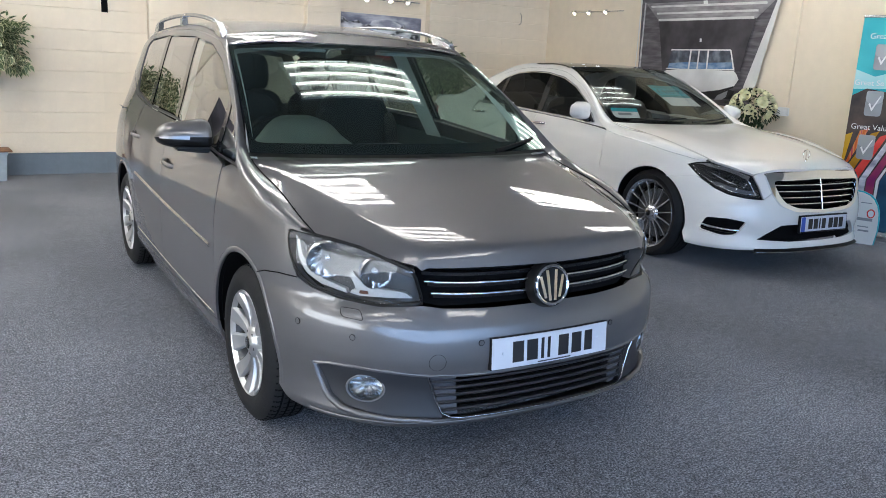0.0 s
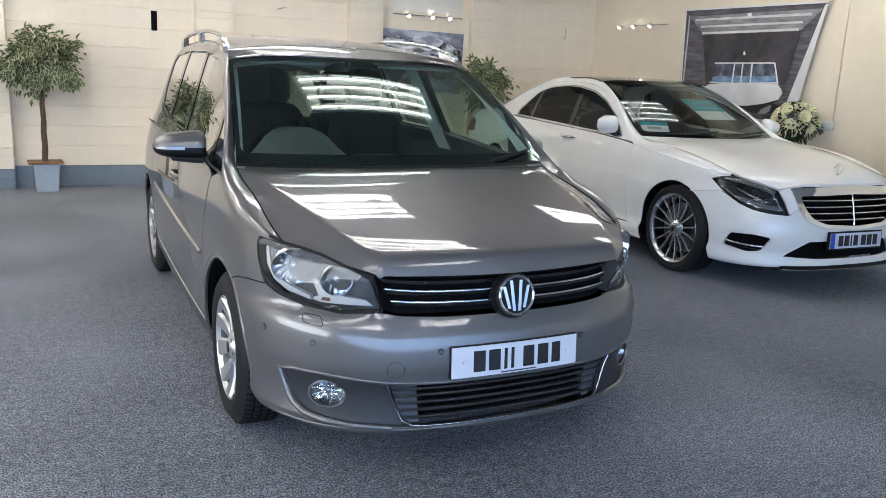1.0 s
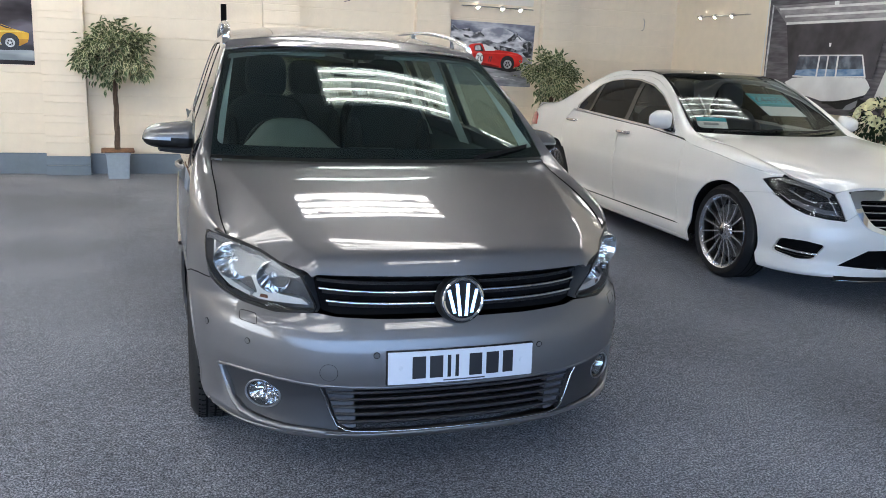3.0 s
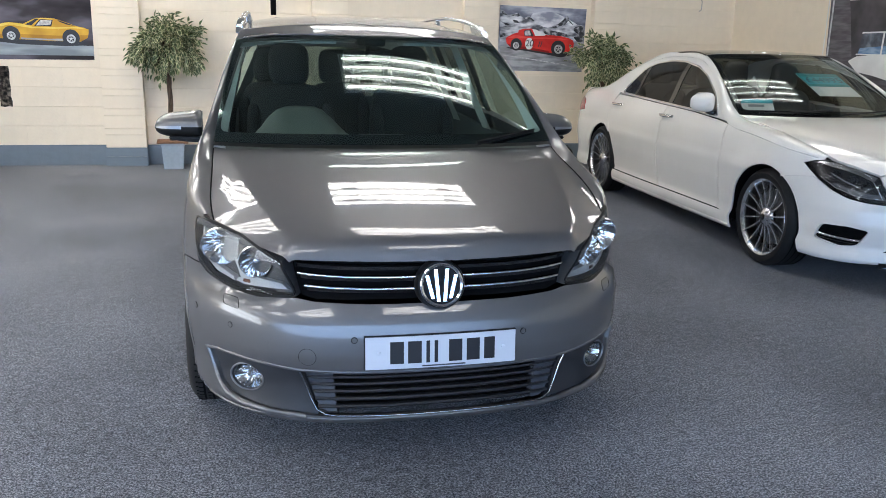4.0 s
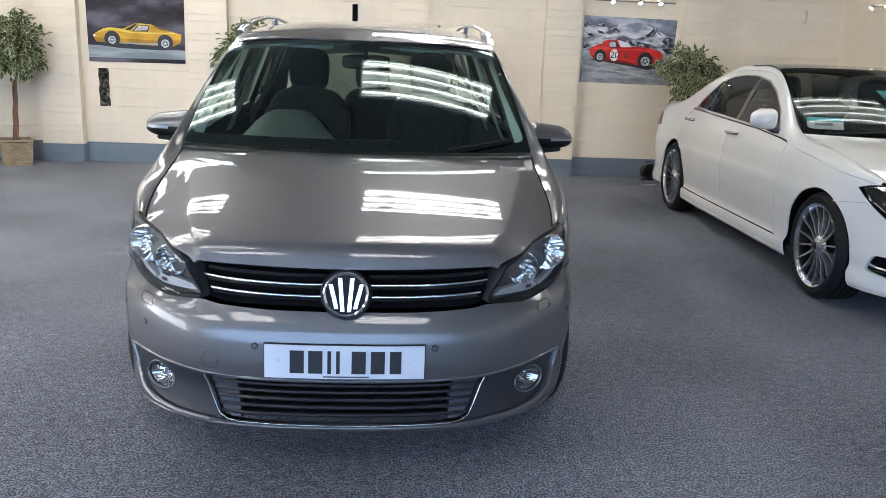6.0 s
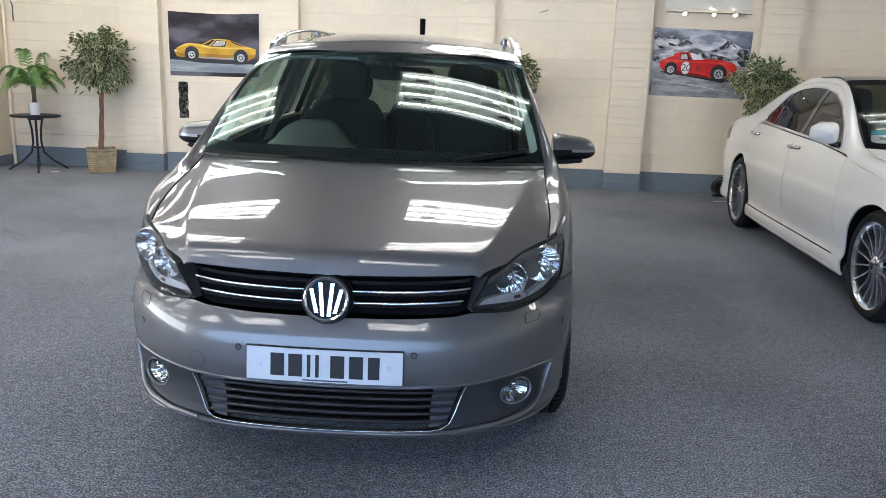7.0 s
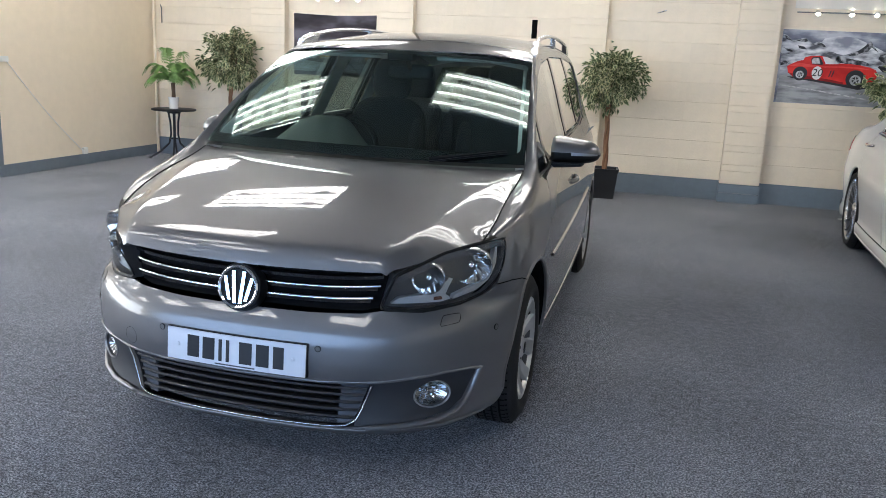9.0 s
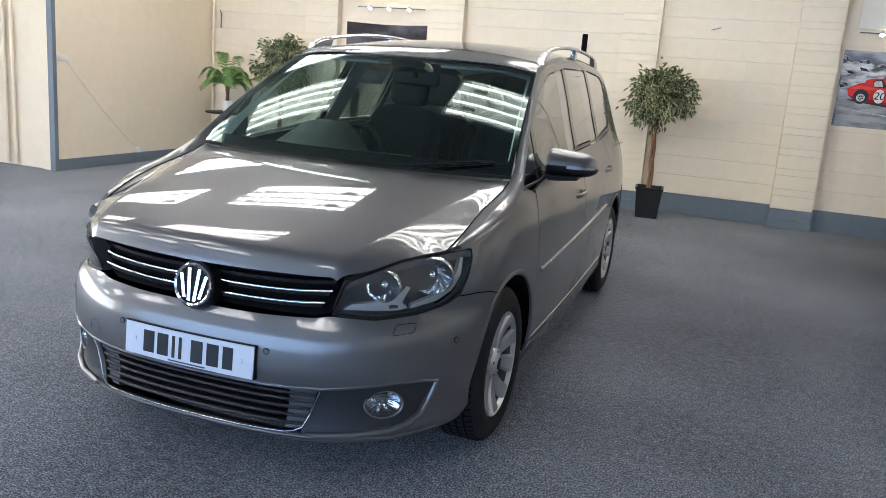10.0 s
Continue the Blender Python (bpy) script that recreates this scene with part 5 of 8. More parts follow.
def door_mirror(parent, s, c, size, paint, trim, strip, yaw=12):
    """A door mirror: painted shell, dark base and arm, lamp strip, glass."""
    w, h, d = size
    a, b = np.linspace(0, math.pi * 2, 40, endpoint=False), np.linspace(0, 1, 14)
    rows = []
    for k in b:
        r = math.sqrt(max(1 - (1 - k) ** 2.4, 0)) if k < 1 else 1.0
        cx, sx = np.cos(a), np.sin(a)
        ux, uz = np.sign(cx) * np.abs(cx) ** np.where(cx > 0, 0.75, 0.5), np.sign(sx) * np.abs(sx) ** 0.6
        ex = ux * w / 2 * r
        ez = uz * h / 2 * r * np.where(uz > 0, 1 - 0.36 * (ux + 1) / 2, 1 - 0.26 * (ux + 1) / 2)
        rows.append(np.stack([s * ex, -d * (1 - k) + 0.10 * ex + 0 * ex, ez], -1))
    m = np.array(pose(*c, 0, 0, -s * yaw))
    pts = np.stack(rows) @ m[:3, :3].T + m[:3, 3]
    shell = grid("door_mirror", pts, paint, parent, "door mirror with a painted shell", close=True)
    lower = np.stack(rows)
    cut = lower * np.array([1.012, 1.02, 1.03])
    keep = [i for i in range(40) if math.sin(a[i]) < -0.50]
    keep = sorted(keep)
    grid("lower_cover", cut[:, keep] @ m[:3, :3].T + m[:3, 3], trim, shell)
    keep = [i for i in range(40) if -0.56 < math.sin(a[i]) < -0.12 and (math.cos(a[i]) > 0)]
    keep = sorted(keep, key=lambda i: math.sin(a[i]))
    if len(keep) > 1:
        grid("indicator", (lower * np.array([1.03, 1.05, 1.02]))[2:, keep] @ m[:3, :3].T + m[:3, 3], strip, shell)
    face = [(math.cos(k) * w / 2 * 0.93, math.sin(k) * h / 2 * 0.9) for k in np.linspace(0, 2 * math.pi, 24, endpoint=False)]
    part("mirror_glass", slab(bmesh.new(), face, 0.0, 0.006, Matrix(m.tolist())), CHROME, shell)
    return shell


def wide_mirror(parent, s):
    """The people carrier's mirror: a painted cap over a black lower shell on a flat arm, with a lamp strip between."""
    t = np.linspace(0, 1, 22)
    x = 0.828 + 0.222 * t
    end = np.sqrt(np.clip(1 - (np.clip(t - 0.62, 0, 1) / 0.38) ** 2.4, 0.0, 1))
    start = np.sqrt(np.clip(1 - (np.clip(0.10 - t, 0, 1) / 0.10) ** 2 * 0.25, 0, 1))
    mid = 1.060 + 0.002 * t
    up = (0.086 - 0.030 * t) * end * start + 0.002
    down = (0.050 - 0.014 * t) * end + 0.002
    deep = (0.115 - 0.020 * t) * (0.25 + 0.75 * end) * start
    back = 1.545 + 0.030 * t

    def rows(a0, a1, n, grow=1.0):
        out = []
        for a in np.linspace(a0, a1, n):
            c, d = math.cos(a), math.sin(a)
            h = np.where(c > 0, up, down) * math.copysign(abs(c) ** 0.8, c) * grow
            out.append(np.stack([s * x, back - deep * abs(d) ** 0.75 * grow, mid + h], -1))
        return np.stack(out)
    shell = grid("door_mirror", rows(0.0, math.pi * 0.47, 12), GREY_PAINT, parent, "door mirror with a painted cap and a black lower shell")
    grid("lower_cover", rows(math.pi * 0.47, math.pi, 10), BLACK, shell, "black lower shell")
    lens = rows(math.pi * 0.46, math.pi * 0.50, 5, 1.012)[:, 9:21]
    grid("indicator", lens, RING, shell, "clear indicator strip")
    bm = bmesh.new()
    edge = [(float(p[1]), float(p[2])) for p in rows(0, math.pi, 20)[:, 0]]
    bm.faces.new([bm.verts.new((s * x[0], a, b)) for a, b in edge])
    part("inner_end", bm, GREY_PAINT, shell, smooth=False)
    face = [(float(a), float(b) - 0.006) for a, b in zip(x[1:-1], (mid + up)[1:-1])] + [(float(a), float(b) + 0.006) for a, b in zip(x[-2:0:-1], (mid - down)[-2:0:-1])]
    glass_face = bmesh.new()
    glass_face.faces.new([glass_face.verts.new((s * a, 1.548 + 0.030 * (a - 0.828) / 0.222, b)) for a, b in face])
    part("mirror_glass", glass_face, CHROME, shell, smooth=False)
    arm = bmesh.new()
    rings = []
    for a, half, z0, z1 in ((0.785, 0.048, 0.998, 1.030), (0.83, 0.044, 1.000, 1.028), (0.90, 0.042, 1.004, 1.026), (0.98, 0.034, 1.012, 1.028)):
        yc = 1.475 + 0.02 * (a - 0.785) / 0.2
        rings.append([arm.verts.new((s * a, yc + half * p, z0 if q < 0 else z1)) for p, q in ((-1, -1), (1, -1), (1, 1), (-1, 1))])
    for r0, r1 in zip(rings, rings[1:]):
        for q in range(4):
            arm.faces.new((r0[q], r0[(q + 1) % 4], r1[(q + 1) % 4], r1[q]))
    arm.faces.new(rings[0]), arm.faces.new(rings[-1])
    bmesh.ops.bevel(arm, geom=arm.edges[:], offset=0.006, segments=2, affect="EDGES")
    part("mirror_arm", arm, BLACK, shell)


for s in (1, -1):
    wide_mirror(mpv, s)

# wipers at the foot of the screen
for x0, x1, b in ((0.36, 0.665, 0.085),):
    q = np.linspace(0, 1, 8)
    pts = screen(np.array((x0 + (x1 - x0) * q) / 0.735), -0.01 + b * q) + np.array([0, -0.012, 0.012])
    arm = part("wiper", sweep(bmesh.new(), pts, [0.009, 0.010, 0.008, 0.007, 0.006, 0.006, 0.005, 0.004], 6), BLACK, mpv, "black wiper resting at the foot of the windscreen")
    part("blade", sweep(bmesh.new(), pts + np.array([0, 0.006, -0.010]), 0.005, 6), BLACK, arm)
cowl = np.stack([np.stack([0.768 * a, 0.955 + 0.148 * np.abs(a) ** 2.2 + k * 0.06 - 0.01, 1.030 + k * 0.01 + 0 * a], -1) for a in [np.linspace(-1.0, 1.0, 30)] for k in (0, 1)])
grid("cowl", cowl, BLACK, mpv)


def wheel(parent, m, tyre_r, rim_r, width, style, rim_mat):
    """A road wheel, its outer face towards -z of m."""
    def turn(profile, steps=64):
        return lathe(bmesh.new(), [(r, -h) for r, h in profile], steps, m)
    w = width
    hub = part("wheel", turn([(rim_r * 0.925, -0.022), (rim_r * 0.955, -0.012), (rim_r, -0.004), (rim_r * 1.012, -0.008), (rim_r * 1.012, -w * 0.9)]), rim_mat, parent, "alloy wheel")
    part("barrel", turn([(rim_r * 0.97, -w * 0.9), (rim_r * 0.90, -w * 0.5), (rim_r * 0.90, -0.03), (rim_r * 0.925, -0.022)]), STEEL, hub)
    side = tyre_r - rim_r
    part("tyre", turn([(rim_r * 0.99, -w + 0.01), (rim_r + side * 0.5, -w + 0.002), (tyre_r - 0.02, -w + 0.015), (tyre_r, -w + 0.04), (tyre_r, -0.04), (tyre_r - 0.006, -0.026), (tyre_r - 0.02, -0.012), (rim_r + side * 0.55, 0.004), (rim_r + side * 0.2, 0.003), (rim_r * 1.0, -0.008)], 72), RUBBER, hub, "black tyre")
    for k in range(4):
        h = -0.055 - k * (w - 0.11) / 3
        part("tread_groove", lathe(bmesh.new(), [(tyre_r + 0.0008, -(h - 0.004)), (tyre_r + 0.0008, -(h + 0.004))], 72, m), DARK, hub)
    if rim_r < 0.25:
        cuts = bmesh.new()
        for k in range(64):
            q = m @ pose(0, 0, 0, 0, 0, k * 360 / 64)
            box(cuts, tyre_r - 0.012, -0.003, 0.024, tyre_r - 0.0035, 0.003, 0.034, m=q)
            box(cuts, tyre_r - 0.004, -0.003, 0.034, tyre_r + 0.0006, 0.003, 0.052, m=q)
            box(cuts, tyre_r - 0.004, -0.0026, 0.066, tyre_r + 0.0006, 0.0018, w - 0.06, m=q @ pose(0, 0, 0, 0, 0, 2.8))
        part("tread_pattern", cuts, DARK, hub, smooth=False)
    part("brake_disc", turn([(0.05, -0.085), (rim_r * 0.72, -0.085), (rim_r * 0.72, -0.105), (0.05, -0.105)], 40), STEEL, hub)
    part("barrel_shade", turn([(rim_r * 0.89, -0.11), (0.03, -0.115)], 40), DARK, hub)
    n, pair = style
    for k in range(n):
        for j in (-1, 1):
            a0 = 360.0 * k / n + 90
            bm = bmesh.new()
            inner_a, outer_a = j * pair[0], j * pair[1]
            rows = []
            for t in np.linspace(0, 1, 7):
                r = 0.045 + (rim_r * 0.955 - 0.045) * t
                ang = radians(a0 + inner_a + (outer_a - inner_a) * t)
                half = pair[2] + (pair[3] - pair[2]) * t
                h = -0.030 + 0.024 * t - 0.020 * math.sin(math.pi * t) * 0.6
                c, d = Vector((math.cos(ang), math.sin(ang), 0)), Vector((-math.sin(ang), math.cos(ang), 0))
                rows.append([c * r + d * half + Vector((0, 0, -(h - 0.012))), c * r + d * half * 0.75 + Vector((0, 0, -h)), c * r - d * half * 0.75 + Vector((0, 0, -h)), c * r - d * half + Vector((0, 0, -(h - 0.012))), c * r - d * half * 0.8 + Vector((0, 0, -(h - 0.035))), c * r + d * half * 0.8 + Vector((0, 0, -(h - 0.035)))])
            vs = [[bm.verts.new(m @ p) for p in row] for row in rows]
            for r0, r1 in zip(vs, vs[1:]):
                for i in range(6):
                    bm.faces.new((r0[i], r0[(i + 1) % 6], r1[(i + 1) % 6], r1[i]))
            bm.faces.new(vs[0][::-1]), bm.faces.new(vs[-1])
            part("spoke", bm, rim_mat, hub, crease=30)
    part("hub_disc", turn([(0.0, -0.012), (0.028, -0.012), (0.034, -0.016), (0.06, -0.026), (0.075, -0.05)], 40), rim_mat, hub)
    part("hub_cap", turn([(0.0, -0.009), (0.022, -0.009), (0.027, -0.013)], 32), BLACK_GLOSS, hub)
    for k in range(5):
        part("wheel_bolt", lathe(bmesh.new(), [(0, 0.020), (0.007, 0.020), (0.008, 0.030)], 10, m @ pose(0.046 * math.cos(k * 1.2566), 0.046 * math.sin(k * 1.2566), 0)), STEEL, hub)
    return hub


for s in (1, -1):
    for y in AXLES:
        wheel(mpv, pose(s * (0.872 if y < 2 else 0.856), y, TYRE_R, 0, -90 * s, 0), TYRE_R, 0.212, 0.205, (5, (14, 18, 0.014, 0.041)), ALLOY)
        t = np.linspace(0, math.pi, 20)
        wy, wz = y + 0.385 * np.cos(t), TYRE_R - 0.02 + 0.385 * np.sin(t)
        wx = MPV(MPV.at_y(wy), wz)[:, 0]
        well = np.stack([np.stack([s * x, wy, wz], -1) for x in (wx - 0.012, wx - 0.25)])
        grid("wheel_arch", well, DARK, mpv)
        part("arch_backing", boxed(s * 0.585, y - 0.36, 0.15, s * 0.60, y + 0.4, 0.68), DARK, mpv)
part("underbody", boxed(-0.58, 0.45, 0.17, 0.58, 4.1, 0.24), DARK, mpv)
part("engine_bay", boxed(-0.55, 0.25, 0.24, 0.55, 0.95, 0.72), DARK, mpv)


# ---------------------------------------------------------------- inside the people carrier
def rounded_block(bm, c, size, power=4.0, n=14, lean=0.0):
    """A cushion: a soft-edged block about c, leaning back by lean degrees."""
    made = []
    m = pose(*c, -lean, 0, 0)
    rows = []
    for i in range(n + 1):
        a = -math.pi / 2 + math.pi * i / n
        row = []
        for j in range(2 * n):
            b = math.pi * j / n
            def f(v):
                return math.copysign(abs(v) ** (2 / power), v)
            row.append(bm.verts.new(m @ Vector((f(math.cos(a)) * f(math.cos(b)) * size[0] / 2, f(math.cos(a)) * f(math.sin(b)) * size[1] / 2, f(math.sin(a)) * size[2] / 2))))
        rows.append(row)
    for r0, r1 in zip(rows, rows[1:]):
        for j in range(2 * n):
            k = (j + 1) % (2 * n)
            bm.faces.new((r0[j], r0[k], r1[k], r1[j]))
    bmesh.ops.remove_doubles(bm, verts=[v for r in rows for v in r], dist=1e-5)
    return bm


def car_seat(parent, x, y, z, cloth, width=0.50, back=0.62, posts=True):
    seat = part("front_seat", rounded_block(bmesh.new(), (x, y - 0.16, z), (width, 0.54, 0.20)), cloth, parent, "car seat")
    part("backrest", rounded_block(bmesh.new(), (x, y + 0.13, z + 0.08 + back / 2), (width * 0.96, 0.16, back), 3.5, lean=14), cloth, seat)
    for k in (-1, 1):
        part("bolster", rounded_block(bmesh.new(), (x + k * width * 0.42, y + 0.07, z + 0.08 + back * 0.42), (0.09, 0.15, back * 0.75), 3, 10, lean=14), cloth, seat)
    part("headrest", rounded_block(bmesh.new(), (x, y + 0.225, z + back + 0.185), (0.245, 0.11, 0.25), 3.6, lean=8), cloth, seat)
    if posts:
        for k in (-0.06, 0.06):
            part("headrest_post", sweep(bmesh.new(), [(x + k, y + 0.205, z + back + 0.03), (x + k, y + 0.222, z + back + 0.15)], 0.007, 8), CHROME, seat)
    return seat


for x in (-0.37, 0.37):
    car_seat(mpv, x, 2.42, 0.58, FABRIC, 0.52, 0.57)
for x in (-0.46, 0.0, 0.46):
    car_seat(mpv, x, 3.28, 0.62, FABRIC, 0.44, 0.50, False)
a = np.linspace(-1, 1, 41)
rows = []
for y0, z0, bow in ((0.985, 1.012, 0.14), (1.10, 1.020, 0.12), (1.30, 1.022, 0.08), (1.50, 1.018, 0.05), (1.62, 1.000, 0.03), (1.68, 0.95, 0.02), (1.70, 0.80, 0.0), (1.66, 0.60, 0.0)):
    hood = 0.165 * np.exp(-(((a * 0.74 + 0.37) / 0.19) ** 4)) * np.clip((y0 - 1.22) / 0.33, 0, 1) * (1 if z0 > 0.94 else 0)
    rows.append(np.stack([0.74 * a, y0 + bow * np.abs(a) ** 2, z0 + hood - 0.01 * np.abs(a)], -1))
dash = grid("dashboard", np.stack(rows), DASH, mpv, "dark grey dashboard with a raised instrument hood")
part("upper_tray", boxed(-0.09, 1.34, 1.02, 0.14, 1.52, 1.032, 0.005), BLACK, dash)
m = pose(-0.37, 1.86, 0.955, 66, 0, 0)
ring = [m @ Vector((0.185 * math.cos(k), 0.185 * math.sin(k), 0)) for k in np.linspace(0, 2 * math.pi, 40, endpoint=False)]
steer = part("steering_wheel", sweep(bmesh.new(), ring, 0.016, 10, True), BLACK, mpv, "black steering wheel")
part("hub", rounded_block(bmesh.new(), (0, 0, 0), (0.16, 0.14, 0.07)), BLACK, steer).matrix_local = m
for k in (0, 180, 270):
    part("spoke", boxed(0.05, -0.018, -0.01, 0.18, 0.018, 0.01, 0.004, m=m @ pose(0, 0, 0, 0, 0, k)), BLACK, steer)
mir = part("rear_view_mirror", rounded_block(bmesh.new(), (0.0, 1.86, 1.40), (0.25, 0.05, 0.075), 5), BLACK, mpv, "black rear-view mirror")
part("mirror_stalk", sweep(bmesh.new(), [(0, 1.84, 1.41), (0, 1.78, 1.47), (0, 1.74, 1.51)], 0.012, 8), BLACK, mir)
part("sensor_pod", boxed(-0.07, 1.66, 1.455, 0.07, 1.80, 1.50, 0.015, m=pose(0, 0, 0)), BLACK, mir)
# roof lining, pillar linings, door linings
yy = np.linspace(1.72, 4.1, 24)
xx = np.linspace(-0.97, 0.97, 17)
t = np.interp(yy, RIM_IN(T)[:, 1], RIM_IN(T)[:, 0])
lining = np.stack([roof(x * t, yy) - np.array([0, 0, 0.045]) for x in xx])
grid("roof_lining", lining, HEADLINER, mpv)
for s in (1, -1):
    q = rim_strip(s, 3.1, 5.6, 30)
    grid("pillar_lining", q - np.array([s * 0.045, -0.02, 0.03]), PALE_TRIM, mpv)
    for y0, y1 in ((2.24, 2.42), (2.96, 3.14)):
        z = np.linspace(0.9, 1.52, 8)
        strip = np.stack([MPV(s * MPV.at_y(y0 + (z - 1.1) * 0.35 + w), z, -0.05) for w in (0, y1 - y0)])
        grid("pillar_lining", strip, PALE_TRIM, mpv)
    yy = np.linspace(1.15, 3.9, 20)
    strip = np.stack([np.stack([s * (0.80 + k * 0.03) + 0 * yy, yy, z + 0 * yy + 0.03 * (yy - 1.2)], -1) for k, z in ((-1, 0.40), (-1, 0.85), (0, 0.955), (0.6, 0.96))])
    grid("door_lining", strip, DASH, mpv)
    part("sun_visor", boxed(s * 0.36 - 0.19, 1.74, 1.462, s * 0.36 + 0.19, 1.90, 1.478, 0.006), PALE_TRIM, mpv)
part("cabin_floor", boxed(-0.78, 0.95, 0.26, 0.78, 4.2, 0.30), DARK, mpv)
part("load_floor", boxed(-0.6, 3.5, 0.30, 0.6, 4.25, 0.72, 0.02), DASH, mpv)


# ---------------------------------------------------------------- the white saloon
saloon = empty("saloon_car", pose(5.529, 3.747, 0, 0, 0, -1.9), "white saloon with a black roof and multi-spoke alloy wheels", "car")
S_AXLES, S_TYRE = (0.905, 3.945), 0.345
S_IN = cubic([(0, (0.735, 0.41, 0.812)), (1, (0.765, 0.75, 0.895)), (2, (0.765, 1.15, 0.955)), (3, (0.742, 1.60, 1.005)), (4, (0.690, 1.98, 1.235)), (5, (0.605, 2.46, 1.447)), (6, (0.575, 2.9, 1.472)), (7, (0.57, 3.3, 1.452)),
              (8, (0.585, 3.75, 1.335)), (9, (0.645, 4.25, 1.125)), (10, (0.70, 4.6, 1.065)), (11, (0.66, 4.93, 1.03))])
S_OUT = cubic([(0, (0.45, 0.812)), (1, (0.75, 0.855)), (2, (1.15, 0.905)), (3, (1.56, 0.965)), (4, (1.93, 1.185)), (5, (2.42, 1.385)), (6, (2.9, 1.425)), (7, (3.3, 1.40)), (8, (3.78, 1.25)), (9, (4.25, 1.05)), (10, (4.6, 1.0)), (11, (4.90, 0.965))])
ST = np.linspace(0, 11, 90)


def side(line):
    return [(float(SALOON.at_y(y)), z) for y, z in line]


def s_rim(y0, y1, n=14):
    ys = np.linspace(y0, y1, n)
    o = S_OUT(ST)
    return [(float(SALOON.at_y(y)), float(z)) for y, z in zip(ys, np.interp(ys, o[:, 0], o[:, 1]))]


def s_strip(s, t0=0.0, t1=11.0, n=130):
    t = np.linspace(t0, t1, n)
    a, yz = S_IN(t), S_OUT(t)
    b = SALOON(SALOON.at_y(yz[:, 0]), yz[:, 1])
    up = SALOON(SALOON.at_y(yz[:, 0]), yz[:, 1] + 0.01) - b
    up /= np.linalg.norm(up, axis=1)[:, None]
    c = b + up * np.linalg.norm(a - b, axis=1)[:, None] * 0.5
    k = np.linspace(0, 1, 9)[:, None, None]
    return ((1 - k) ** 2 * b + 2 * k * (1 - k) * c + k * k * a) * np.array([s, 1, 1])


def cut(y, a0, a1, r=0.375, n=18):
    return side(arc(y, S_TYRE, r, a0, a1, n))


S_MID = cubic([(0.08, 0.778), (0.18, 0.822), (0.4, 0.878), (0.8, 0.938), (1.2, 0.982), (1.60, 1.012)])
S_HALF = gentle([(0.08, 0.50), (0.17, 0.57), (0.22, 0.62), (0.30, 0.68), (0.41, 0.735), (0.75, 0.765), (1.15, 0.765), (1.60, 0.742)])
S_EDGE = gentle([(0.08, 0.775), (0.17, 0.745), (0.22, 0.758), (0.30, 0.785), (0.41, 0.812), (0.75, 0.895), (1.15, 0.955), (1.60, 1.005)])


def s_bonnet(x, y):
    q = np.abs(x) / S_HALF(y)
    f = 0.35 * q**2 + 0.65 * np.clip((q - 0.62) / 0.38, 0, 2) ** 2
    return np.stack([x, y, S_MID(y) - (S_MID(y) - S_EDGE(y)) * f], -1)


def s_screen(a, b):
    base = np.stack([0.742 * a, 1.43 + 0.17 * np.abs(a) ** 2.2, 1.008 - 0.003 * a * a], -1)
    top = np.stack([0.605 * a, 2.36 + 0.10 * a * a, 1.468 - 0.021 * a * a], -1)
    bow = 0.035 * 4 * b * (1 - b)
    return base + (top - base) * b[..., None] + np.stack([0 * a, -0.45 * bow, 0.89 * bow], -1)


S_ROOF = cubic([(2.30, 1.455), (2.5, 1.482), (2.9, 1.494), (3.3, 1.476), (3.6, 1.42)])


def s_roof(x, y):
    r = S_IN(np.linspace(5, 8, 60))
    e = np.stack([np.interp(y, r[:, 1], r[:, k]) for k in range(3)], -1)
    q = np.abs(x) / e[..., 0]
    return np.stack([x, y, S_ROOF(y) - (S_ROOF(y) - e[..., 2]) * q**2.4], -1)


S_LAMP = [(0.562, 0.575), (0.70, 0.580), (0.83, 0.597), (0.95, 0.635), (1.045, 0.685), (1.13, 0.735), (1.195, 0.780), (1.12, 0.802), (1.02, 0.810), (0.90, 0.796), (0.77, 0.768), (0.655, 0.738), (0.60, 0.66)]
front_hub, rear_hub = S_AXLES
for s in (1, -1):
    line = side([(0.02, 0.22), (0.52, 0.22)]) + cut(front_hub, 190, -10) + side([(1.3, 0.20), (3.55, 0.20)]) + cut(rear_hub, 190, -10) + side([(4.4, 0.25), (4.8, 0.35), (4.75, 0.90), (3.0, 0.94), (1.6, 0.90), (0.8, 0.80)]) + [(1.0, 0.66), (0.80, 0.56), (0.1, 0.45)]
    panel("inner_shell", line if s > 0 else mirrored(line), lambda u, z: SALOON(u, z, -0.03), DARK, saloon, step=0.1, deep=0)

# bumper with its intakes
top = [(0.0, 0.472), (0.2, 0.482), (0.36, 0.515), (0.44, 0.56), (0.49, 0.62), (0.545, 0.585), (0.562, 0.570), (0.70, 0.575), (0.83, 0.592), (0.95, 0.630), (1.05, 0.682), (1.10, 0.70), (1.22, 0.685), (float(SALOON.at_y(0.735)), 0.665)]
low = cut(front_hub, 117, 192, n=14) + side([(0.51, 0.19), (0.40, 0.185)]) + [(0.85, 0.188), (0.62, 0.200), (0.45, 0.212), (0.0, 0.215)]
bumper_line = mirrored(top)[:-1] + top + low + mirrored(low)[1:]
intake = rounded([(1.03, 0.315), (0.972, 0.415), (0.80, 0.422), (0.672, 0.405), (0.74, 0.300), (0.85, 0.290)], 0.03)
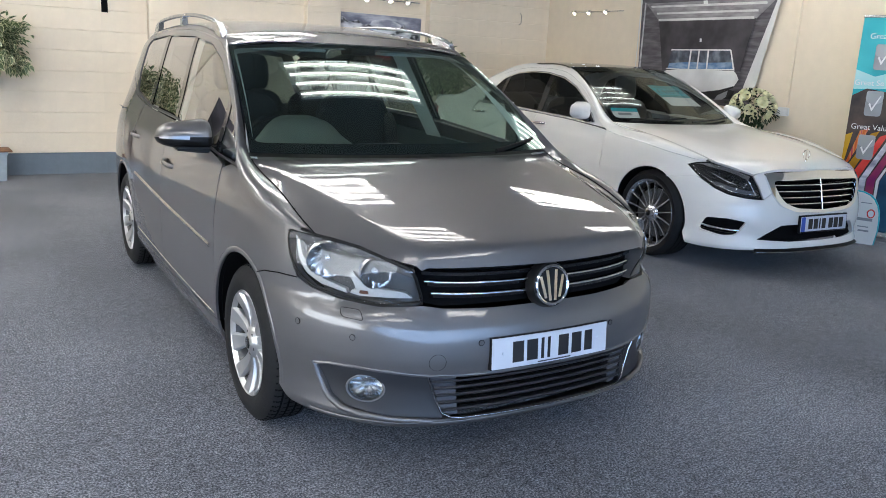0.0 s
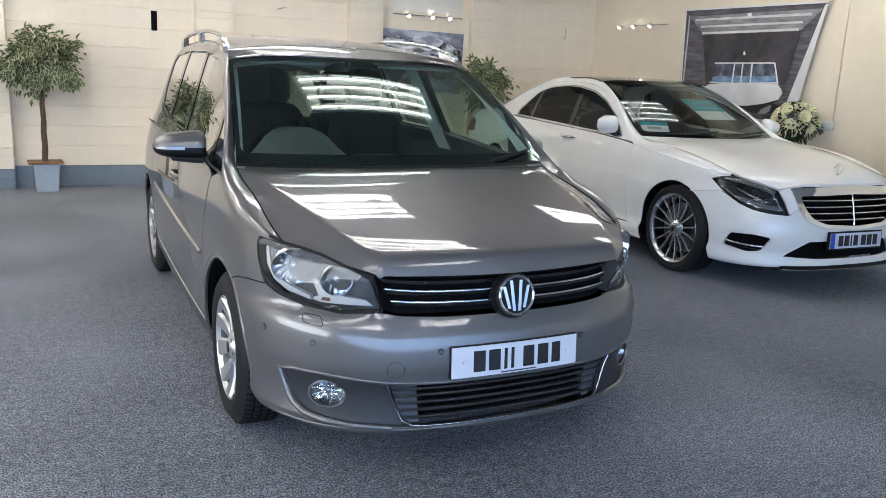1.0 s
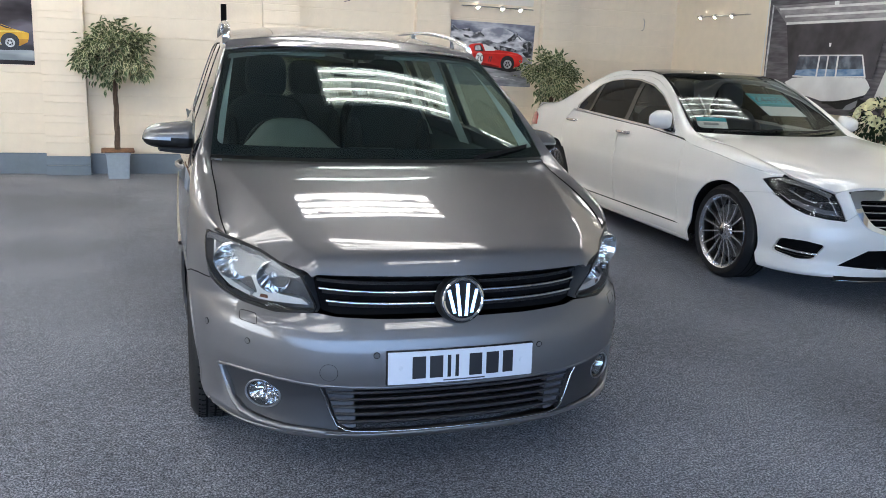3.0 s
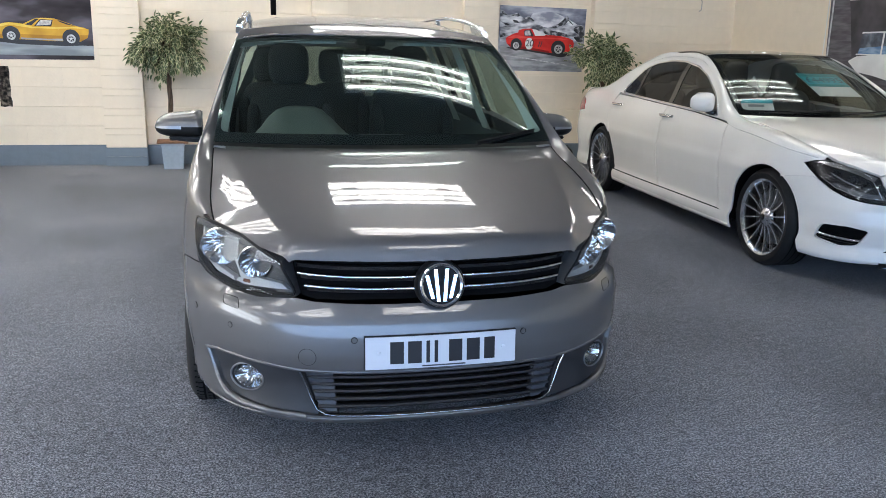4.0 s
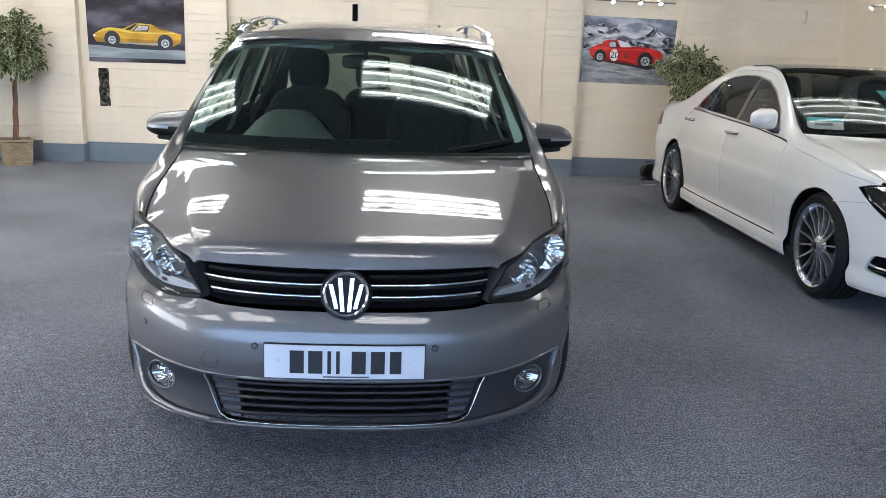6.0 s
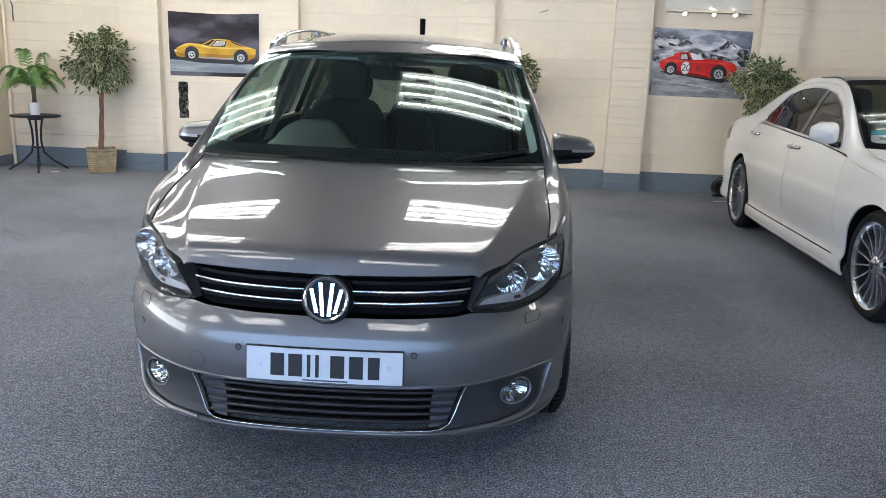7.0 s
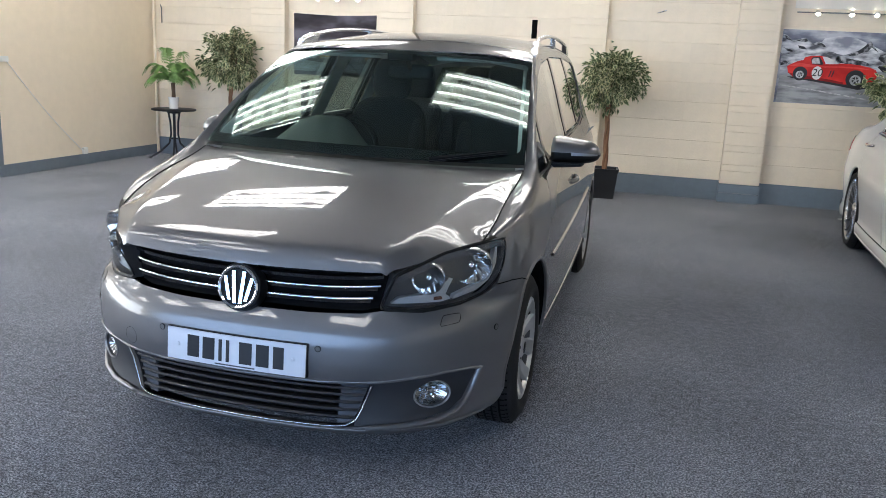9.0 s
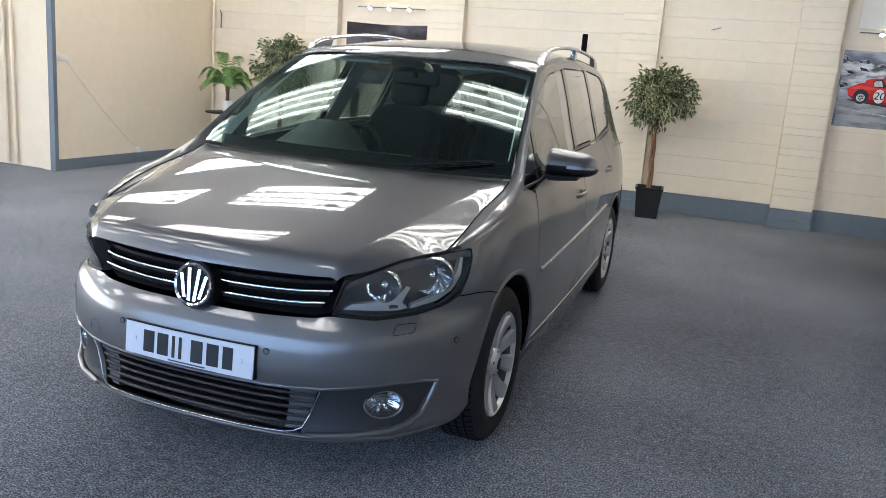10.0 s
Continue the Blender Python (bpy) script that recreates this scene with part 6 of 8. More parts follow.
central = [(0.58, 0.278), (0.40, 0.388), (0.0, 0.40), (-0.40, 0.388), (-0.58, 0.278), (-0.3, 0.262), (0.0, 0.260), (0.3, 0.262)]
s_bumper = panel("front_bumper", bumper_line, SALOON, WHITE_PAINT, saloon, holes=[intake, mirrored(intake), central], step=0.035, deep=0.03)
panel("central_intake", central, lambda u, z: SALOON(u, z, -0.05), DARK, saloon, "black central air intake", deep=0, step=0.05)
for s in (1, -1):
    k = panel("side_intake", intake if s > 0 else mirrored(intake), lambda u, z: SALOON(u, z, -0.045), BLACK_GLOSS, saloon, "black side air intake with a chrome blade", deep=0)
    blade = [(1.015, 0.350), (0.95, 0.342), (0.85, 0.336), (0.76, 0.334), (0.705, 0.338)]
    ribbon("blade", lambda u, z: SALOON(u, z, -0.016), [(s * a, b) for a, b in (blade[::-1] if s > 0 else blade)], 0.016, 0.012, CHROME, k, "chrome blade")
    ribbon("fin", lambda u, z: SALOON(u, z, -0.02), [(s * a, b - 0.022) for a, b in (blade[::-1] if s > 0 else blade)], 0.008, 0.008, BLACK_GLOSS, k)
u = np.linspace(-0.60, 0.60, 40)
grid("splitter", np.stack([SALOON(u, 0.213 + 0 * u, 0.0), SALOON(u, 0.195 + 0 * u, 0.025), SALOON(u, 0.178 + 0 * u, 0.025), SALOON(u, 0.165 + 0 * u, -0.06)]), BLACK, s_bumper, "gloss black splitter")
ribbon("splitter_trim", lambda u, z: SALOON(u, z, 0.028), [(k, 0.183) for k in np.linspace(-0.58, 0.58, 30)], 0.007, 0.003, CHROME, s_bumper, "chrome line")

for s in (1, -1):
    nose = [(0.495, 0.622), (0.545, 0.588), (0.563, 0.580), (0.60, 0.66), (0.650, 0.738), (0.60, 0.757), (0.56, 0.766)]
    panel("nose_panel", nose if s > 0 else mirrored(nose), SALOON, WHITE_PAINT, s_bumper, deep=0.02)
# grille: chrome surround, slats and upright
frame_line = rounded([(-0.565, 0.765), (0.0, 0.786), (0.565, 0.765), (0.50, 0.62), (0.43, 0.535), (0.30, 0.492), (0.0, 0.476), (-0.30, 0.492), (-0.43, 0.535), (-0.50, 0.62)], 0.04)
hole = rounded([(-0.495, 0.712), (0.0, 0.726), (0.495, 0.712), (0.455, 0.63), (0.39, 0.555), (0.28, 0.518), (0.0, 0.503), (-0.28, 0.518), (-0.39, 0.555), (-0.455, 0.63)], 0.03)
s_grille = panel("front_grille", frame_line, lambda u, z: SALOON(u, z, 0.022), CHROME, saloon, "chrome framed grille with four bright slats", holes=[hole], step=0.03, deep=0.05)
panel("grille_backing", hole, lambda u, z: SALOON(u, z, -0.06), DARK, s_grille, deep=0, step=0.06)
for z in (0.545, 0.590, 0.635, 0.680):
    w = float(np.interp(z, (0.503, 0.555, 0.63, 0.712), (0.26, 0.39, 0.455, 0.495))) - 0.005
    uu = np.linspace(-w, w, 30)
    grid("slat", np.stack([SALOON(uu, z - 0.010 + 0 * uu, -0.04), SALOON(uu, z - 0.006 + 0 * uu, 0.0), SALOON(uu, z + 0.006 + 0 * uu, 0.0), SALOON(uu, z + 0.012 + 0 * uu, -0.04)]), BLACK_GLOSS, s_grille)
    ribbon("slat_trim", lambda u, z: SALOON(u, z, 0.0), [(k, z) for k in uu], 0.009, 0.005, CHROME, s_grille, "bright slat edge")
ribbon("upright", lambda u, z: SALOON(u, z, 0.004), [(0.0, z) for z in np.linspace(0.503, 0.72, 8)], 0.012, 0.008, CHROME, s_grille)
tilt = pose(0, -0.022, 0.400, -3, 0, 0)
plate = part("number_plate", boxed(-0.26, -0.006, -0.0555, 0.26, 0.02, 0.0555, 0.004, m=tilt), PLATE, saloon, "white number plate with a blue band and plain black bars")
part("plate_frame", boxed(-0.27, -0.002, -0.066, 0.27, 0.018, 0.066, 0.004, m=tilt), BLACK, plate)
part("blue_band", boxed(-0.2585, -0.0085, -0.054, -0.218, -0.0055, 0.054, m=tilt), BLUE, plate)
for x0, x1 in ((-0.180, -0.135), (-0.120, -0.075), (-0.058, -0.046), (-0.028, 0.014), (0.050, 0.096), (0.110, 0.156), (0.170, 0.214)):
    part("bar", boxed(x0, -0.0085, -0.038, x1, -0.0055, 0.038, m=tilt), PLATE_INK, plate)
# emblem standing on the bonnet
m = pose(0, 0.215, 0.885, 90, 0, 0)
ring = [m @ Vector((0.038 * math.cos(k), 0.038 * math.sin(k), 0)) for k in np.linspace(0, 2 * math.pi, 28, endpoint=False)]
star = part("bonnet_emblem", sweep(bmesh.new(), ring, 0.0035, 8, True), CHROME, saloon, "upright chrome ring emblem")
part("emblem_shape", sweep(bmesh.new(), [m @ Vector((0, -0.036, 0)), m @ Vector((0, 0.036, 0))], 0.003, 6), CHROME, star)
part("emblem_foot", lathe(bmesh.new(), [(0.0, 0.04), (0.006, 0.035), (0.008, 0.012), (0.022, 0.004), (0.024, -0.01)], 20, pose(0, 0.215, 0.812)), CHROME, star)

# bonnet, roof, boot
edge = [(float(x), float(y)) for x, y, _ in S_IN(np.linspace(0, 3, 18))]
lamp_top = [(float(q[0]), float(q[1])) for q in (SALOON(np.array(a), np.array(b)) for a, b in S_LAMP[9:12])]
uf = np.linspace(0.545, -0.545, 15)
front = [(float(q[0]), float(q[1])) for q in SALOON(uf, 0.787 - 0.02 * (uf / 0.56) ** 2)]
half = edge[::-1] + lamp_top
rear = [(a * 0.742, 1.43 + 0.17 * abs(a) ** 2.2) for a in np.linspace(-0.985, 0.985, 21)]
panel("bonnet", half + front + [(-x, y) for x, y in half[::-1]] + rear, s_bonnet, WHITE_PAINT, saloon, step=0.04, deep=0.02, gap=0.003)
edge = [(float(x), float(y)) for x, y, _ in S_IN(np.linspace(5, 7.6, 30))]
top_line = [(0.605 * a, 2.36 + 0.10 * a * a) for a in np.linspace(-1, 1, 21)]
panel("roof_glass", top_line + edge[1:] + [(-x, y) for x, y in edge[:0:-1]], s_roof, BLACK_GLOSS, saloon, "black glass roof", step=0.06)
a = np.linspace(-1, 1, 21)
r0, r1 = S_IN(np.array(7.6)), S_IN(np.array(9.4))
back = np.stack([np.stack([a * (r0[0] + (r1[0] - r0[0]) * k), r0[1] + (r1[1] - r0[1]) * k + 0.10 * (1 - a * a), r0[2] + (r1[2] - r0[2]) * k + 0.03 * (1 - a * a) + 0.04 * k * (1 - k)], -1) for k in np.linspace(0, 1, 10)])
grid("rear_screen", back, PRIVACY, saloon).visible_shadow = False
rows = []
for t in np.linspace(9.4, 11, 10):
    e = S_IN(np.array(t))
    rows.append(np.stack([a * e[0], e[1] + 0.06 * (1 - a * a), e[2] + 0.025 * (1 - a * a)], -1))
grid("boot_lid", np.stack(rows), WHITE_PAINT, saloon)
for s in (1, -1):
    low = side([(4.70, 0.22), (4.90, 0.24)]) + [(float(SALOON.u[-1]), 0.25), (float(SALOON.u[-1]), 0.98)] + side([(4.90, 0.965), (4.72, 0.985)])
    panel("rear_end", low if s > 0 else mirrored(low), SALOON, WHITE_PAINT, saloon, step=0.08)
    e = SALOON(s * np.linspace(float(SALOON.at_y(4.88)), float(SALOON.u[-1]), 14), np.full(14, 0.97))
    f = np.stack([s * np.linspace(0.66, 0.0, 14), np.full(14, 4.97), np.full(14, 1.045)], -1)
    grid("boot_edge", np.stack([e, f]), WHITE_PAINT, saloon)


for s in (1, -1):
    def flip(line):
        return line if s > 0 else mirrored(line)
    wing = side([(0.735, 0.665)]) + [(1.22, 0.685), (1.10, 0.70), (1.055, 0.688), (1.13, 0.735), (1.195, 0.780), (1.12, 0.803), (1.03, 0.811)] + s_rim(0.47, 1.55) + side([(1.50, 0.94), (1.49, 0.60), (1.47, 0.30), (1.30, 0.28)]) + cut(front_hub, 5, 119)
    panel("wing", flip(wing), SALOON, WHITE_PAINT, saloon, step=0.04, gap=0.0015)
    fd = panel("front_door", flip(side([(1.475, 0.30), (2.50, 0.30), (2.545, 0.40), (2.57, 1.005), (2.1, 0.99), (1.68, 0.965), (1.50, 0.945), (1.49, 0.60)])), SALOON, WHITE_PAINT, saloon, step=0.05, gap=0.003)
    rd = panel("rear_door", flip(side([(2.51, 0.30), (3.52, 0.30)]) + cut(rear_hub, 178, 125, 0.40, 8) + side([(3.78, 0.76), (3.80, 0.95), (3.74, 1.035), (3.2, 1.025), (2.57, 1.005), (2.55, 0.40)])), SALOON, WHITE_PAINT, saloon, step=0.05, gap=0.003)
    quarter = cut(rear_hub, 125, 2, 0.378, 14) + side([(4.35, 0.22), (4.72, 0.22), (4.72, 0.985)]) + s_rim(4.70, 3.80, 12) + side([(3.76, 1.06), (3.80, 0.95), (3.78, 0.76)])
    panel("rear_quarter", flip(quarter), SALOON, WHITE_PAINT, saloon, step=0.05, gap=0.0015)
    panel("sill", flip(side([(1.28, 0.185), (3.57, 0.185), (3.55, 0.295), (1.30, 0.295)])), SALOON, WHITE_PAINT, saloon, step=0.05)
    ribbon("sill_trim", lambda u, z: SALOON(u, z, 0.0), flip(side([(y, 0.205) for y in np.linspace(1.29, 3.55, 20)])), 0.018, 0.006, WHITE_PAINT, saloon)
    frame_line = s_rim(1.55, 3.82, 40) + side([(3.76, 1.05), (3.2, 1.03), (2.57, 1.01), (2.1, 0.995), (1.68, 0.97)])
    opening = [(1.70, 0.985), (1.95, 1.155), (2.2, 1.275), (2.45, 1.348), (2.75, 1.385), (3.0, 1.388), (3.25, 1.365), (3.45, 1.31), (3.70, 1.10), (3.68, 1.052), (3.2, 1.042), (2.6, 1.022), (2.1, 1.005)]
    fr = panel("window_frame", flip(frame_line), SALOON, WHITE_PAINT, saloon, holes=[flip(rounded(side(opening), 0.03))], step=0.04, gap=0.001)
    loop = rounded(side(opening), 0.03)
    loop = loop + loop[:1]
    ribbon("window_chrome", SALOON, flip(loop) if s > 0 else [(-a, b) for a, b in loop], 0.014, 0.004, CHROME, fr, "chrome window line")
    for name, shape, mat in (("front_window", [(1.74, 0.995), (1.97, 1.16), (2.2, 1.268), (2.45, 1.340), (2.62, 1.365), (2.54, 1.025), (2.1, 1.008)], SALOON_GLASS),
                             ("rear_window", [(2.60, 1.027), (2.68, 1.372), (2.9, 1.382), (3.0, 1.381), (3.25, 1.357), (3.36, 1.33), (3.34, 1.05)], DEEP_GLASS), ("rear_quarter_light", [(3.38, 1.053), (3.40, 1.32), (3.47, 1.285), (3.68, 1.10), (3.66, 1.06)], DEEP_GLASS)):
        panel(name, flip(side(shape)), lambda u, z: SALOON(u, z, -0.006), mat, saloon, step=0.06, deep=0).visible_shadow = False
    for shape in ([(2.535, 1.02), (2.615, 1.372), (2.69, 1.378), (2.61, 1.022)], [(3.335, 1.045), (3.355, 1.338), (3.41, 1.322), (3.39, 1.05)], [(1.70, 0.985), (1.86, 1.095), (1.88, 1.0)]):
        panel("pillar_cover", flip(side(shape)), lambda u, z: SALOON(u, z, -0.003), BLACK_GLOSS, saloon, step=0.06)
    for y, z, door in ((2.49, 0.922, fd), (3.62, 0.943, rd)):
        p = SALOON(np.array(float(SALOON.at_y(y))), np.array(z))
        pts = [(s * (p[0] + k), y + j, z) for j, k in ((-0.11, -0.008), (-0.09, 0.02), (-0.03, 0.036), (0.04, 0.036), (0.09, 0.02), (0.11, -0.008))]
        part("door_handle", sweep(bmesh.new(), pts, 0.013, 10), CHROME, door, "chrome door handle")
    grid("rim_strip", s_strip(s, 0, 4.95, 60), WHITE_PAINT, saloon)
    grid("roof_edge", s_strip(s, 4.95, 11, 80), WHITE_PAINT, saloon)
    tail = side([(4.52, 0.82), (4.72, 0.80), (4.88, 0.84), (4.90, 0.93), (4.70, 0.955), (4.58, 0.93)])
    panel("tail_lamp", flip(rounded(tail, 0.03)), lambda u, z: SALOON(u, z, 0.006), RED_LENS, saloon, "red tail lamp", deep=0.02)
    dm = door_mirror(saloon, s, (s * 0.945, 1.85, 1.085), (0.185, 0.168, 0.11), WHITE_PAINT, WHITE_PAINT, WHITE_PAINT, 10)
    part("mirror_arm", sweep(bmesh.new(), [(s * 0.84, 1.82, 1.0), (s * 0.88, 1.83, 1.015), (s * 0.93, 1.84, 1.04)], [0.03, 0.025, 0.02], 10), BLACK_GLOSS, dm)
    # headlamp
    line = S_LAMP if s > 0 else mirrored(S_LAMP)
    lamp = panel("headlamp", line, lambda u, z: SALOON(u, z, 0.002), LENS, saloon, "swept headlamp with dark housing and light strips", step=0.04, deep=0, gap=0.003)
    panel("housing", line, lambda u, z: SALOON(u, z, -0.05), BLACK, lamp, step=0.05, deep=0)
    rim = np.array(line + line[:1])
    grid("housing_wall", np.stack([SALOON(rim[:, 0], rim[:, 1], 0.0), SALOON(rim[:, 0], rim[:, 1], -0.051)]), BLACK_GLOSS, lamp)
    for strip in ([(0.62, 0.60), (0.66, 0.665), (0.72, 0.735), (0.80, 0.762), (1.0, 0.79), (1.14, 0.788)], [(0.64, 0.602), (0.80, 0.612), (0.94, 0.648), (1.06, 0.705)], [(0.78, 0.665), (0.88, 0.69), (1.0, 0.735)]):
        ribbon("light_strip", lambda u, z: SALOON(u, z, -0.02), [(s * a, b) for a, b in (strip if s > 0 else strip[::-1])], 0.008, 0.006, SATIN, lamp)
    for u0, z0, k in ((0.84, 0.700, 1.0), (0.965, 0.728, 0.92), (0.735, 0.668, 0.85)):
        c = SALOON(np.array(s * u0), np.array(z0), -0.03)
        q = pose(*c, 0, 0, s * 28) @ pose(0, 0, 0, 94, 0, 0) @ Matrix.Scale(k, 4)
        bowl = part("reflector", lathe(bmesh.new(), [(0.012, -0.024), (0.022, -0.016), (0.030, 0.0), (0.033, 0.004), (0.034, -0.01)], 28, q), S_DARK_CHROME, lamp, "smoked chrome bowl")
        part("projector_lens", lathe(bmesh.new(), [(0.0, 0.002), (0.010, -0.001), (0.018, -0.009), (0.021, -0.018)], 24, q), BLACK_GLOSS, bowl)
    top = [(0.665, 0.735), (0.77, 0.764), (0.90, 0.790), (1.02, 0.803), (1.11, 0.795), (1.05, 0.778), (0.93, 0.762), (0.80, 0.738), (0.69, 0.705)]
    panel("brow_panel", top if s > 0 else mirrored(top), lambda u, z: SALOON(u, z, -0.018), S_DARK_CHROME, lamp, "smoked chrome brow", step=0.04, deep=0.015)
    low = [(0.60, 0.598), (0.72, 0.604), (0.86, 0.626), (0.97, 0.668), (0.94, 0.676), (0.83, 0.648), (0.70, 0.630), (0.62, 0.628)]
    panel("lower_panel", low if s > 0 else mirrored(low), lambda u, z: SALOON(u, z, -0.02), TRIM, lamp, "dark grey lower panel", step=0.04, deep=0.015)
    # wheels
    for y in S_AXLES:
        wheel(saloon, pose(s * 0.910, y, S_TYRE, 0, -90 * s, 0), S_TYRE, 0.272, 0.245, (8, (10.0, 11.25, 0.0072, 0.0065)), S_ALLOY)
        t = np.linspace(0, math.pi, 20)
        wy, wz = y + 0.38 * np.cos(t), S_TYRE - 0.01 + 0.38 * np.sin(t)
        wx = SALOON(SALOON.at_y(wy), wz)[:, 0]
        grid("wheel_arch", np.stack([np.stack([s * x, wy, wz], -1) for x in (wx - 0.012, wx - 0.27)]), DARK, saloon)
        part("arch_backing", boxed(s * 0.61, y - 0.36, 0.15, s * 0.63, y + 0.38, 0.70), DARK, saloon)
    for x, y in ((s * 0.38, 2.55), (s * 0.42, 3.45)):
        car_seat(saloon, x, y, 0.50, PALE_LEATHER, 0.54, 0.58, False)

ws = panel("windscreen", [(a, 0.0) for a in np.linspace(-1, 1, 25)] + [(a, 1.0) for a in np.linspace(1, -1, 25)], s_screen, CLEAR_SCREEN, saloon, "wide windscreen with cards behind it", step=0.07, deep=0)
ws.visible_shadow = False
panel("black_border", [(a, 0.0) for a in np.linspace(-1, 1, 25)] + [(a, 1.0) for a in np.linspace(1, -1, 25)], lambda a, b: s_screen(a, b) + np.array([0, 0.003, -0.004]), BLACK_GLOSS, ws, holes=[rounded([(-0.95, 0.07), (0.95, 0.07), (0.945, 0.93), (-0.945, 0.93)], 0.05)], step=0.06, deep=0)
for x0, x1, b in ((-0.62, -0.04, 0.05), (0.0, 0.62, 0.06)):
    q = np.linspace(0, 1, 8)
    pts = s_screen(np.array((x0 + (x1 - x0) * q) / 0.742), 0.0 + b * q) + np.array([0, -0.015, 0.016])
    part("wiper", sweep(bmesh.new(), pts, 0.008, 6), BLACK, saloon, "black wiper")
a = np.linspace(-1, 1, 21)
grid("cowl", np.stack([np.stack([0.742 * a, 1.43 + 0.17 * np.abs(a) ** 2.2 + k, 0.992 + 0.1 * k + 0 * a], -1) for k in (-0.015, 0.06)]), BLACK, saloon)
grid("dashboard", np.stack([np.stack([0.76 * a, y0 + bow * np.abs(a) ** 2, z0 + 0 * a], -1) for y0, z0, bow in ((1.44, 0.985, 0.17), (1.8, 0.99, 0.08), (2.0, 0.97, 0.02), (2.05, 0.75, 0), (2.0, 0.55, 0))]), FABRIC, saloon)
part("underbody", boxed(-0.62, 0.50, 0.15, 0.62, 4.7, 0.21), DARK, saloon)
part("cabin_floor", boxed(-0.80, 1.3, 0.22, 0.80, 4.6, 0.28), DARK, saloon)
part("engine_bay", boxed(-0.55, 0.30, 0.22, 0.55, 1.35, 0.70), DARK, saloon)
yy = np.linspace(2.45, 3.4, 12)
r = S_IN(np.linspace(5, 8, 60))
tw = np.interp(yy, r[:, 1], r[:, 0])
grid("roof_lining", np.stack([s_roof(x * tw, yy) - np.array([0, 0, 0.04]) for x in np.linspace(-0.95, 0.95, 9)]), FABRIC, saloon)
for s in (1, -1):
    yy = np.linspace(1.6, 4.0, 14)
    grid("door_lining", np.stack([np.stack([s * x + 0 * yy, yy, z + 0 * yy], -1) for x, z in ((0.80, 0.35), (0.80, 0.85), (0.84, 0.955))]), PALE_LEATHER, saloon)


# ---------------------------------------------------------------- posters and fittings on the walls
def flat(name, outline, layer, material, parent, m):
    """A printed shape on a sheet: a thin plate a little before the one below."""
    return part(name, slab(bmesh.new(), outline, -0.0012 * layer - 0.0010, -0.0012 * layer + 0.0004, m), material, parent, smooth=False)


def lettering(text, size, m, material, parent, name="lettering", align="CENTER", shear=0.0):
    cu = bpy.data.curves.new(name, "FONT")
    cu.body, cu.size, cu.align_x, cu.align_y, cu.extrude, cu.shear = text, size, align, "CENTER", 0.0006, shear
    tmp = new(name, cu)
    me = bpy.data.meshes.new_from_object(tmp.evaluated_get(bpy.context.evaluated_depsgraph_get()))
    bpy.data.objects.remove(tmp)
    me.transform(m @ pose(0, 0, 0, 90, 0, 0))
    me.materials.clear()
    return put(name, me, material, parent)


def disc(cx, cz, r, n=28, rz=None):
    return arc(cx, cz, r, 0, 360 - 360 / n, n, rz)


def poster_wheel(cx, cz, r, m, parent, layer, bright):
    flat("tyre_print", disc(cx, cz, r), layer, INK_BLACK, parent, m)
    flat("rim_print", disc(cx, cz, r * 0.64), layer + 1, bright, parent, m)
    flat("hub_print", disc(cx, cz, r * 0.40), layer + 2, INK_BLACK, parent, m)
    for k in range(5):
        a = radians(k * 72 + 18)
        dx, dz = math.cos(a), math.sin(a)
        flat("spoke_print", [(cx - dz * 0.006, cz + dx * 0.006), (cx + dz * 0.006, cz - dx * 0.006), (cx + dx * r * 0.6 + dz * 0.004, cz + dz * r * 0.6 - dx * 0.004), (cx + dx * r * 0.6 - dz * 0.004, cz + dz * r * 0.6 + dx * 0.004)], layer + 3, bright, parent, m)


# red racing car before mountains
m = pose(4.835, NORTH - 0.004, 1.585)
sheet = part("poster", slab(bmesh.new(), [(-0.585, 0.405), (0.588, 0.392), (0.570, -0.405), (-0.590, -0.402)], -0.002, 0.002, m), INK_SKY, None, smooth=False)
tagged(sheet, "poster of a red racing car before snowy mountains", "poster")
flat("cloud_print", [(-0.199, 0.24), (-0.143, 0.317), (0.005, 0.353), (0.157, 0.335), (0.291, 0.285), (0.259, 0.199), (0.07, 0.146), (-0.083, 0.167)], 1, INK_CLOUD, sheet, m)
flat("mountain_print", [(-0.58, 0.353), (-0.54, 0.339), (-0.476, 0.286), (-0.401, 0.301), (-0.342, 0.316), (-0.266, 0.257), (-0.204, 0.281), (-0.154, 0.265), (-0.091, 0.2), (0.027, 0.145), (0.058, 0.063), (-0.563, -0.054), (-0.58, 0.153)], 2, INK_SNOW, sheet, m)
flat("mountain_print", [(0.007, 0.131), (0.113, 0.156), (0.215, 0.202), (0.285, 0.264), (0.322, 0.303), (0.364, 0.249), (0.473, 0.196), (0.57, 0.183), (0.57, -0.029), (-0.024, 0.017)], 2, INK_SNOW, sheet, m)
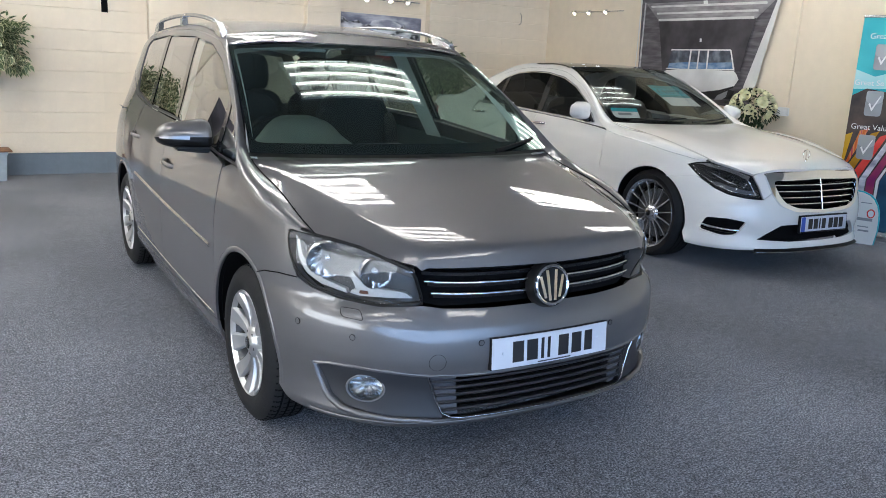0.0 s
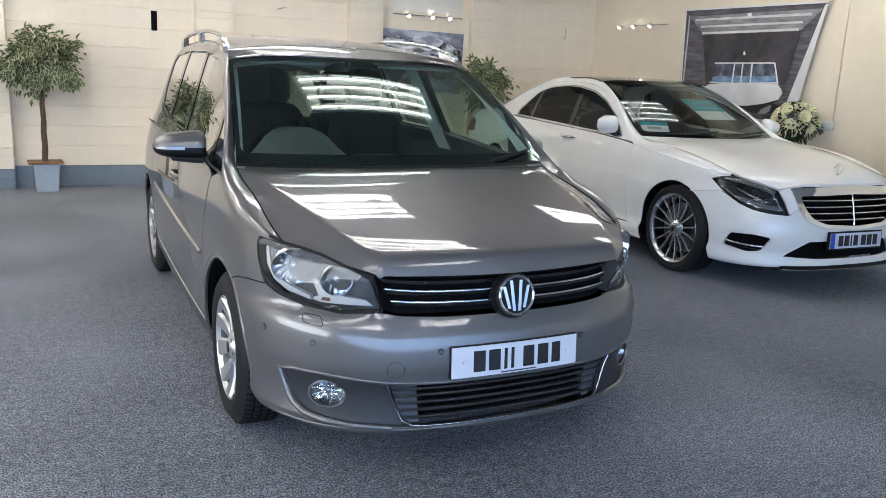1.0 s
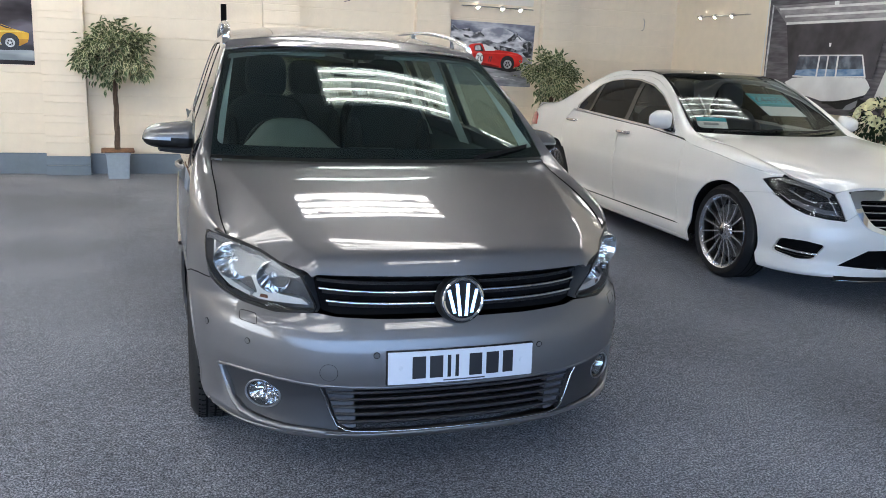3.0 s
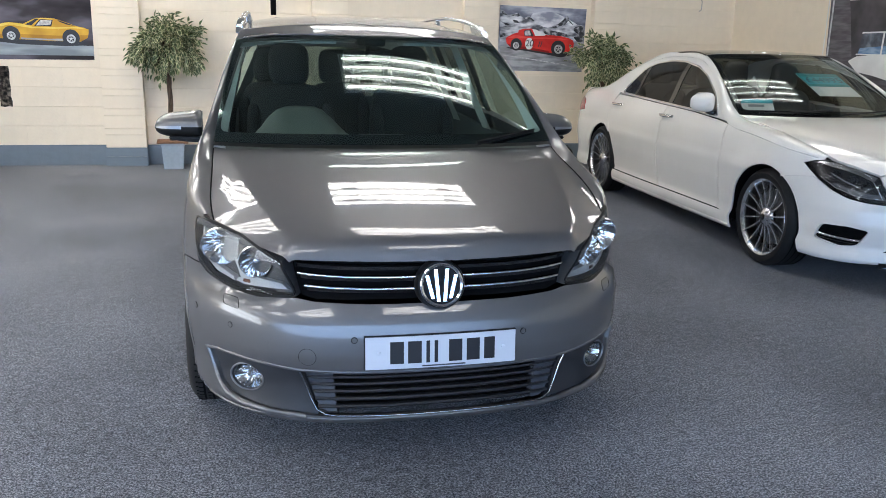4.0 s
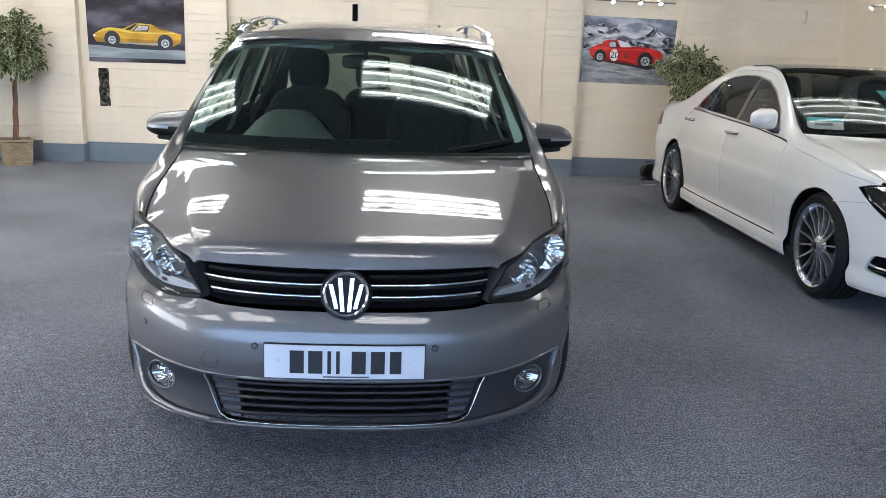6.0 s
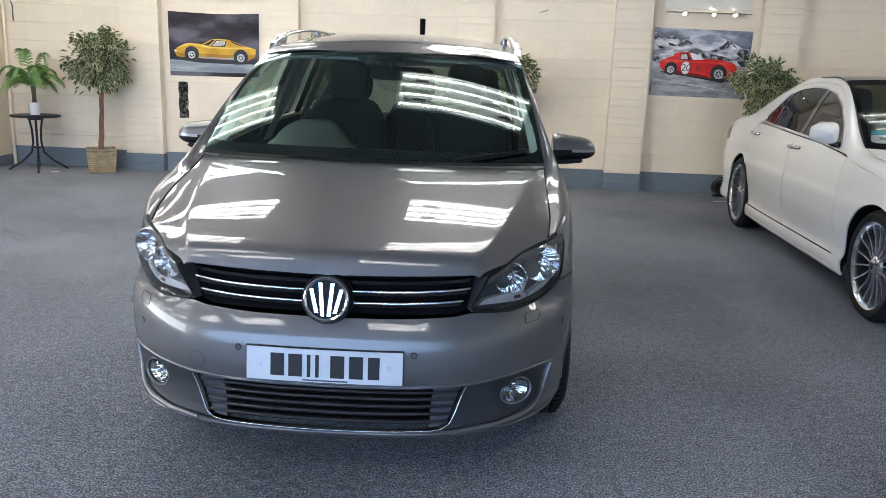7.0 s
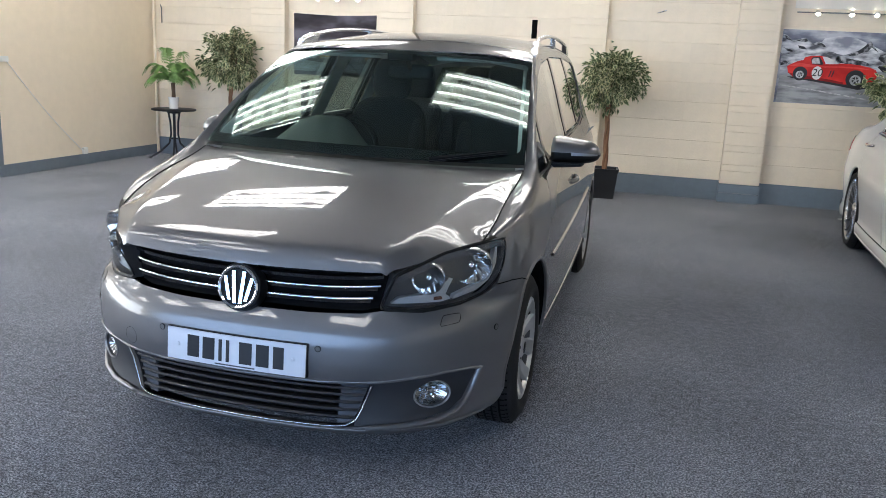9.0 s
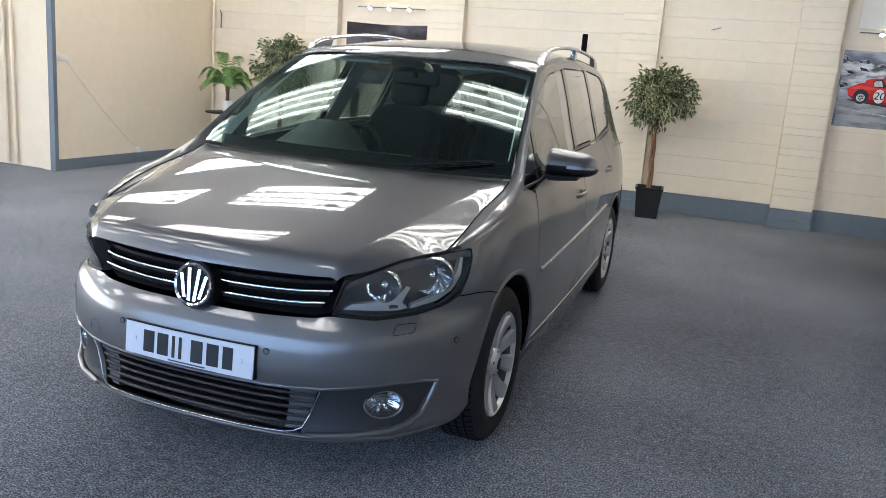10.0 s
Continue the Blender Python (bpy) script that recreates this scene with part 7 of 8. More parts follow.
for shape in ([(-0.561, 0.336), (-0.534, 0.328), (-0.475, 0.28), (-0.508, 0.285), (-0.549, 0.302)],
              [(-0.455, 0.291), (-0.401, 0.297), (-0.337, 0.312), (-0.308, 0.28), (-0.35, 0.268), (-0.399, 0.275)],
              [(-0.266, 0.253), (-0.203, 0.276), (-0.158, 0.26), (-0.115, 0.221), (-0.165, 0.226), (-0.217, 0.242)],
              [(-0.566, 0.208), (-0.477, 0.182), (-0.441, 0.157), (-0.508, 0.164)],
              [(-0.416, 0.234), (-0.345, 0.221), (-0.314, 0.191), (-0.391, 0.198)],
              [(-0.573, 0.045), (-0.526, 0.063), (-0.486, 0.052), (-0.505, 0.029), (-0.569, 0.005)],
              [(0.007, 0.096), (0.117, 0.113), (0.282, 0.087), (0.384, 0.047), (0.19, 0.041), (0.036, 0.063)],
              [(0.439, 0.165), (0.57, 0.186), (0.57, -0.018), (0.501, -0.032), (0.429, 0.031), (0.488, 0.076), (0.423, 0.117)]):
    flat("rock_print", shape, 3, INK_ROCK, sheet, m)
flat("peak_print", [(0.114, 0.139), (0.216, 0.197), (0.285, 0.264), (0.322, 0.303), (0.364, 0.249), (0.415, 0.186), (0.377, 0.211), (0.34, 0.24), (0.323, 0.2), (0.271, 0.186), (0.2, 0.15)], 4, INK_ROCK, sheet, m)
flat("peak_print", [(0.332, 0.231), (0.361, 0.202), (0.393, 0.155), (0.377, 0.105), (0.319, 0.14), (0.295, 0.178)], 5, INK_SNOW, sheet, m)
flat("road_print", [(-0.564, -0.098), (-0.234, -0.059), (0.57, -0.018), (0.57, -0.4), (-0.569, -0.4)], 4, INK_ROAD, sheet, m)
flat("line_print", [(-0.549, -0.201), (-0.149, -0.245), (0.361, -0.316), (0.363, -0.33), (-0.148, -0.258), (-0.548, -0.212)], 5, INK_SILVER, sheet, m)
flat("shade_print", [(-0.492, -0.111), (-0.413, -0.13), (-0.224, -0.151), (0.086, -0.194), (0.263, -0.223), (0.433, -0.187), (0.448, -0.132), (0.336, -0.102), (-0.229, -0.103)], 5, INK_BLACK, sheet, m)
flat("car_print", [(-0.496, -0.001), (-0.472, 0.021), (-0.388, 0.063), (-0.331, 0.078), (-0.325, 0.104), (-0.27, 0.123), (-0.166, 0.13), (-0.1, 0.119), (0.042, 0.054), (0.146, 0.053), (0.255, 0.043), (0.354, 0.024), (0.415, 0.0), (0.437, -0.038), (0.434, -0.086), (0.404, -0.126), (0.335, -0.164), (0.105, -0.171), (-0.05, -0.15), (-0.227, -0.129), (-0.31, -0.131), (-0.421, -0.113), (-0.479, -0.066)], 6, INK_RED, sheet, m)
flat("low_print", [(-0.479, -0.066), (-0.421, -0.113), (-0.31, -0.131), (-0.227, -0.129), (-0.05, -0.15), (0.105, -0.171), (0.103, -0.149), (-0.052, -0.123), (-0.229, -0.103), (-0.384, -0.085)], 7, INK_MAROON, sheet, m)
flat("flank_print", [(-0.481, 0.004), (-0.376, 0.046), (-0.243, 0.028), (-0.111, 0.019), (0.062, 0.024), (0.236, 0.021), (0.39, -0.005), (0.238, 0.003), (0.064, 0.007), (-0.109, 0.002), (-0.262, 0.006)], 7, INK_BRIGHT, sheet, m)
flat("window_print", [(-0.258, 0.089), (-0.234, 0.111), (-0.169, 0.117), (-0.123, 0.045), (-0.134, 0.031), (-0.243, 0.033)], 7, INK_BLACK, sheet, m)
flat("window_print", [(-0.248, 0.082), (-0.229, 0.103), (-0.177, 0.104), (-0.157, 0.044), (-0.24, 0.041)], 8, INK_SILVER, sheet, m)
flat("screen_print", [(-0.144, 0.122), (-0.096, 0.119), (0.041, 0.058), (0.027, 0.045), (-0.1, 0.041)], 7, INK_WHITE, sheet, m)
for x in (-0.042, -0.014):
    flat("vent_print", [(x - 0.014, -0.096), (x + 0.004, -0.026), (x + 0.016, -0.026), (x - 0.002, -0.096)], 8, INK_BLACK, sheet, m)
for x, z, k in ((-0.352, -0.072, 0.076), (0.222, -0.108, 0.098)):
    flat("arch_print", disc(x, z, k), 7, INK_BLACK, sheet, m)
poster_wheel(-0.354, -0.085, 0.066, m, sheet, 8, INK_SILVER)
poster_wheel(0.224, -0.121, 0.090, m, sheet, 8, INK_SILVER)
flat("roundel_print", disc(-0.177, -0.059, 0.054, rz=0.073), 8, INK_WHITE, sheet, m)
lettering("20", 0.112, m @ pose(-0.177, -0.0125, -0.059), INK_BLACK, sheet, "number_print", shear=0.15)

# yellow sports car
m = pose(-1.172, NORTH - 0.004, 1.598)
sheet = part("poster", slab(bmesh.new(), [(-0.576, 0.390), (-0.30, 0.380), (0.0, 0.372), (0.3, 0.378), (0.573, 0.392), (0.567, -0.380), (-0.568, -0.392)], -0.002, 0.002, m), INK_DUSK, None, smooth=False)
tagged(sheet, "dark poster of a yellow sports car on the block wall", "poster")
flat("floor_print", [(-0.570, -0.195), (0.570, -0.225), (0.566, -0.378), (-0.567, -0.390)], 1, INK_FLOOR, sheet, m)
flat("edge_print", [(-0.568, -0.340), (0.568, -0.335), (0.566, -0.378), (-0.567, -0.390)], 2, INK_DUSK, sheet, m)
flat("shade_print", [(-0.44, -0.165), (0.50, -0.180), (0.56, -0.215), (0.30, -0.232), (-0.20, -0.222), (-0.50, -0.190)], 2, INK_BLACK, sheet, m)
flat("car_print", [(-0.510, -0.080), (-0.440, -0.030), (-0.370, 0.004), (-0.300, 0.016), (-0.220, 0.010), (-0.153, 0.002), (-0.070, 0.045), (-0.010, 0.069), (0.060, 0.074), (0.173, 0.069), (0.280, 0.036), (0.400, -0.008), (0.470, -0.022), (0.530, -0.040), (0.528, -0.080), (0.516, -0.130), (0.440, -0.178), (0.150, -0.178), (-0.180, -0.168), (-0.400, -0.160), (-0.470, -0.155), (-0.500, -0.110)], 3, INK_YELLOW, sheet, m)
flat("light_print", [(-0.48, -0.055), (-0.37, 0.000), (-0.30, 0.012), (-0.15, -0.002), (-0.05, -0.028), (0.20, -0.026), (0.42, -0.018), (0.50, -0.036), (0.38, -0.034), (0.16, -0.044), (-0.06, -0.044), (-0.30, -0.012)], 4, INK_LEMON, sheet, m)
flat("light_print", [(-0.010, 0.064), (0.060, 0.070), (0.168, 0.065), (0.150, 0.056), (0.050, 0.060)], 4, INK_LEMON, sheet, m)
flat("low_print", [(-0.495, -0.105), (-0.40, -0.112), (-0.18, -0.110), (0.20, -0.118), (0.520, -0.105), (0.510, -0.140), (0.440, -0.176), (0.150, -0.176), (-0.180, -0.166), (-0.465, -0.152)], 4, INK_ORANGE, sheet, m)
flat("screen_print", [(-0.133, -0.006), (-0.015, 0.062), (0.018, 0.062), (-0.070, -0.012)], 5, INK_BLACK, sheet, m)
flat("window_print", [(-0.040, -0.020), (0.028, 0.058), (0.160, 0.052), (0.140, -0.020)], 5, INK_BLACK, sheet, m)
flat("window_print", [(-0.020, -0.014), (0.034, 0.050), (0.148, 0.045), (0.130, -0.002)], 6, INK_SILVER, sheet, m)
flat("slats_print", [(0.205, 0.054), (0.280, 0.030), (0.395, -0.010), (0.30, 0.006), (0.225, 0.036)], 5, INK_BLACK, sheet, m)
flat("sill_print", [(-0.19, -0.148), (0.10, -0.156), (0.25, -0.150), (0.25, -0.174), (-0.18, -0.166)], 5, INK_GREYBOX, sheet, m)
flat("lamp_print", [(-0.508, -0.082), (-0.490, -0.066), (-0.475, -0.090), (-0.500, -0.098)], 5, INK_WHITE, sheet, m)
for x, z in ((-0.285, -0.118), (0.338, -0.138)):
    flat("arch_print", disc(x, z, 0.092), 5, INK_BLACK, sheet, m)
poster_wheel(-0.285, -0.130, 0.072, m, sheet, 6, INK_SILVER)
poster_wheel(0.338, -0.150, 0.076, m, sheet, 6, INK_SILVER)

# boat banner on the east wall, its lower corner curling
m = pose(EAST - 0.02, 6.97, 1.65, 0, 0, -90)
rows = []
for k in np.linspace(0, 1, 14):
    z = 0.705 - 1.24 * k
    right = 1.065 - 0.31 * k**0.9
    a = np.linspace(0, 1, 26)
    x = -1.025 + 0.06 * k + a * (right + 1.02)
    rows.append(np.stack([x, -0.012 - 0.003 * np.sin(a * 9 + k * 4) - 0.012 * k * a**6, z - 0.02 * a], -1))
pts = np.stack(rows) @ np.array(m)[:3, :3].T + np.array(m)[:3, 3]
cloth = grid("banner", pts, INK_GARAGE, None)
tagged(cloth, "grey cloth banner of a boat with a curling edge", "banner")
m = pose(EAST - 0.050, 6.97, 1.65, 0, 0, -90)
flat("ceiling_print", [(-0.926, 0.617), (1.015, 0.624), (0.769, 0.412), (-0.681, 0.404)], 1, INK_RAFTER, cloth, m)
flat("garage_print", [(-0.681, 0.404), (0.768, 0.415), (0.69, 0.083), (0.65, -0.159), (-0.54, -0.19), (-0.60, 0.075)], 2, INK_GARAGE_DARK, cloth, m)
for shape in ([(-0.839, 0.587), (0.882, 0.587), (0.891, 0.56), (-0.829, 0.564)],
              [(-0.728, 0.503), (0.781, 0.507), (0.785, 0.484), (-0.725, 0.481)],
              [(-0.69, 0.427), (0.735, 0.436), (0.745, 0.408), (-0.686, 0.4)]):
    flat("slat_print", shape, 3, INK_BOAT, cloth, m)
flat("lamp_print", [(-0.002, 0.622), (0.059, 0.623), (0.065, 0.586), (0.004, 0.585)], 4, INK_WHITE, cloth, m)
flat("lamp_print", [(0.006, 0.195), (0.034, 0.197), (0.04, 0.159), (0.012, 0.157)], 4, INK_WHITE, cloth, m)
flat("keel_print", [(-0.0, -0.405), (0.492, -0.356), (0.601, -0.381), (0.563, -0.465), (0.241, -0.486)], 3, INK_BLACK, cloth, m)
flat("trailer_print", [(0.371, -0.436), (0.509, -0.378), (0.494, -0.449), (0.433, -0.484), (0.325, -0.491)], 4, INK_GREYBOX, cloth, m)
flat("hull_print", [(-0.585, -0.237), (-0.46, -0.183), (-0.07, -0.158), (0.271, -0.16), (0.558, -0.155), (0.606, -0.198), (0.64, -0.247), (0.591, -0.321), (0.388, -0.376), (0.172, -0.409), (0.016, -0.417), (-0.182, -0.38), (-0.434, -0.348)], 5, INK_HULL, cloth, m)
flat("stripe_print", [(0.017, -0.422), (0.173, -0.413), (0.389, -0.38), (0.582, -0.329), (0.584, -0.345), (0.392, -0.401), (0.177, -0.434), (0.035, -0.442)], 6, INK_BLACK, cloth, m)
flat("cabin_print", [(-0.462, -0.17), (-0.407, 0.066), (0.473, 0.074), (0.557, -0.147), (-0.068, -0.171)], 5, INK_CABIN, cloth, m)
flat("water_print", [(-0.448, -0.16), (-0.427, -0.097), (-0.112, -0.077), (0.146, -0.078), (0.535, -0.063), (0.55, -0.139), (-0.068, -0.166)], 6, INK_WATER, cloth, m)
for shape in ([(-0.121, -0.168), (-0.113, 0.073), (-0.09, 0.073), (-0.098, -0.167)],
              [(0.012, -0.177), (0.014, 0.074), (0.034, 0.074), (0.032, -0.176)],
              [(0.155, -0.164), (0.15, 0.071), (0.172, 0.071), (0.177, -0.163)],
              [(-0.42, 0.053), (-0.413, 0.069), (0.485, 0.078), (0.487, 0.064)],
              [(0.473, 0.074), (0.491, 0.074), (0.57, -0.151), (0.549, -0.151)],
              [(-0.475, -0.17), (-0.471, -0.156), (-0.099, -0.159), (0.549, -0.135), (0.552, -0.149), (-0.097, -0.174)]):
    flat("frame_print", shape, 7, INK_HULL, cloth, m)
flat("pole_print", [(-1.023, 0.7), (-1.000, 0.690), (-1.003, -0.196), (-1.018, -0.198)], 4, INK_HULL, cloth, m)
flat("pole_print", [(-0.951, 0.63), (-0.927, 0.622), (-0.919, -0.183), (-0.946, -0.184)], 4, INK_SILVER, cloth, m)
flat("border_print", [(-1.015, 0.709), (1.071, 0.693), (1.066, 0.676), (-1.010, 0.690)], 4, INK_HULL, cloth, m)
flat("curl_print", [(1.030, 0.655), (1.068, 0.674), (0.87, -0.32), (0.70, -0.372)], 3, INK_HULL, cloth, m)


def spot_bar(m, spots, x0, x1, label):
    ob = empty("spotlight_bar", m, label, "spotlight")
    part("bar", sweep(bmesh.new(), [(x0, 0, 0), (x1, 0, 0)], 0.008, 8), SATIN, ob)
    for x in (x0 + 0.12, x1 - 0.12):
        part("bracket", sweep(bmesh.new(), [(x, 0, 0), (x, 0.055, 0.01)], 0.009, 8), SATIN, ob)
    for x in spots:
        head = part("spot_head", lathe(bmesh.new(), [(0.012, 0.05), (0.022, 0.035), (0.030, 0.0), (0.028, -0.004), (0.024, 0.0)], 20, pose(x, -0.035, -0.018, -42, 0, 0)), SATIN, ob)
        part("bulb", lathe(bmesh.new(), [(0, -0.006), (0.014, -0.004), (0.024, 0.004), (0.02, 0.015)], 20, pose(x, -0.035, -0.018, -42, 0, 0)), BULB, head, "glowing bulb")
    return ob


spot_bar(pose(4.86, NORTH - 0.06, 2.17), (-0.29, 0.05, 0.30), -0.50, 0.50, "satin bar with three lit spotlights above the red car poster")
spot_bar(pose(-1.10, NORTH - 0.06, 2.18), (-0.28, -0.01, 0.27), -0.48, 0.48, "satin bar with three lit spotlights above the yellow car poster")
spot_bar(pose(EAST - 0.06, 8.85, 2.19, 0, 0, -90), (-0.40, -0.10, 0.24), -0.52, 0.56, "satin bar with three lit spotlights on the side wall")
board = tagged(part("wall_board", boxed(4.34, NORTH - 0.03, 2.215, 5.37, NORTH - 0.002, 2.95, 0.004), BOARD, None), "plain pale board above the spotlights on the block wall", "board")
# openings left in the blockwork
slot = tagged(part("wall_slot", boxed(1.402, NORTH - 0.006, 1.78, 1.468, NORTH + 0.02, 2.0, 0.002), DARK, None), "dark narrow slot cut into the block wall", "slot")
edge = [(-1.645, 0.68), (-1.600, 0.676), (-1.560, 0.682), (-1.522, 0.678), (-1.518, 0.74), (-1.530, 0.80), (-1.522, 0.88), (-1.528, 0.97), (-1.520, 1.05), (-1.526, 1.13), (-1.580, 1.134), (-1.642, 1.130), (-1.648, 1.04), (-1.640, 0.95), (-1.650, 0.86), (-1.642, 0.77)]
hole = tagged(part("wall_hole", slab(bmesh.new(), edge, NORTH - 0.004, NORTH + 0.012), INK_RUBBLE, None, smooth=False), "ragged dark hole with bare bricks in the block wall", "hole")
rnd = random.Random(4)
for k in range(6):
    z, w = 0.695 + k * 0.072, rnd.uniform(0.045, 0.075)
    x = -1.640 + rnd.uniform(0.0, 0.035)
    part("brick", boxed(x, NORTH - 0.0075, z, x + w, NORTH - 0.003, z + rnd.uniform(0.035, 0.055), 0.003), INK_RUBBLE, hole)
# pipes, cable, sockets, hooks
tagged(part("pipe", sweep(bmesh.new(), [(WEST + 0.055, NORTH - 0.05, 0), (WEST + 0.055, NORTH - 0.05, TOP)], 0.020, 10), CREAM, None), "cream painted pipe in the corner of the walls", "pipe")
tagged(part("pipe", sweep(bmesh.new(), [(WEST + 0.11, NORTH - 0.02, 0.40), (-2.35, NORTH - 0.02, 0.42)], 0.008, 8), CREAM, None), "thin cream painted pipe along the block wall", "pipe")
tagged(part("pipe", sweep(bmesh.new(), [(WEST + 0.16, NORTH - 0.025, 1.80), (WEST + 0.16, NORTH - 0.025, 2.0), (WEST + 0.14, NORTH - 0.025, 2.04)], 0.007, 8), TRIM, None), "short grey pipe end by the corner", "pipe")
tagged(part("cable_box", boxed(WEST, 7.17, 1.24, WEST + 0.03, 7.30, 1.30, 0.005), PLASTIC_WHITE, None), "small white cable outlet on the partition", "outlet")
q = np.linspace(0, 1, 14)
tagged(part("cable", sweep(bmesh.new(), [(WEST + 0.014, 7.28 + 1.15 * k, 1.25 - 1.10 * k - 0.05 * math.sin(k * math.pi)) for k in q], 0.005, 6), PLASTIC_WHITE, None), "thin white cable hanging slack across the partition", "cable")
tagged(part("cable_box", boxed(WEST, 8.40, 0.13, WEST + 0.03, 8.48, 0.21, 0.005), PLASTIC_WHITE, None), "small white outlet above the skirting", "outlet")
sock = tagged(part("wall_socket", boxed(EAST - 0.03, 5.66, 1.05, EAST, 5.84, 1.14, 0.008), PLASTIC_WHITE, None), "white double socket on the side wall", "socket")
for k in (0.045, 0.135):
    part("rocker", boxed(EAST - 0.034, 5.66 + k - 0.012, 1.105, EAST - 0.029, 5.66 + k + 0.012, 1.125, 0.002), PLASTIC_WHITE, sock)
tagged(part("conduit", boxed(EAST - 0.022, 5.68, 1.14, EAST - 0.001, 5.70, TOP, 0.004), CREAM, None), "slim cream conduit above the socket", "conduit")
tagged(part("wall_hook", sweep(bmesh.new(), [(7.05, NORTH - 0.005, 2.16), (7.05, NORTH - 0.04, 2.12), (7.05, NORTH - 0.035, 2.02), (7.02, NORTH - 0.03, 2.0)], 0.007, 6), SATIN, None), "small grey hook on the wall", "hook")
tagged(part("wall_hook", sweep(bmesh.new(), [(2.86, NORTH - 0.005, 2.12), (2.90, NORTH - 0.03, 2.13), (2.96, NORTH - 0.03, 2.15)], 0.006, 6), SATIN, None), "bent grey hook on the block wall", "hook")
for x in (-4.62, -4.50):
    tagged(part("pipe", sweep(bmesh.new(), [(x, 7.12, 0.03), (x, 7.12, TOP)], 0.022, 10), CREAM, None), "cream painted upright pipe in the recess", "pipe")


# ---------------------------------------------------------------- plants
def leaf(verts, faces, mats, p, d, up, size):
    """One variegated leaf: a green heart with a cream rim, folded a little along its rib."""
    d = d.normalized()
    s = d.cross(up)
    s = s.normalized() if s.length > 1e-4 else d.orthogonal().normalized()
    n = s.cross(d)
    shape = ((0, 0), (0.28, 0.20), (0.60, 0.21), (1.0, 0.0), (0.60, -0.21), (0.28, -0.20))
    base = len(verts)
    for k, (c, lift) in enumerate(((1.0, 0.0), (0.74, 0.0))):
        for a, b in shape:
            a2 = 0.5 + (a - 0.5) * c
            verts.append(p + size * (d * a2 + s * b * c + n * (abs(b) * 0.5 - 0.25 * a2 * a2)))
    for k in range(6):
        faces.append((base + k, base + (k + 1) % 6, base + 6 + (k + 1) % 6, base + 6 + k))
        mats.append(1)
    faces.append((base + 6, base + 7, base + 8, base + 9))
    faces.append((base + 6, base + 9, base + 10, base + 11))
    mats.extend((0, 0))


def crown(name, centre, size, count, seed, parent, skew=0.0, leaf_size=0.088):
    rnd = random.Random(seed)
    verts, faces, mats, tips = [], [], [], []
    c = Vector(centre)
    for k in range(46):
        while True:
            v = Vector((rnd.uniform(-1, 1), rnd.uniform(-1, 1), rnd.uniform(-1, 1)))
            if 0.25 < v.length < 1:
                break
        v = v.normalized() * (0.50 + 0.50 * rnd.random() ** 0.5) * (0.86 + 0.28 * noise.noise(v * 1.7 + Vector((seed, 0, 0))))
        tips.append(c + Vector((v.x * size[0] + skew * v.z * 0.2, v.y * size[1], v.z * size[2])))
    for i in range(count):
        t = tips[i % len(tips)]
        k = rnd.random() ** 0.6
        p = c.lerp(t, 0.30 + 0.70 * k) + Vector((rnd.gauss(0, 0.045), rnd.gauss(0, 0.045), rnd.gauss(0, 0.04)))
        d = (p - c).normalized() * 0.8 + Vector((rnd.gauss(0, 0.55), rnd.gauss(0, 0.55), rnd.gauss(-0.25, 0.45)))
        leaf(verts, faces, mats, p, d, Vector((rnd.gauss(0, 0.4), rnd.gauss(0, 0.4), 1)), leaf_size * rnd.uniform(0.65, 1.25))
    me = bpy.data.meshes.new(name)
    me.from_pydata([tuple(v) for v in verts], [], faces)
    me.materials.append(LEAF)
    me.materials.append(LEAF_EDGE)
    me.polygons.foreach_set("material_index", mats)
    ob = put(name, me, None, parent, "dense variegated leaves")
    twig = bmesh.new()
    for t in tips[::2]:
        mid = c.lerp(t, 0.5) + Vector((0, 0, -0.03))
        sweep(twig, [c - Vector((0, 0, size[2] * 0.7)), mid, t], [0.007, 0.005, 0.002], 5)
    part("twigs", twig, DARK_BARK, parent)
    return ob


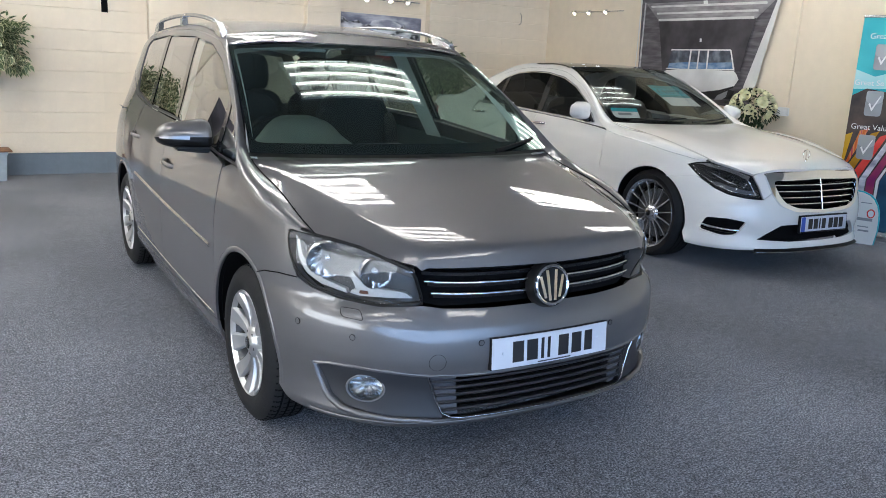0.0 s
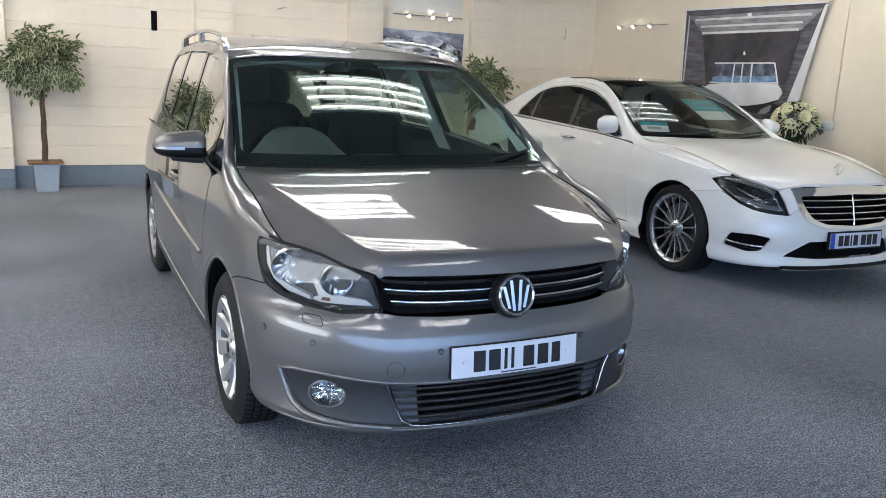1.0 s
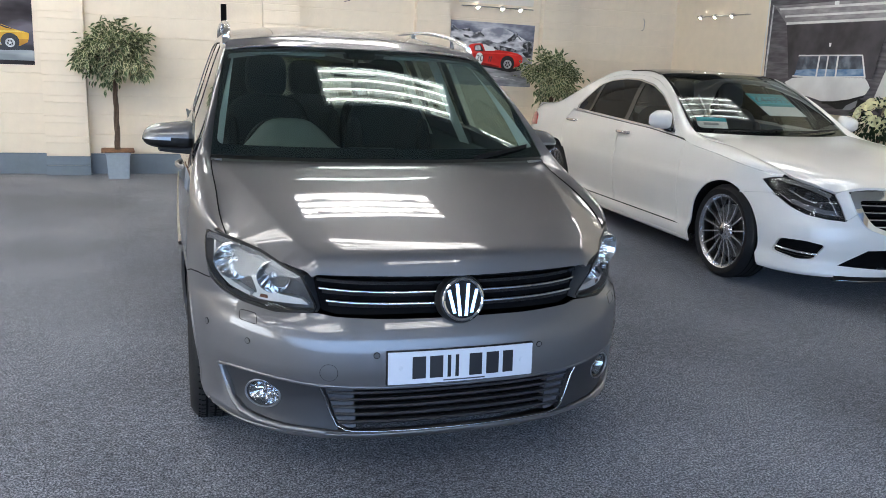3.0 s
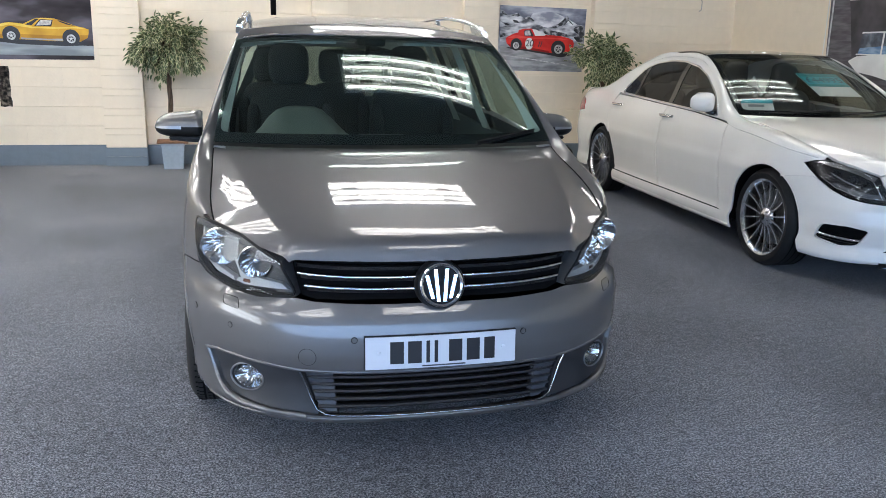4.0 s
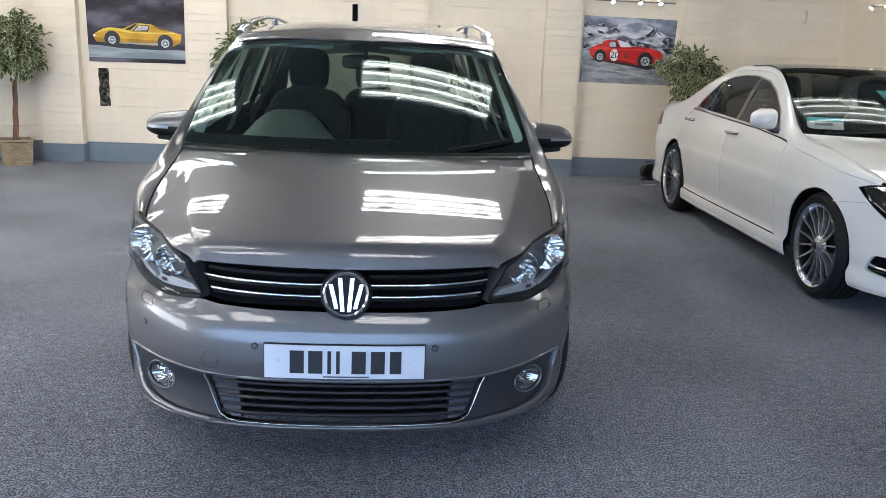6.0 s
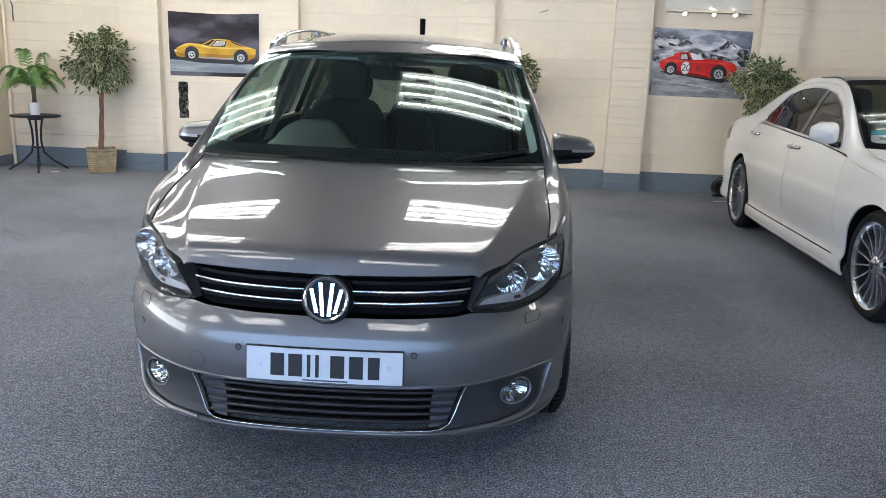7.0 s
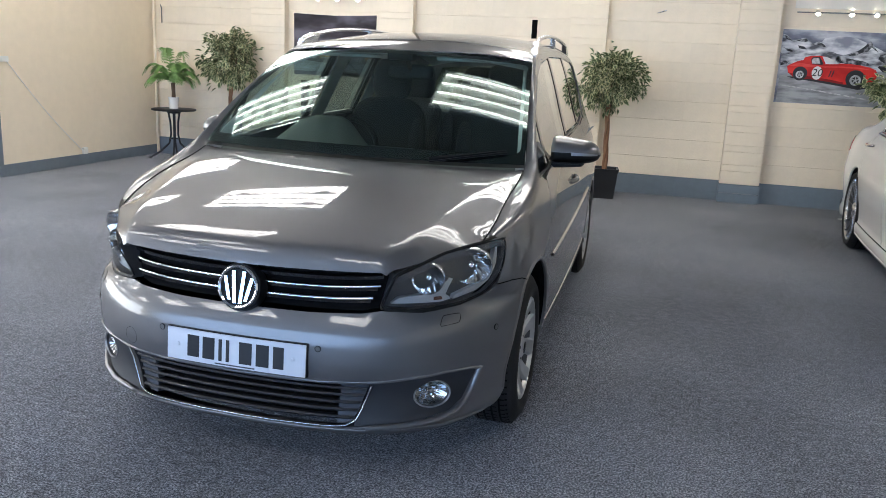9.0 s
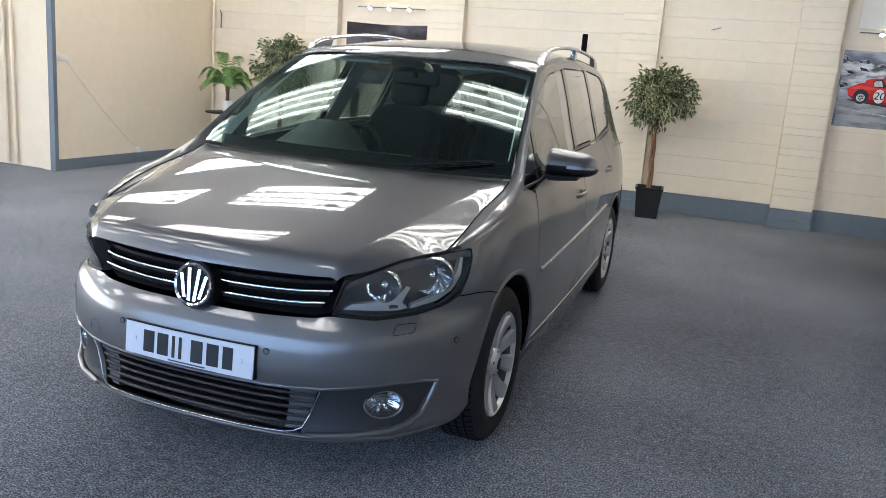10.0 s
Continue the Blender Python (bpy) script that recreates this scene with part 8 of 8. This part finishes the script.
def pot(kind, parent):
    if kind == "basket":
        bm = bmesh.new()
        n = 0
        for k in range(11):
            z = 0.012 + k * 0.024
            w = 0.138 + 0.024 * z / 0.28
            ring = [(x * w, y * w, z) for x, y in ((-1, -1), (1, -1), (1, 1), (-1, 1))]
            for a, b in zip(ring, ring[1:] + ring[:1]):
                pts = [tuple(np.array(a) + (np.array(b) - np.array(a)) * t) for t in np.linspace(0, 1, 9)]
                pts = [(x * (1 + 0.02 * (-1) ** (i + k)), y * (1 + 0.02 * (-1) ** (i + k)), z) for i, (x, y, z) in enumerate(pts)]
                sweep(bm, pts, 0.0125, 6)
        ob = part("basket", bm, WICKER, parent, "woven wicker basket")
        rim = [(x * 0.166, y * 0.166, 0.285) for x, y in ((-1, -1), (1, -1), (1, 1), (-1, 1))]
        part("rim", sweep(bmesh.new(), rim, 0.015, 8, True), WICKER, ob)
        part("liner", boxed(-0.135, -0.135, 0.004, 0.135, 0.135, 0.255), SOIL, ob)
        return ob
    w0, w1, h, mat, label = {"blue": (0.110, 0.132, 0.30, POT_BLUE, "square tapered pale blue pot"), "black": (0.118, 0.150, 0.345, POT_BLACK, "square tapered gloss black pot")}[kind]
    bm = bmesh.new()
    rings = []
    for w, z in ((w0, 0), (w1 - 0.006, h - 0.03), (w1, h - 0.03), (w1 + 0.004, h), (w1 - 0.012, h), (w1 - 0.016, h - 0.03)):
        rings.append([bm.verts.new((x * w, y * w, z)) for x, y in ((-1, -1), (1, -1), (1, 1), (-1, 1))])
    for a, b in zip(rings, rings[1:]):
        for i in range(4):
            bm.faces.new((a[i], a[(i + 1) % 4], b[(i + 1) % 4], b[i]))
    bm.faces.new(rings[0][::-1])
    bmesh.ops.bevel(bm, geom=[e for e in bm.edges if abs(e.verts[0].co.z - e.verts[1].co.z) > 0.1], offset=0.008, segments=2, affect="EDGES")
    ob = part("pot", bm, mat, parent, label, smooth=False)
    part("soil", boxed(-w1 + 0.018, -w1 + 0.018, h - 0.05, w1 - 0.018, w1 - 0.018, h - 0.032), SOIL, ob)
    if kind == "blue":
        part("rim_board", boxed(-0.175, -0.160, h + 0.001, 0.175, 0.160, h + 0.022, 0.006), BARK, ob, "thin brown board lying over the rim")
    return ob


def ficus(m, kind, middle, size, seed, label, bark, lean=0.0, count=2300):
    ob = empty("ficus_tree", m, label, "plant", "potted trees")
    pot(kind, ob)
    q = np.linspace(0, 1, 12)
    top = middle[2] - size[2] * 0.55
    for k in range(3):
        a = k * 2.09
        pts = [(middle[0] * t + 0.016 * math.cos(a + t * 7) + lean * t, middle[1] * t + 0.016 * math.sin(a + t * 7), 0.22 + (top - 0.22) * t) for t in q]
        part("trunk", sweep(bmesh.new(), pts, list(0.020 - 0.009 * q), 8), bark, ob, "slim twisted stem")
    crown("crown", middle, size, count, seed, ob)
    return ob


ficus(pose(0.232, 9.66, 0, 0, 0, 4), "blue", (0.0, -0.05, 1.40), (0.50, 0.40, 0.42), 3, "variegated ficus tree in a pale blue pot by a pillar", DARK_BARK)
ficus(pose(2.46, 9.42, 0, 0, 0, 6), "black", (-0.03, 0.0, 1.36), (0.41, 0.38, 0.35), 8, "variegated ficus tree in a black pot by the block wall", BARK)
ficus(pose(-2.49, 9.52, 0, 0, 0, 27), "basket", (0.05, 0.0, 1.34), (0.43, 0.38, 0.45), 15, "variegated ficus tree in a wicker basket by a pillar", BARK)
ficus(pose(5.62, 9.50, 0, 0, 0, 10), "black", (-0.18, -0.08, 1.34), (0.46, 0.38, 0.34), 21, "bushy variegated ficus tree behind the white car", DARK_BARK)

# palm in a white pot on the round table
table = empty("bistro_table", pose(-3.27, 9.47, 0), "small round black iron table by the corner", "table")
part("tabletop", lathe(bmesh.new(), [(0, 0.655), (0.278, 0.655), (0.287, 0.662), (0.287, 0.674), (0.278, 0.680), (0, 0.680)], 48), IRON, table)
part("apron", lathe(bmesh.new(), [(0.09, 0.655), (0.09, 0.62), (0.085, 0.62), (0.085, 0.655)], 32), IRON, table)
for k in range(4):
    a = radians(k * 90 + 28)
    c, s = math.cos(a), math.sin(a)
    pts = [(0.075 * c, 0.075 * s, 0.65), (0.05 * c, 0.05 * s, 0.50), (0.045 * c, 0.045 * s, 0.34), (0.07 * c, 0.07 * s, 0.22), (0.18 * c, 0.18 * s, 0.11), (0.30 * c, 0.30 * s, 0.035), (0.33 * c, 0.33 * s, 0.014)]
    part("leg", sweep(bmesh.new(), pts, 0.013, 8), IRON, table)
part("leg_ring", sweep(bmesh.new(), [(0.055 * math.cos(k), 0.055 * math.sin(k), 0.28) for k in np.linspace(0, 6.28, 16, endpoint=False)], 0.006, 6, True), IRON, table)
palm = empty("potted_palm", pose(-3.27, 9.47, 0.681), "small green palm in a white pot on the round table", "plant")
part("pot", lathe(bmesh.new(), [(0, 0), (0.055, 0), (0.068, 0.14), (0.071, 0.15), (0.062, 0.15), (0.06, 0.12), (0, 0.12)], 32), WHITE_POT, palm, "white ceramic pot")
part("trunk", sweep(bmesh.new(), [(0, 0, 0.10), (0.004, 0, 0.22), (-0.002, 0, 0.34)], [0.030, 0.024, 0.030], 10), DARK_BARK, palm)
rnd = random.Random(5)
for k in range(22):
    a = k * 2.4 + rnd.uniform(-0.3, 0.3)
    reach, rise = rnd.uniform(0.24, 0.40), rnd.uniform(0.10, 0.34)
    if k < 4:
        reach, rise = reach * 0.55, rise + 0.12
    bm = bmesh.new()
    q = np.linspace(0, 1, 22)
    rib = [Vector((math.cos(a) * reach * t, math.sin(a) * reach * t, 0.34 + rise * math.sin(t * 2.1) * 1.1 - 0.16 * t**3)) for t in q]
    sweep(bm, rib, list(0.005 - 0.004 * q), 5)
    side_v = Vector((-math.sin(a), math.cos(a), 0))
    for i in range(3, 22):
        t = q[i]
        w = 0.125 * math.sin(math.pi * min(1, t * 0.9 + 0.08)) ** 0.7
        ahead = (rib[i] - rib[i - 1]).normalized()
        for s in (-1, 1):
            tip = rib[i] + side_v * s * w * 0.8 + ahead * w * 0.75 - Vector((0, 0, w * 0.55))
            mid = rib[i].lerp(tip, 0.5) + Vector((0, 0, 0.012))
            v = [bm.verts.new(p) for p in (rib[i] - ahead * 0.007, mid - ahead * 0.009, tip, mid + ahead * 0.009, rib[i] + ahead * 0.007)]
            bm.faces.new(v)
    part("frond", bm, FROND, palm)
tagged(part("floor_scrap", boxed(-0.05, -0.012, 0.0, 0.05, 0.012, 0.006, 0.002, m=pose(-3.0, 9.35, 0.0, 0, 0, 30)), PLASTIC_WHITE, None), "small white scrap lying on the carpet by the table", "scrap")
tagged(part("floor_scrap", boxed(-0.08, -0.012, 0.0, 0.08, 0.012, 0.006, 0.002, m=pose(5.06, 9.3, 0.0, 0, 0, 12)), PLASTIC_WHITE, None), "thin white scrap lying on the carpet behind the car", "scrap")

# black round case by the wall behind the white car
case = empty("black_case", pose(5.16, 9.72, 0) @ Matrix.Scale(0.82, 4), "black round fan heater standing by the block wall", "heater")
part("body", lathe(bmesh.new(), [(0.0, -0.06), (0.08, -0.06), (0.115, -0.045), (0.12, 0.0), (0.12, 0.05), (0.105, 0.06), (0.095, 0.045), (0.0, 0.04)], 32, pose(0, 0, 0.145, 90, 0, 20)), POT_BLACK, case)
part("grille", sweep(bmesh.new(), [(0.07 * math.cos(k), -0.055, 0.145 + 0.07 * math.sin(k)) for k in np.linspace(0, 6.28, 24, endpoint=False)], 0.005, 6, True), TRIM, case)
part("foot", boxed(-0.09, -0.05, 0, 0.09, 0.05, 0.03, 0.01), POT_BLACK, case)
part("handle", sweep(bmesh.new(), [(-0.05, 0, 0.25), (-0.03, 0, 0.285), (0.03, 0, 0.285), (0.05, 0, 0.25)], 0.008, 8), POT_BLACK, case)

# white flowers on a tall stand by the side wall
stand = empty("flower_stand", pose(7.27, 5.90, 0), "tall stand with a round bunch of cream roses", "flowers")
part("foot", lathe(bmesh.new(), [(0, 0.0), (0.14, 0.0), (0.14, 0.02), (0.03, 0.03), (0.018, 0.05)], 32), IRON, stand)
part("stem", sweep(bmesh.new(), [(0, 0, 0.03), (0, 0, 0.95)], 0.016, 10), DARK_BARK, stand)
rnd = random.Random(11)
for k in range(17):
    z = 1 - 1.45 * (k + 0.5) / 17
    a = k * 2.39996
    r = math.sqrt(max(0, 1 - z * z))
    d = Vector((r * math.cos(a), r * math.sin(a), z))
    c = Vector((0, 0, 1.12)) + Vector((d.x * 0.225, d.y * 0.235, d.z * 0.185))
    size = rnd.uniform(0.046, 0.060)
    q = d.to_track_quat("Z", "Y").to_matrix().to_4x4()
    bm = bmesh.new()
    mm = Matrix.Translation(c) @ q
    bmesh.ops.create_icosphere(bm, subdivisions=1, radius=size * 0.55, matrix=mm @ Matrix.Diagonal((1, 1, 0.7, 1)))
    for ring, (r0, h, n) in enumerate(((0.40, 0.66, 3), (0.70, 0.50, 4), (1.08, 0.24, 6))):
        for j in range(n):
            b = 6.2832 * j / n + ring * 0.5
            w = 7.2 / n
            pts = []
            for t in (-0.5, 0, 0.5):
                for hh, rr in ((-0.45, 0.30), (0.0, 1.0), (h * 0.8, 0.86 + 0.14 * ring)):
                    pts.append(mm @ Vector((size * r0 * rr * math.cos(b + t * w), size * r0 * rr * math.sin(b + t * w), size * hh)))
            v = [bm.verts.new(p) for p in pts]
            for i in (0, 3):
                for jj in (0, 1):
                    bm.faces.new((v[i + jj], v[i + jj + 1], v[i + jj + 4], v[i + jj + 3]))
    part("rose", bm, PETAL, stand)
verts, faces, mats = [], [], []
for k in range(420):
    d = Vector((rnd.gauss(0, 1), rnd.gauss(0, 1), rnd.gauss(-0.15, 0.8))).normalized()
    p = Vector((0, 0, 1.10)) + Vector((d.x * 0.235, d.y * 0.245, d.z * 0.195)) * rnd.uniform(0.7, 1.08)
    leaf(verts, faces, mats, p, d + Vector((0, 0, -0.3)), Vector((0, 0, 1)), rnd.uniform(0.035, 0.062))
me = bpy.data.meshes.new("leaves")
me.from_pydata([tuple(v) for v in verts], [], faces)
put("leaves", me, ROSE_LEAF, stand)

# ---------------------------------------------------------------- roll-up banner by the side wall
m = pose(7.37, 4.37, 0, 0, 0, -72)
roll = empty("rollup_banner", m, "tall roll-up banner in teal and orange with ticked boxes", "banner")
I4 = Matrix()
sheet = part("sheet", slab(bmesh.new(), [(-0.42, 0.09), (0.42, 0.09), (0.42, 2.03), (-0.42, 2.03)], 0.0, 0.004), INK_TEAL, roll, smooth=False)
part("base", boxed(-0.45, -0.09, 0.0, 0.45, 0.09, 0.09, 0.015), SATIN, roll)
part("top_rail", boxed(-0.425, -0.008, 2.025, 0.425, 0.012, 2.05, 0.004), SATIN, roll)
part("pole", sweep(bmesh.new(), [(0, 0.03, 0.05), (0, 0.02, 2.03)], 0.009, 8), SATIN, roll)
flat("mist_print", [(-0.42, 1.56), (-0.25, 1.50), (0.0, 1.58), (0.42, 1.54), (0.42, 1.36), (0.0, 1.40), (-0.42, 1.38)], 1, INK_PALE_TEAL, sheet, I4)
flat("navy_print", [(-0.42, 1.32), (-0.30, 1.39), (-0.1, 1.36), (0.42, 1.42), (0.42, 0.09), (-0.42, 0.09)], 2, INK_UMBER, sheet, I4)
for k, (x0, x1, low0, low1, ink) in enumerate(((-0.42, -0.36, -0.42, -0.42, INK_YELLOW), (-0.30, -0.22, -0.42, -0.42, INK_STREAK), (-0.20, -0.13, -0.42, -0.34, INK_ORANGE), (-0.12, -0.05, -0.33, -0.25, INK_BRIGHT), (-0.05, 0.01, -0.235, -0.18, INK_CLOUD), (0.01, 0.07, -0.17, -0.10, INK_PLUM), (0.07, 0.10, -0.09, -0.065, INK_WHITE), (0.10, 0.20, -0.06, 0.12, INK_NAVY), (0.20, 0.42, 0.13, 0.42, INK_TEAL))):
    # rays that fan out from the middle of the sheet towards its foot
    turn = 1.02 - 0.02 * k if k > 0 else 0.95
    flat("streak_print", [(x0, turn), (x1, turn + 0.03), (low1, 0.55), (low1, 0.09), (low0, 0.09), (low0, 0.55)], 3 + k % 2, ink, sheet, I4)
for z, x, word, bx in ((1.86, -0.345, "Great", -0.205), (1.44, -0.415, "Great Se", -0.220), (1.035, -0.385, "Great Value", -0.228)):
    lettering(word, 0.071, pose(x, -0.008, z), INK_WHITE, sheet, align="LEFT")
    mid = z - 0.185
    flat("box_print", rounded([(bx - 0.073, mid - 0.115), (bx + 0.073, mid - 0.115), (bx + 0.073, mid + 0.115), (bx - 0.073, mid + 0.115)], 0.03), 6, INK_GREYBOX, sheet, I4)
    flat("flap_print", rounded([(bx - 0.073, mid + 0.02), (bx, mid - 0.02), (bx + 0.073, mid + 0.02), (bx + 0.073, mid + 0.115), (bx - 0.073, mid + 0.115)], 0.02), 7, INK_PALEBOX, sheet, I4)
    flat("tick_print", [(bx - 0.045, mid - 0.005), (bx - 0.032, mid + 0.005), (bx - 0.012, mid - 0.040), (bx + 0.048, mid + 0.075), (bx + 0.055, mid + 0.070), (bx - 0.010, mid - 0.072)], 8, INK_WHITE, sheet, I4)
foot = empty("display_board", pose(7.02, 4.30, 0, 0, 0, -66), "low white display board with a teal rounded edge", "display board")
face = [(-0.24, 0.0), (0.088, 0.0), (0.104, 0.12), (0.104, 0.20), (0.096, 0.29), (0.075, 0.36), (0.045, 0.41), (0.005, 0.447), (-0.05, 0.468), (-0.13, 0.478), (-0.24, 0.478)]
part("board", slab(bmesh.new(), face, 0.0, 0.02), PLASTIC_WHITE, foot, smooth=False)
part("edge", slab(bmesh.new(), [(x + 0.010, z * 1.022) for x, z in face], 0.004, 0.018), INK_TEAL, foot, smooth=False)
flat("ring_print", disc(0.035, 0.285, 0.034, rz=0.042), 1, INK_BRIGHT, foot.children[0], I4)
flat("ring_print", disc(0.035, 0.285, 0.024, rz=0.031), 2, INK_WHITE, foot.children[0], I4)
for x0, x1, z, h in ((-0.07, 0.055, 0.215, 0.026), (-0.06, 0.03, 0.155, 0.010), (-0.05, 0.04, 0.115, 0.016), (-0.06, 0.03, 0.375, 0.008)):
    flat("bar_print", [(x0, z), (x1, z), (x1, z + h), (x0, z + h)], 1, INK_GREYBOX, foot.children[0], I4)
part("stay", boxed(-0.1, 0.02, 0.0, 0.1, 0.15, 0.02, 0.004), TRIM, foot)

# ---------------------------------------------------------------- cards behind the saloon's windscreen
for a0, b0, w, h, kind in ((0.27, 0.46, 0.41, 0.36, "price"), (-0.78, 0.15, 0.24, 0.16, "info")):
    aa, bb = np.array(a0), np.array(b0)
    c = s_screen(aa, bb)
    ex = s_screen(aa + 0.01, bb) - s_screen(aa - 0.01, bb)
    ez = s_screen(aa, bb + 0.01) - s_screen(aa, bb - 0.01)
    ex, ez = Vector(ex).normalized(), Vector(ez).normalized()
    ey = ez.cross(ex).normalized()
    c = Vector(c) - ey * -0.02
    rot = Matrix((ex, ey, ex.cross(ey))).transposed().to_4x4()
    card = empty("price_card" if kind == "price" else "info_card", saloon.matrix_world @ Matrix.Translation(c) @ rot, "teal and white price card behind the windscreen" if kind == "price" else "white printed card behind the windscreen", "card")
    sheet = part("sheet", slab(bmesh.new(), [(-w / 2, -h / 2), (w / 2, -h / 2), (w / 2, h / 2), (-w / 2, h / 2)], 0.0, 0.002), INK_WHITE, card, smooth=False)
    if kind == "price":
        flat("teal_print", [(-w / 2, -0.03), (w / 2, -0.03), (w / 2, h / 2), (-w / 2, h / 2)], 1, INK_CARD, sheet, I4)
        flat("strip_print", rounded([(-w / 2 + 0.014, 0.005), (w / 2 - 0.014, 0.005), (w / 2 - 0.014, 0.125), (-w / 2 + 0.014, 0.125)], 0.014), 2, INK_TEAL, sheet, I4)
        lettering("\u00a344995", 0.122, pose(0, -0.0055, 0.065), INK_NAVY, sheet, "price_lettering")
    else:
        flat("teal_print", [(-w / 2, 0.03), (w / 2, 0.03), (w / 2, h / 2), (-w / 2, h / 2)], 1, INK_TEAL, sheet, I4)
        flat("bar_print", [(-0.07, -0.02), (0.05, -0.02), (0.05, 0.01), (-0.07, 0.01)], 1, INK_GREYBOX, sheet, I4)
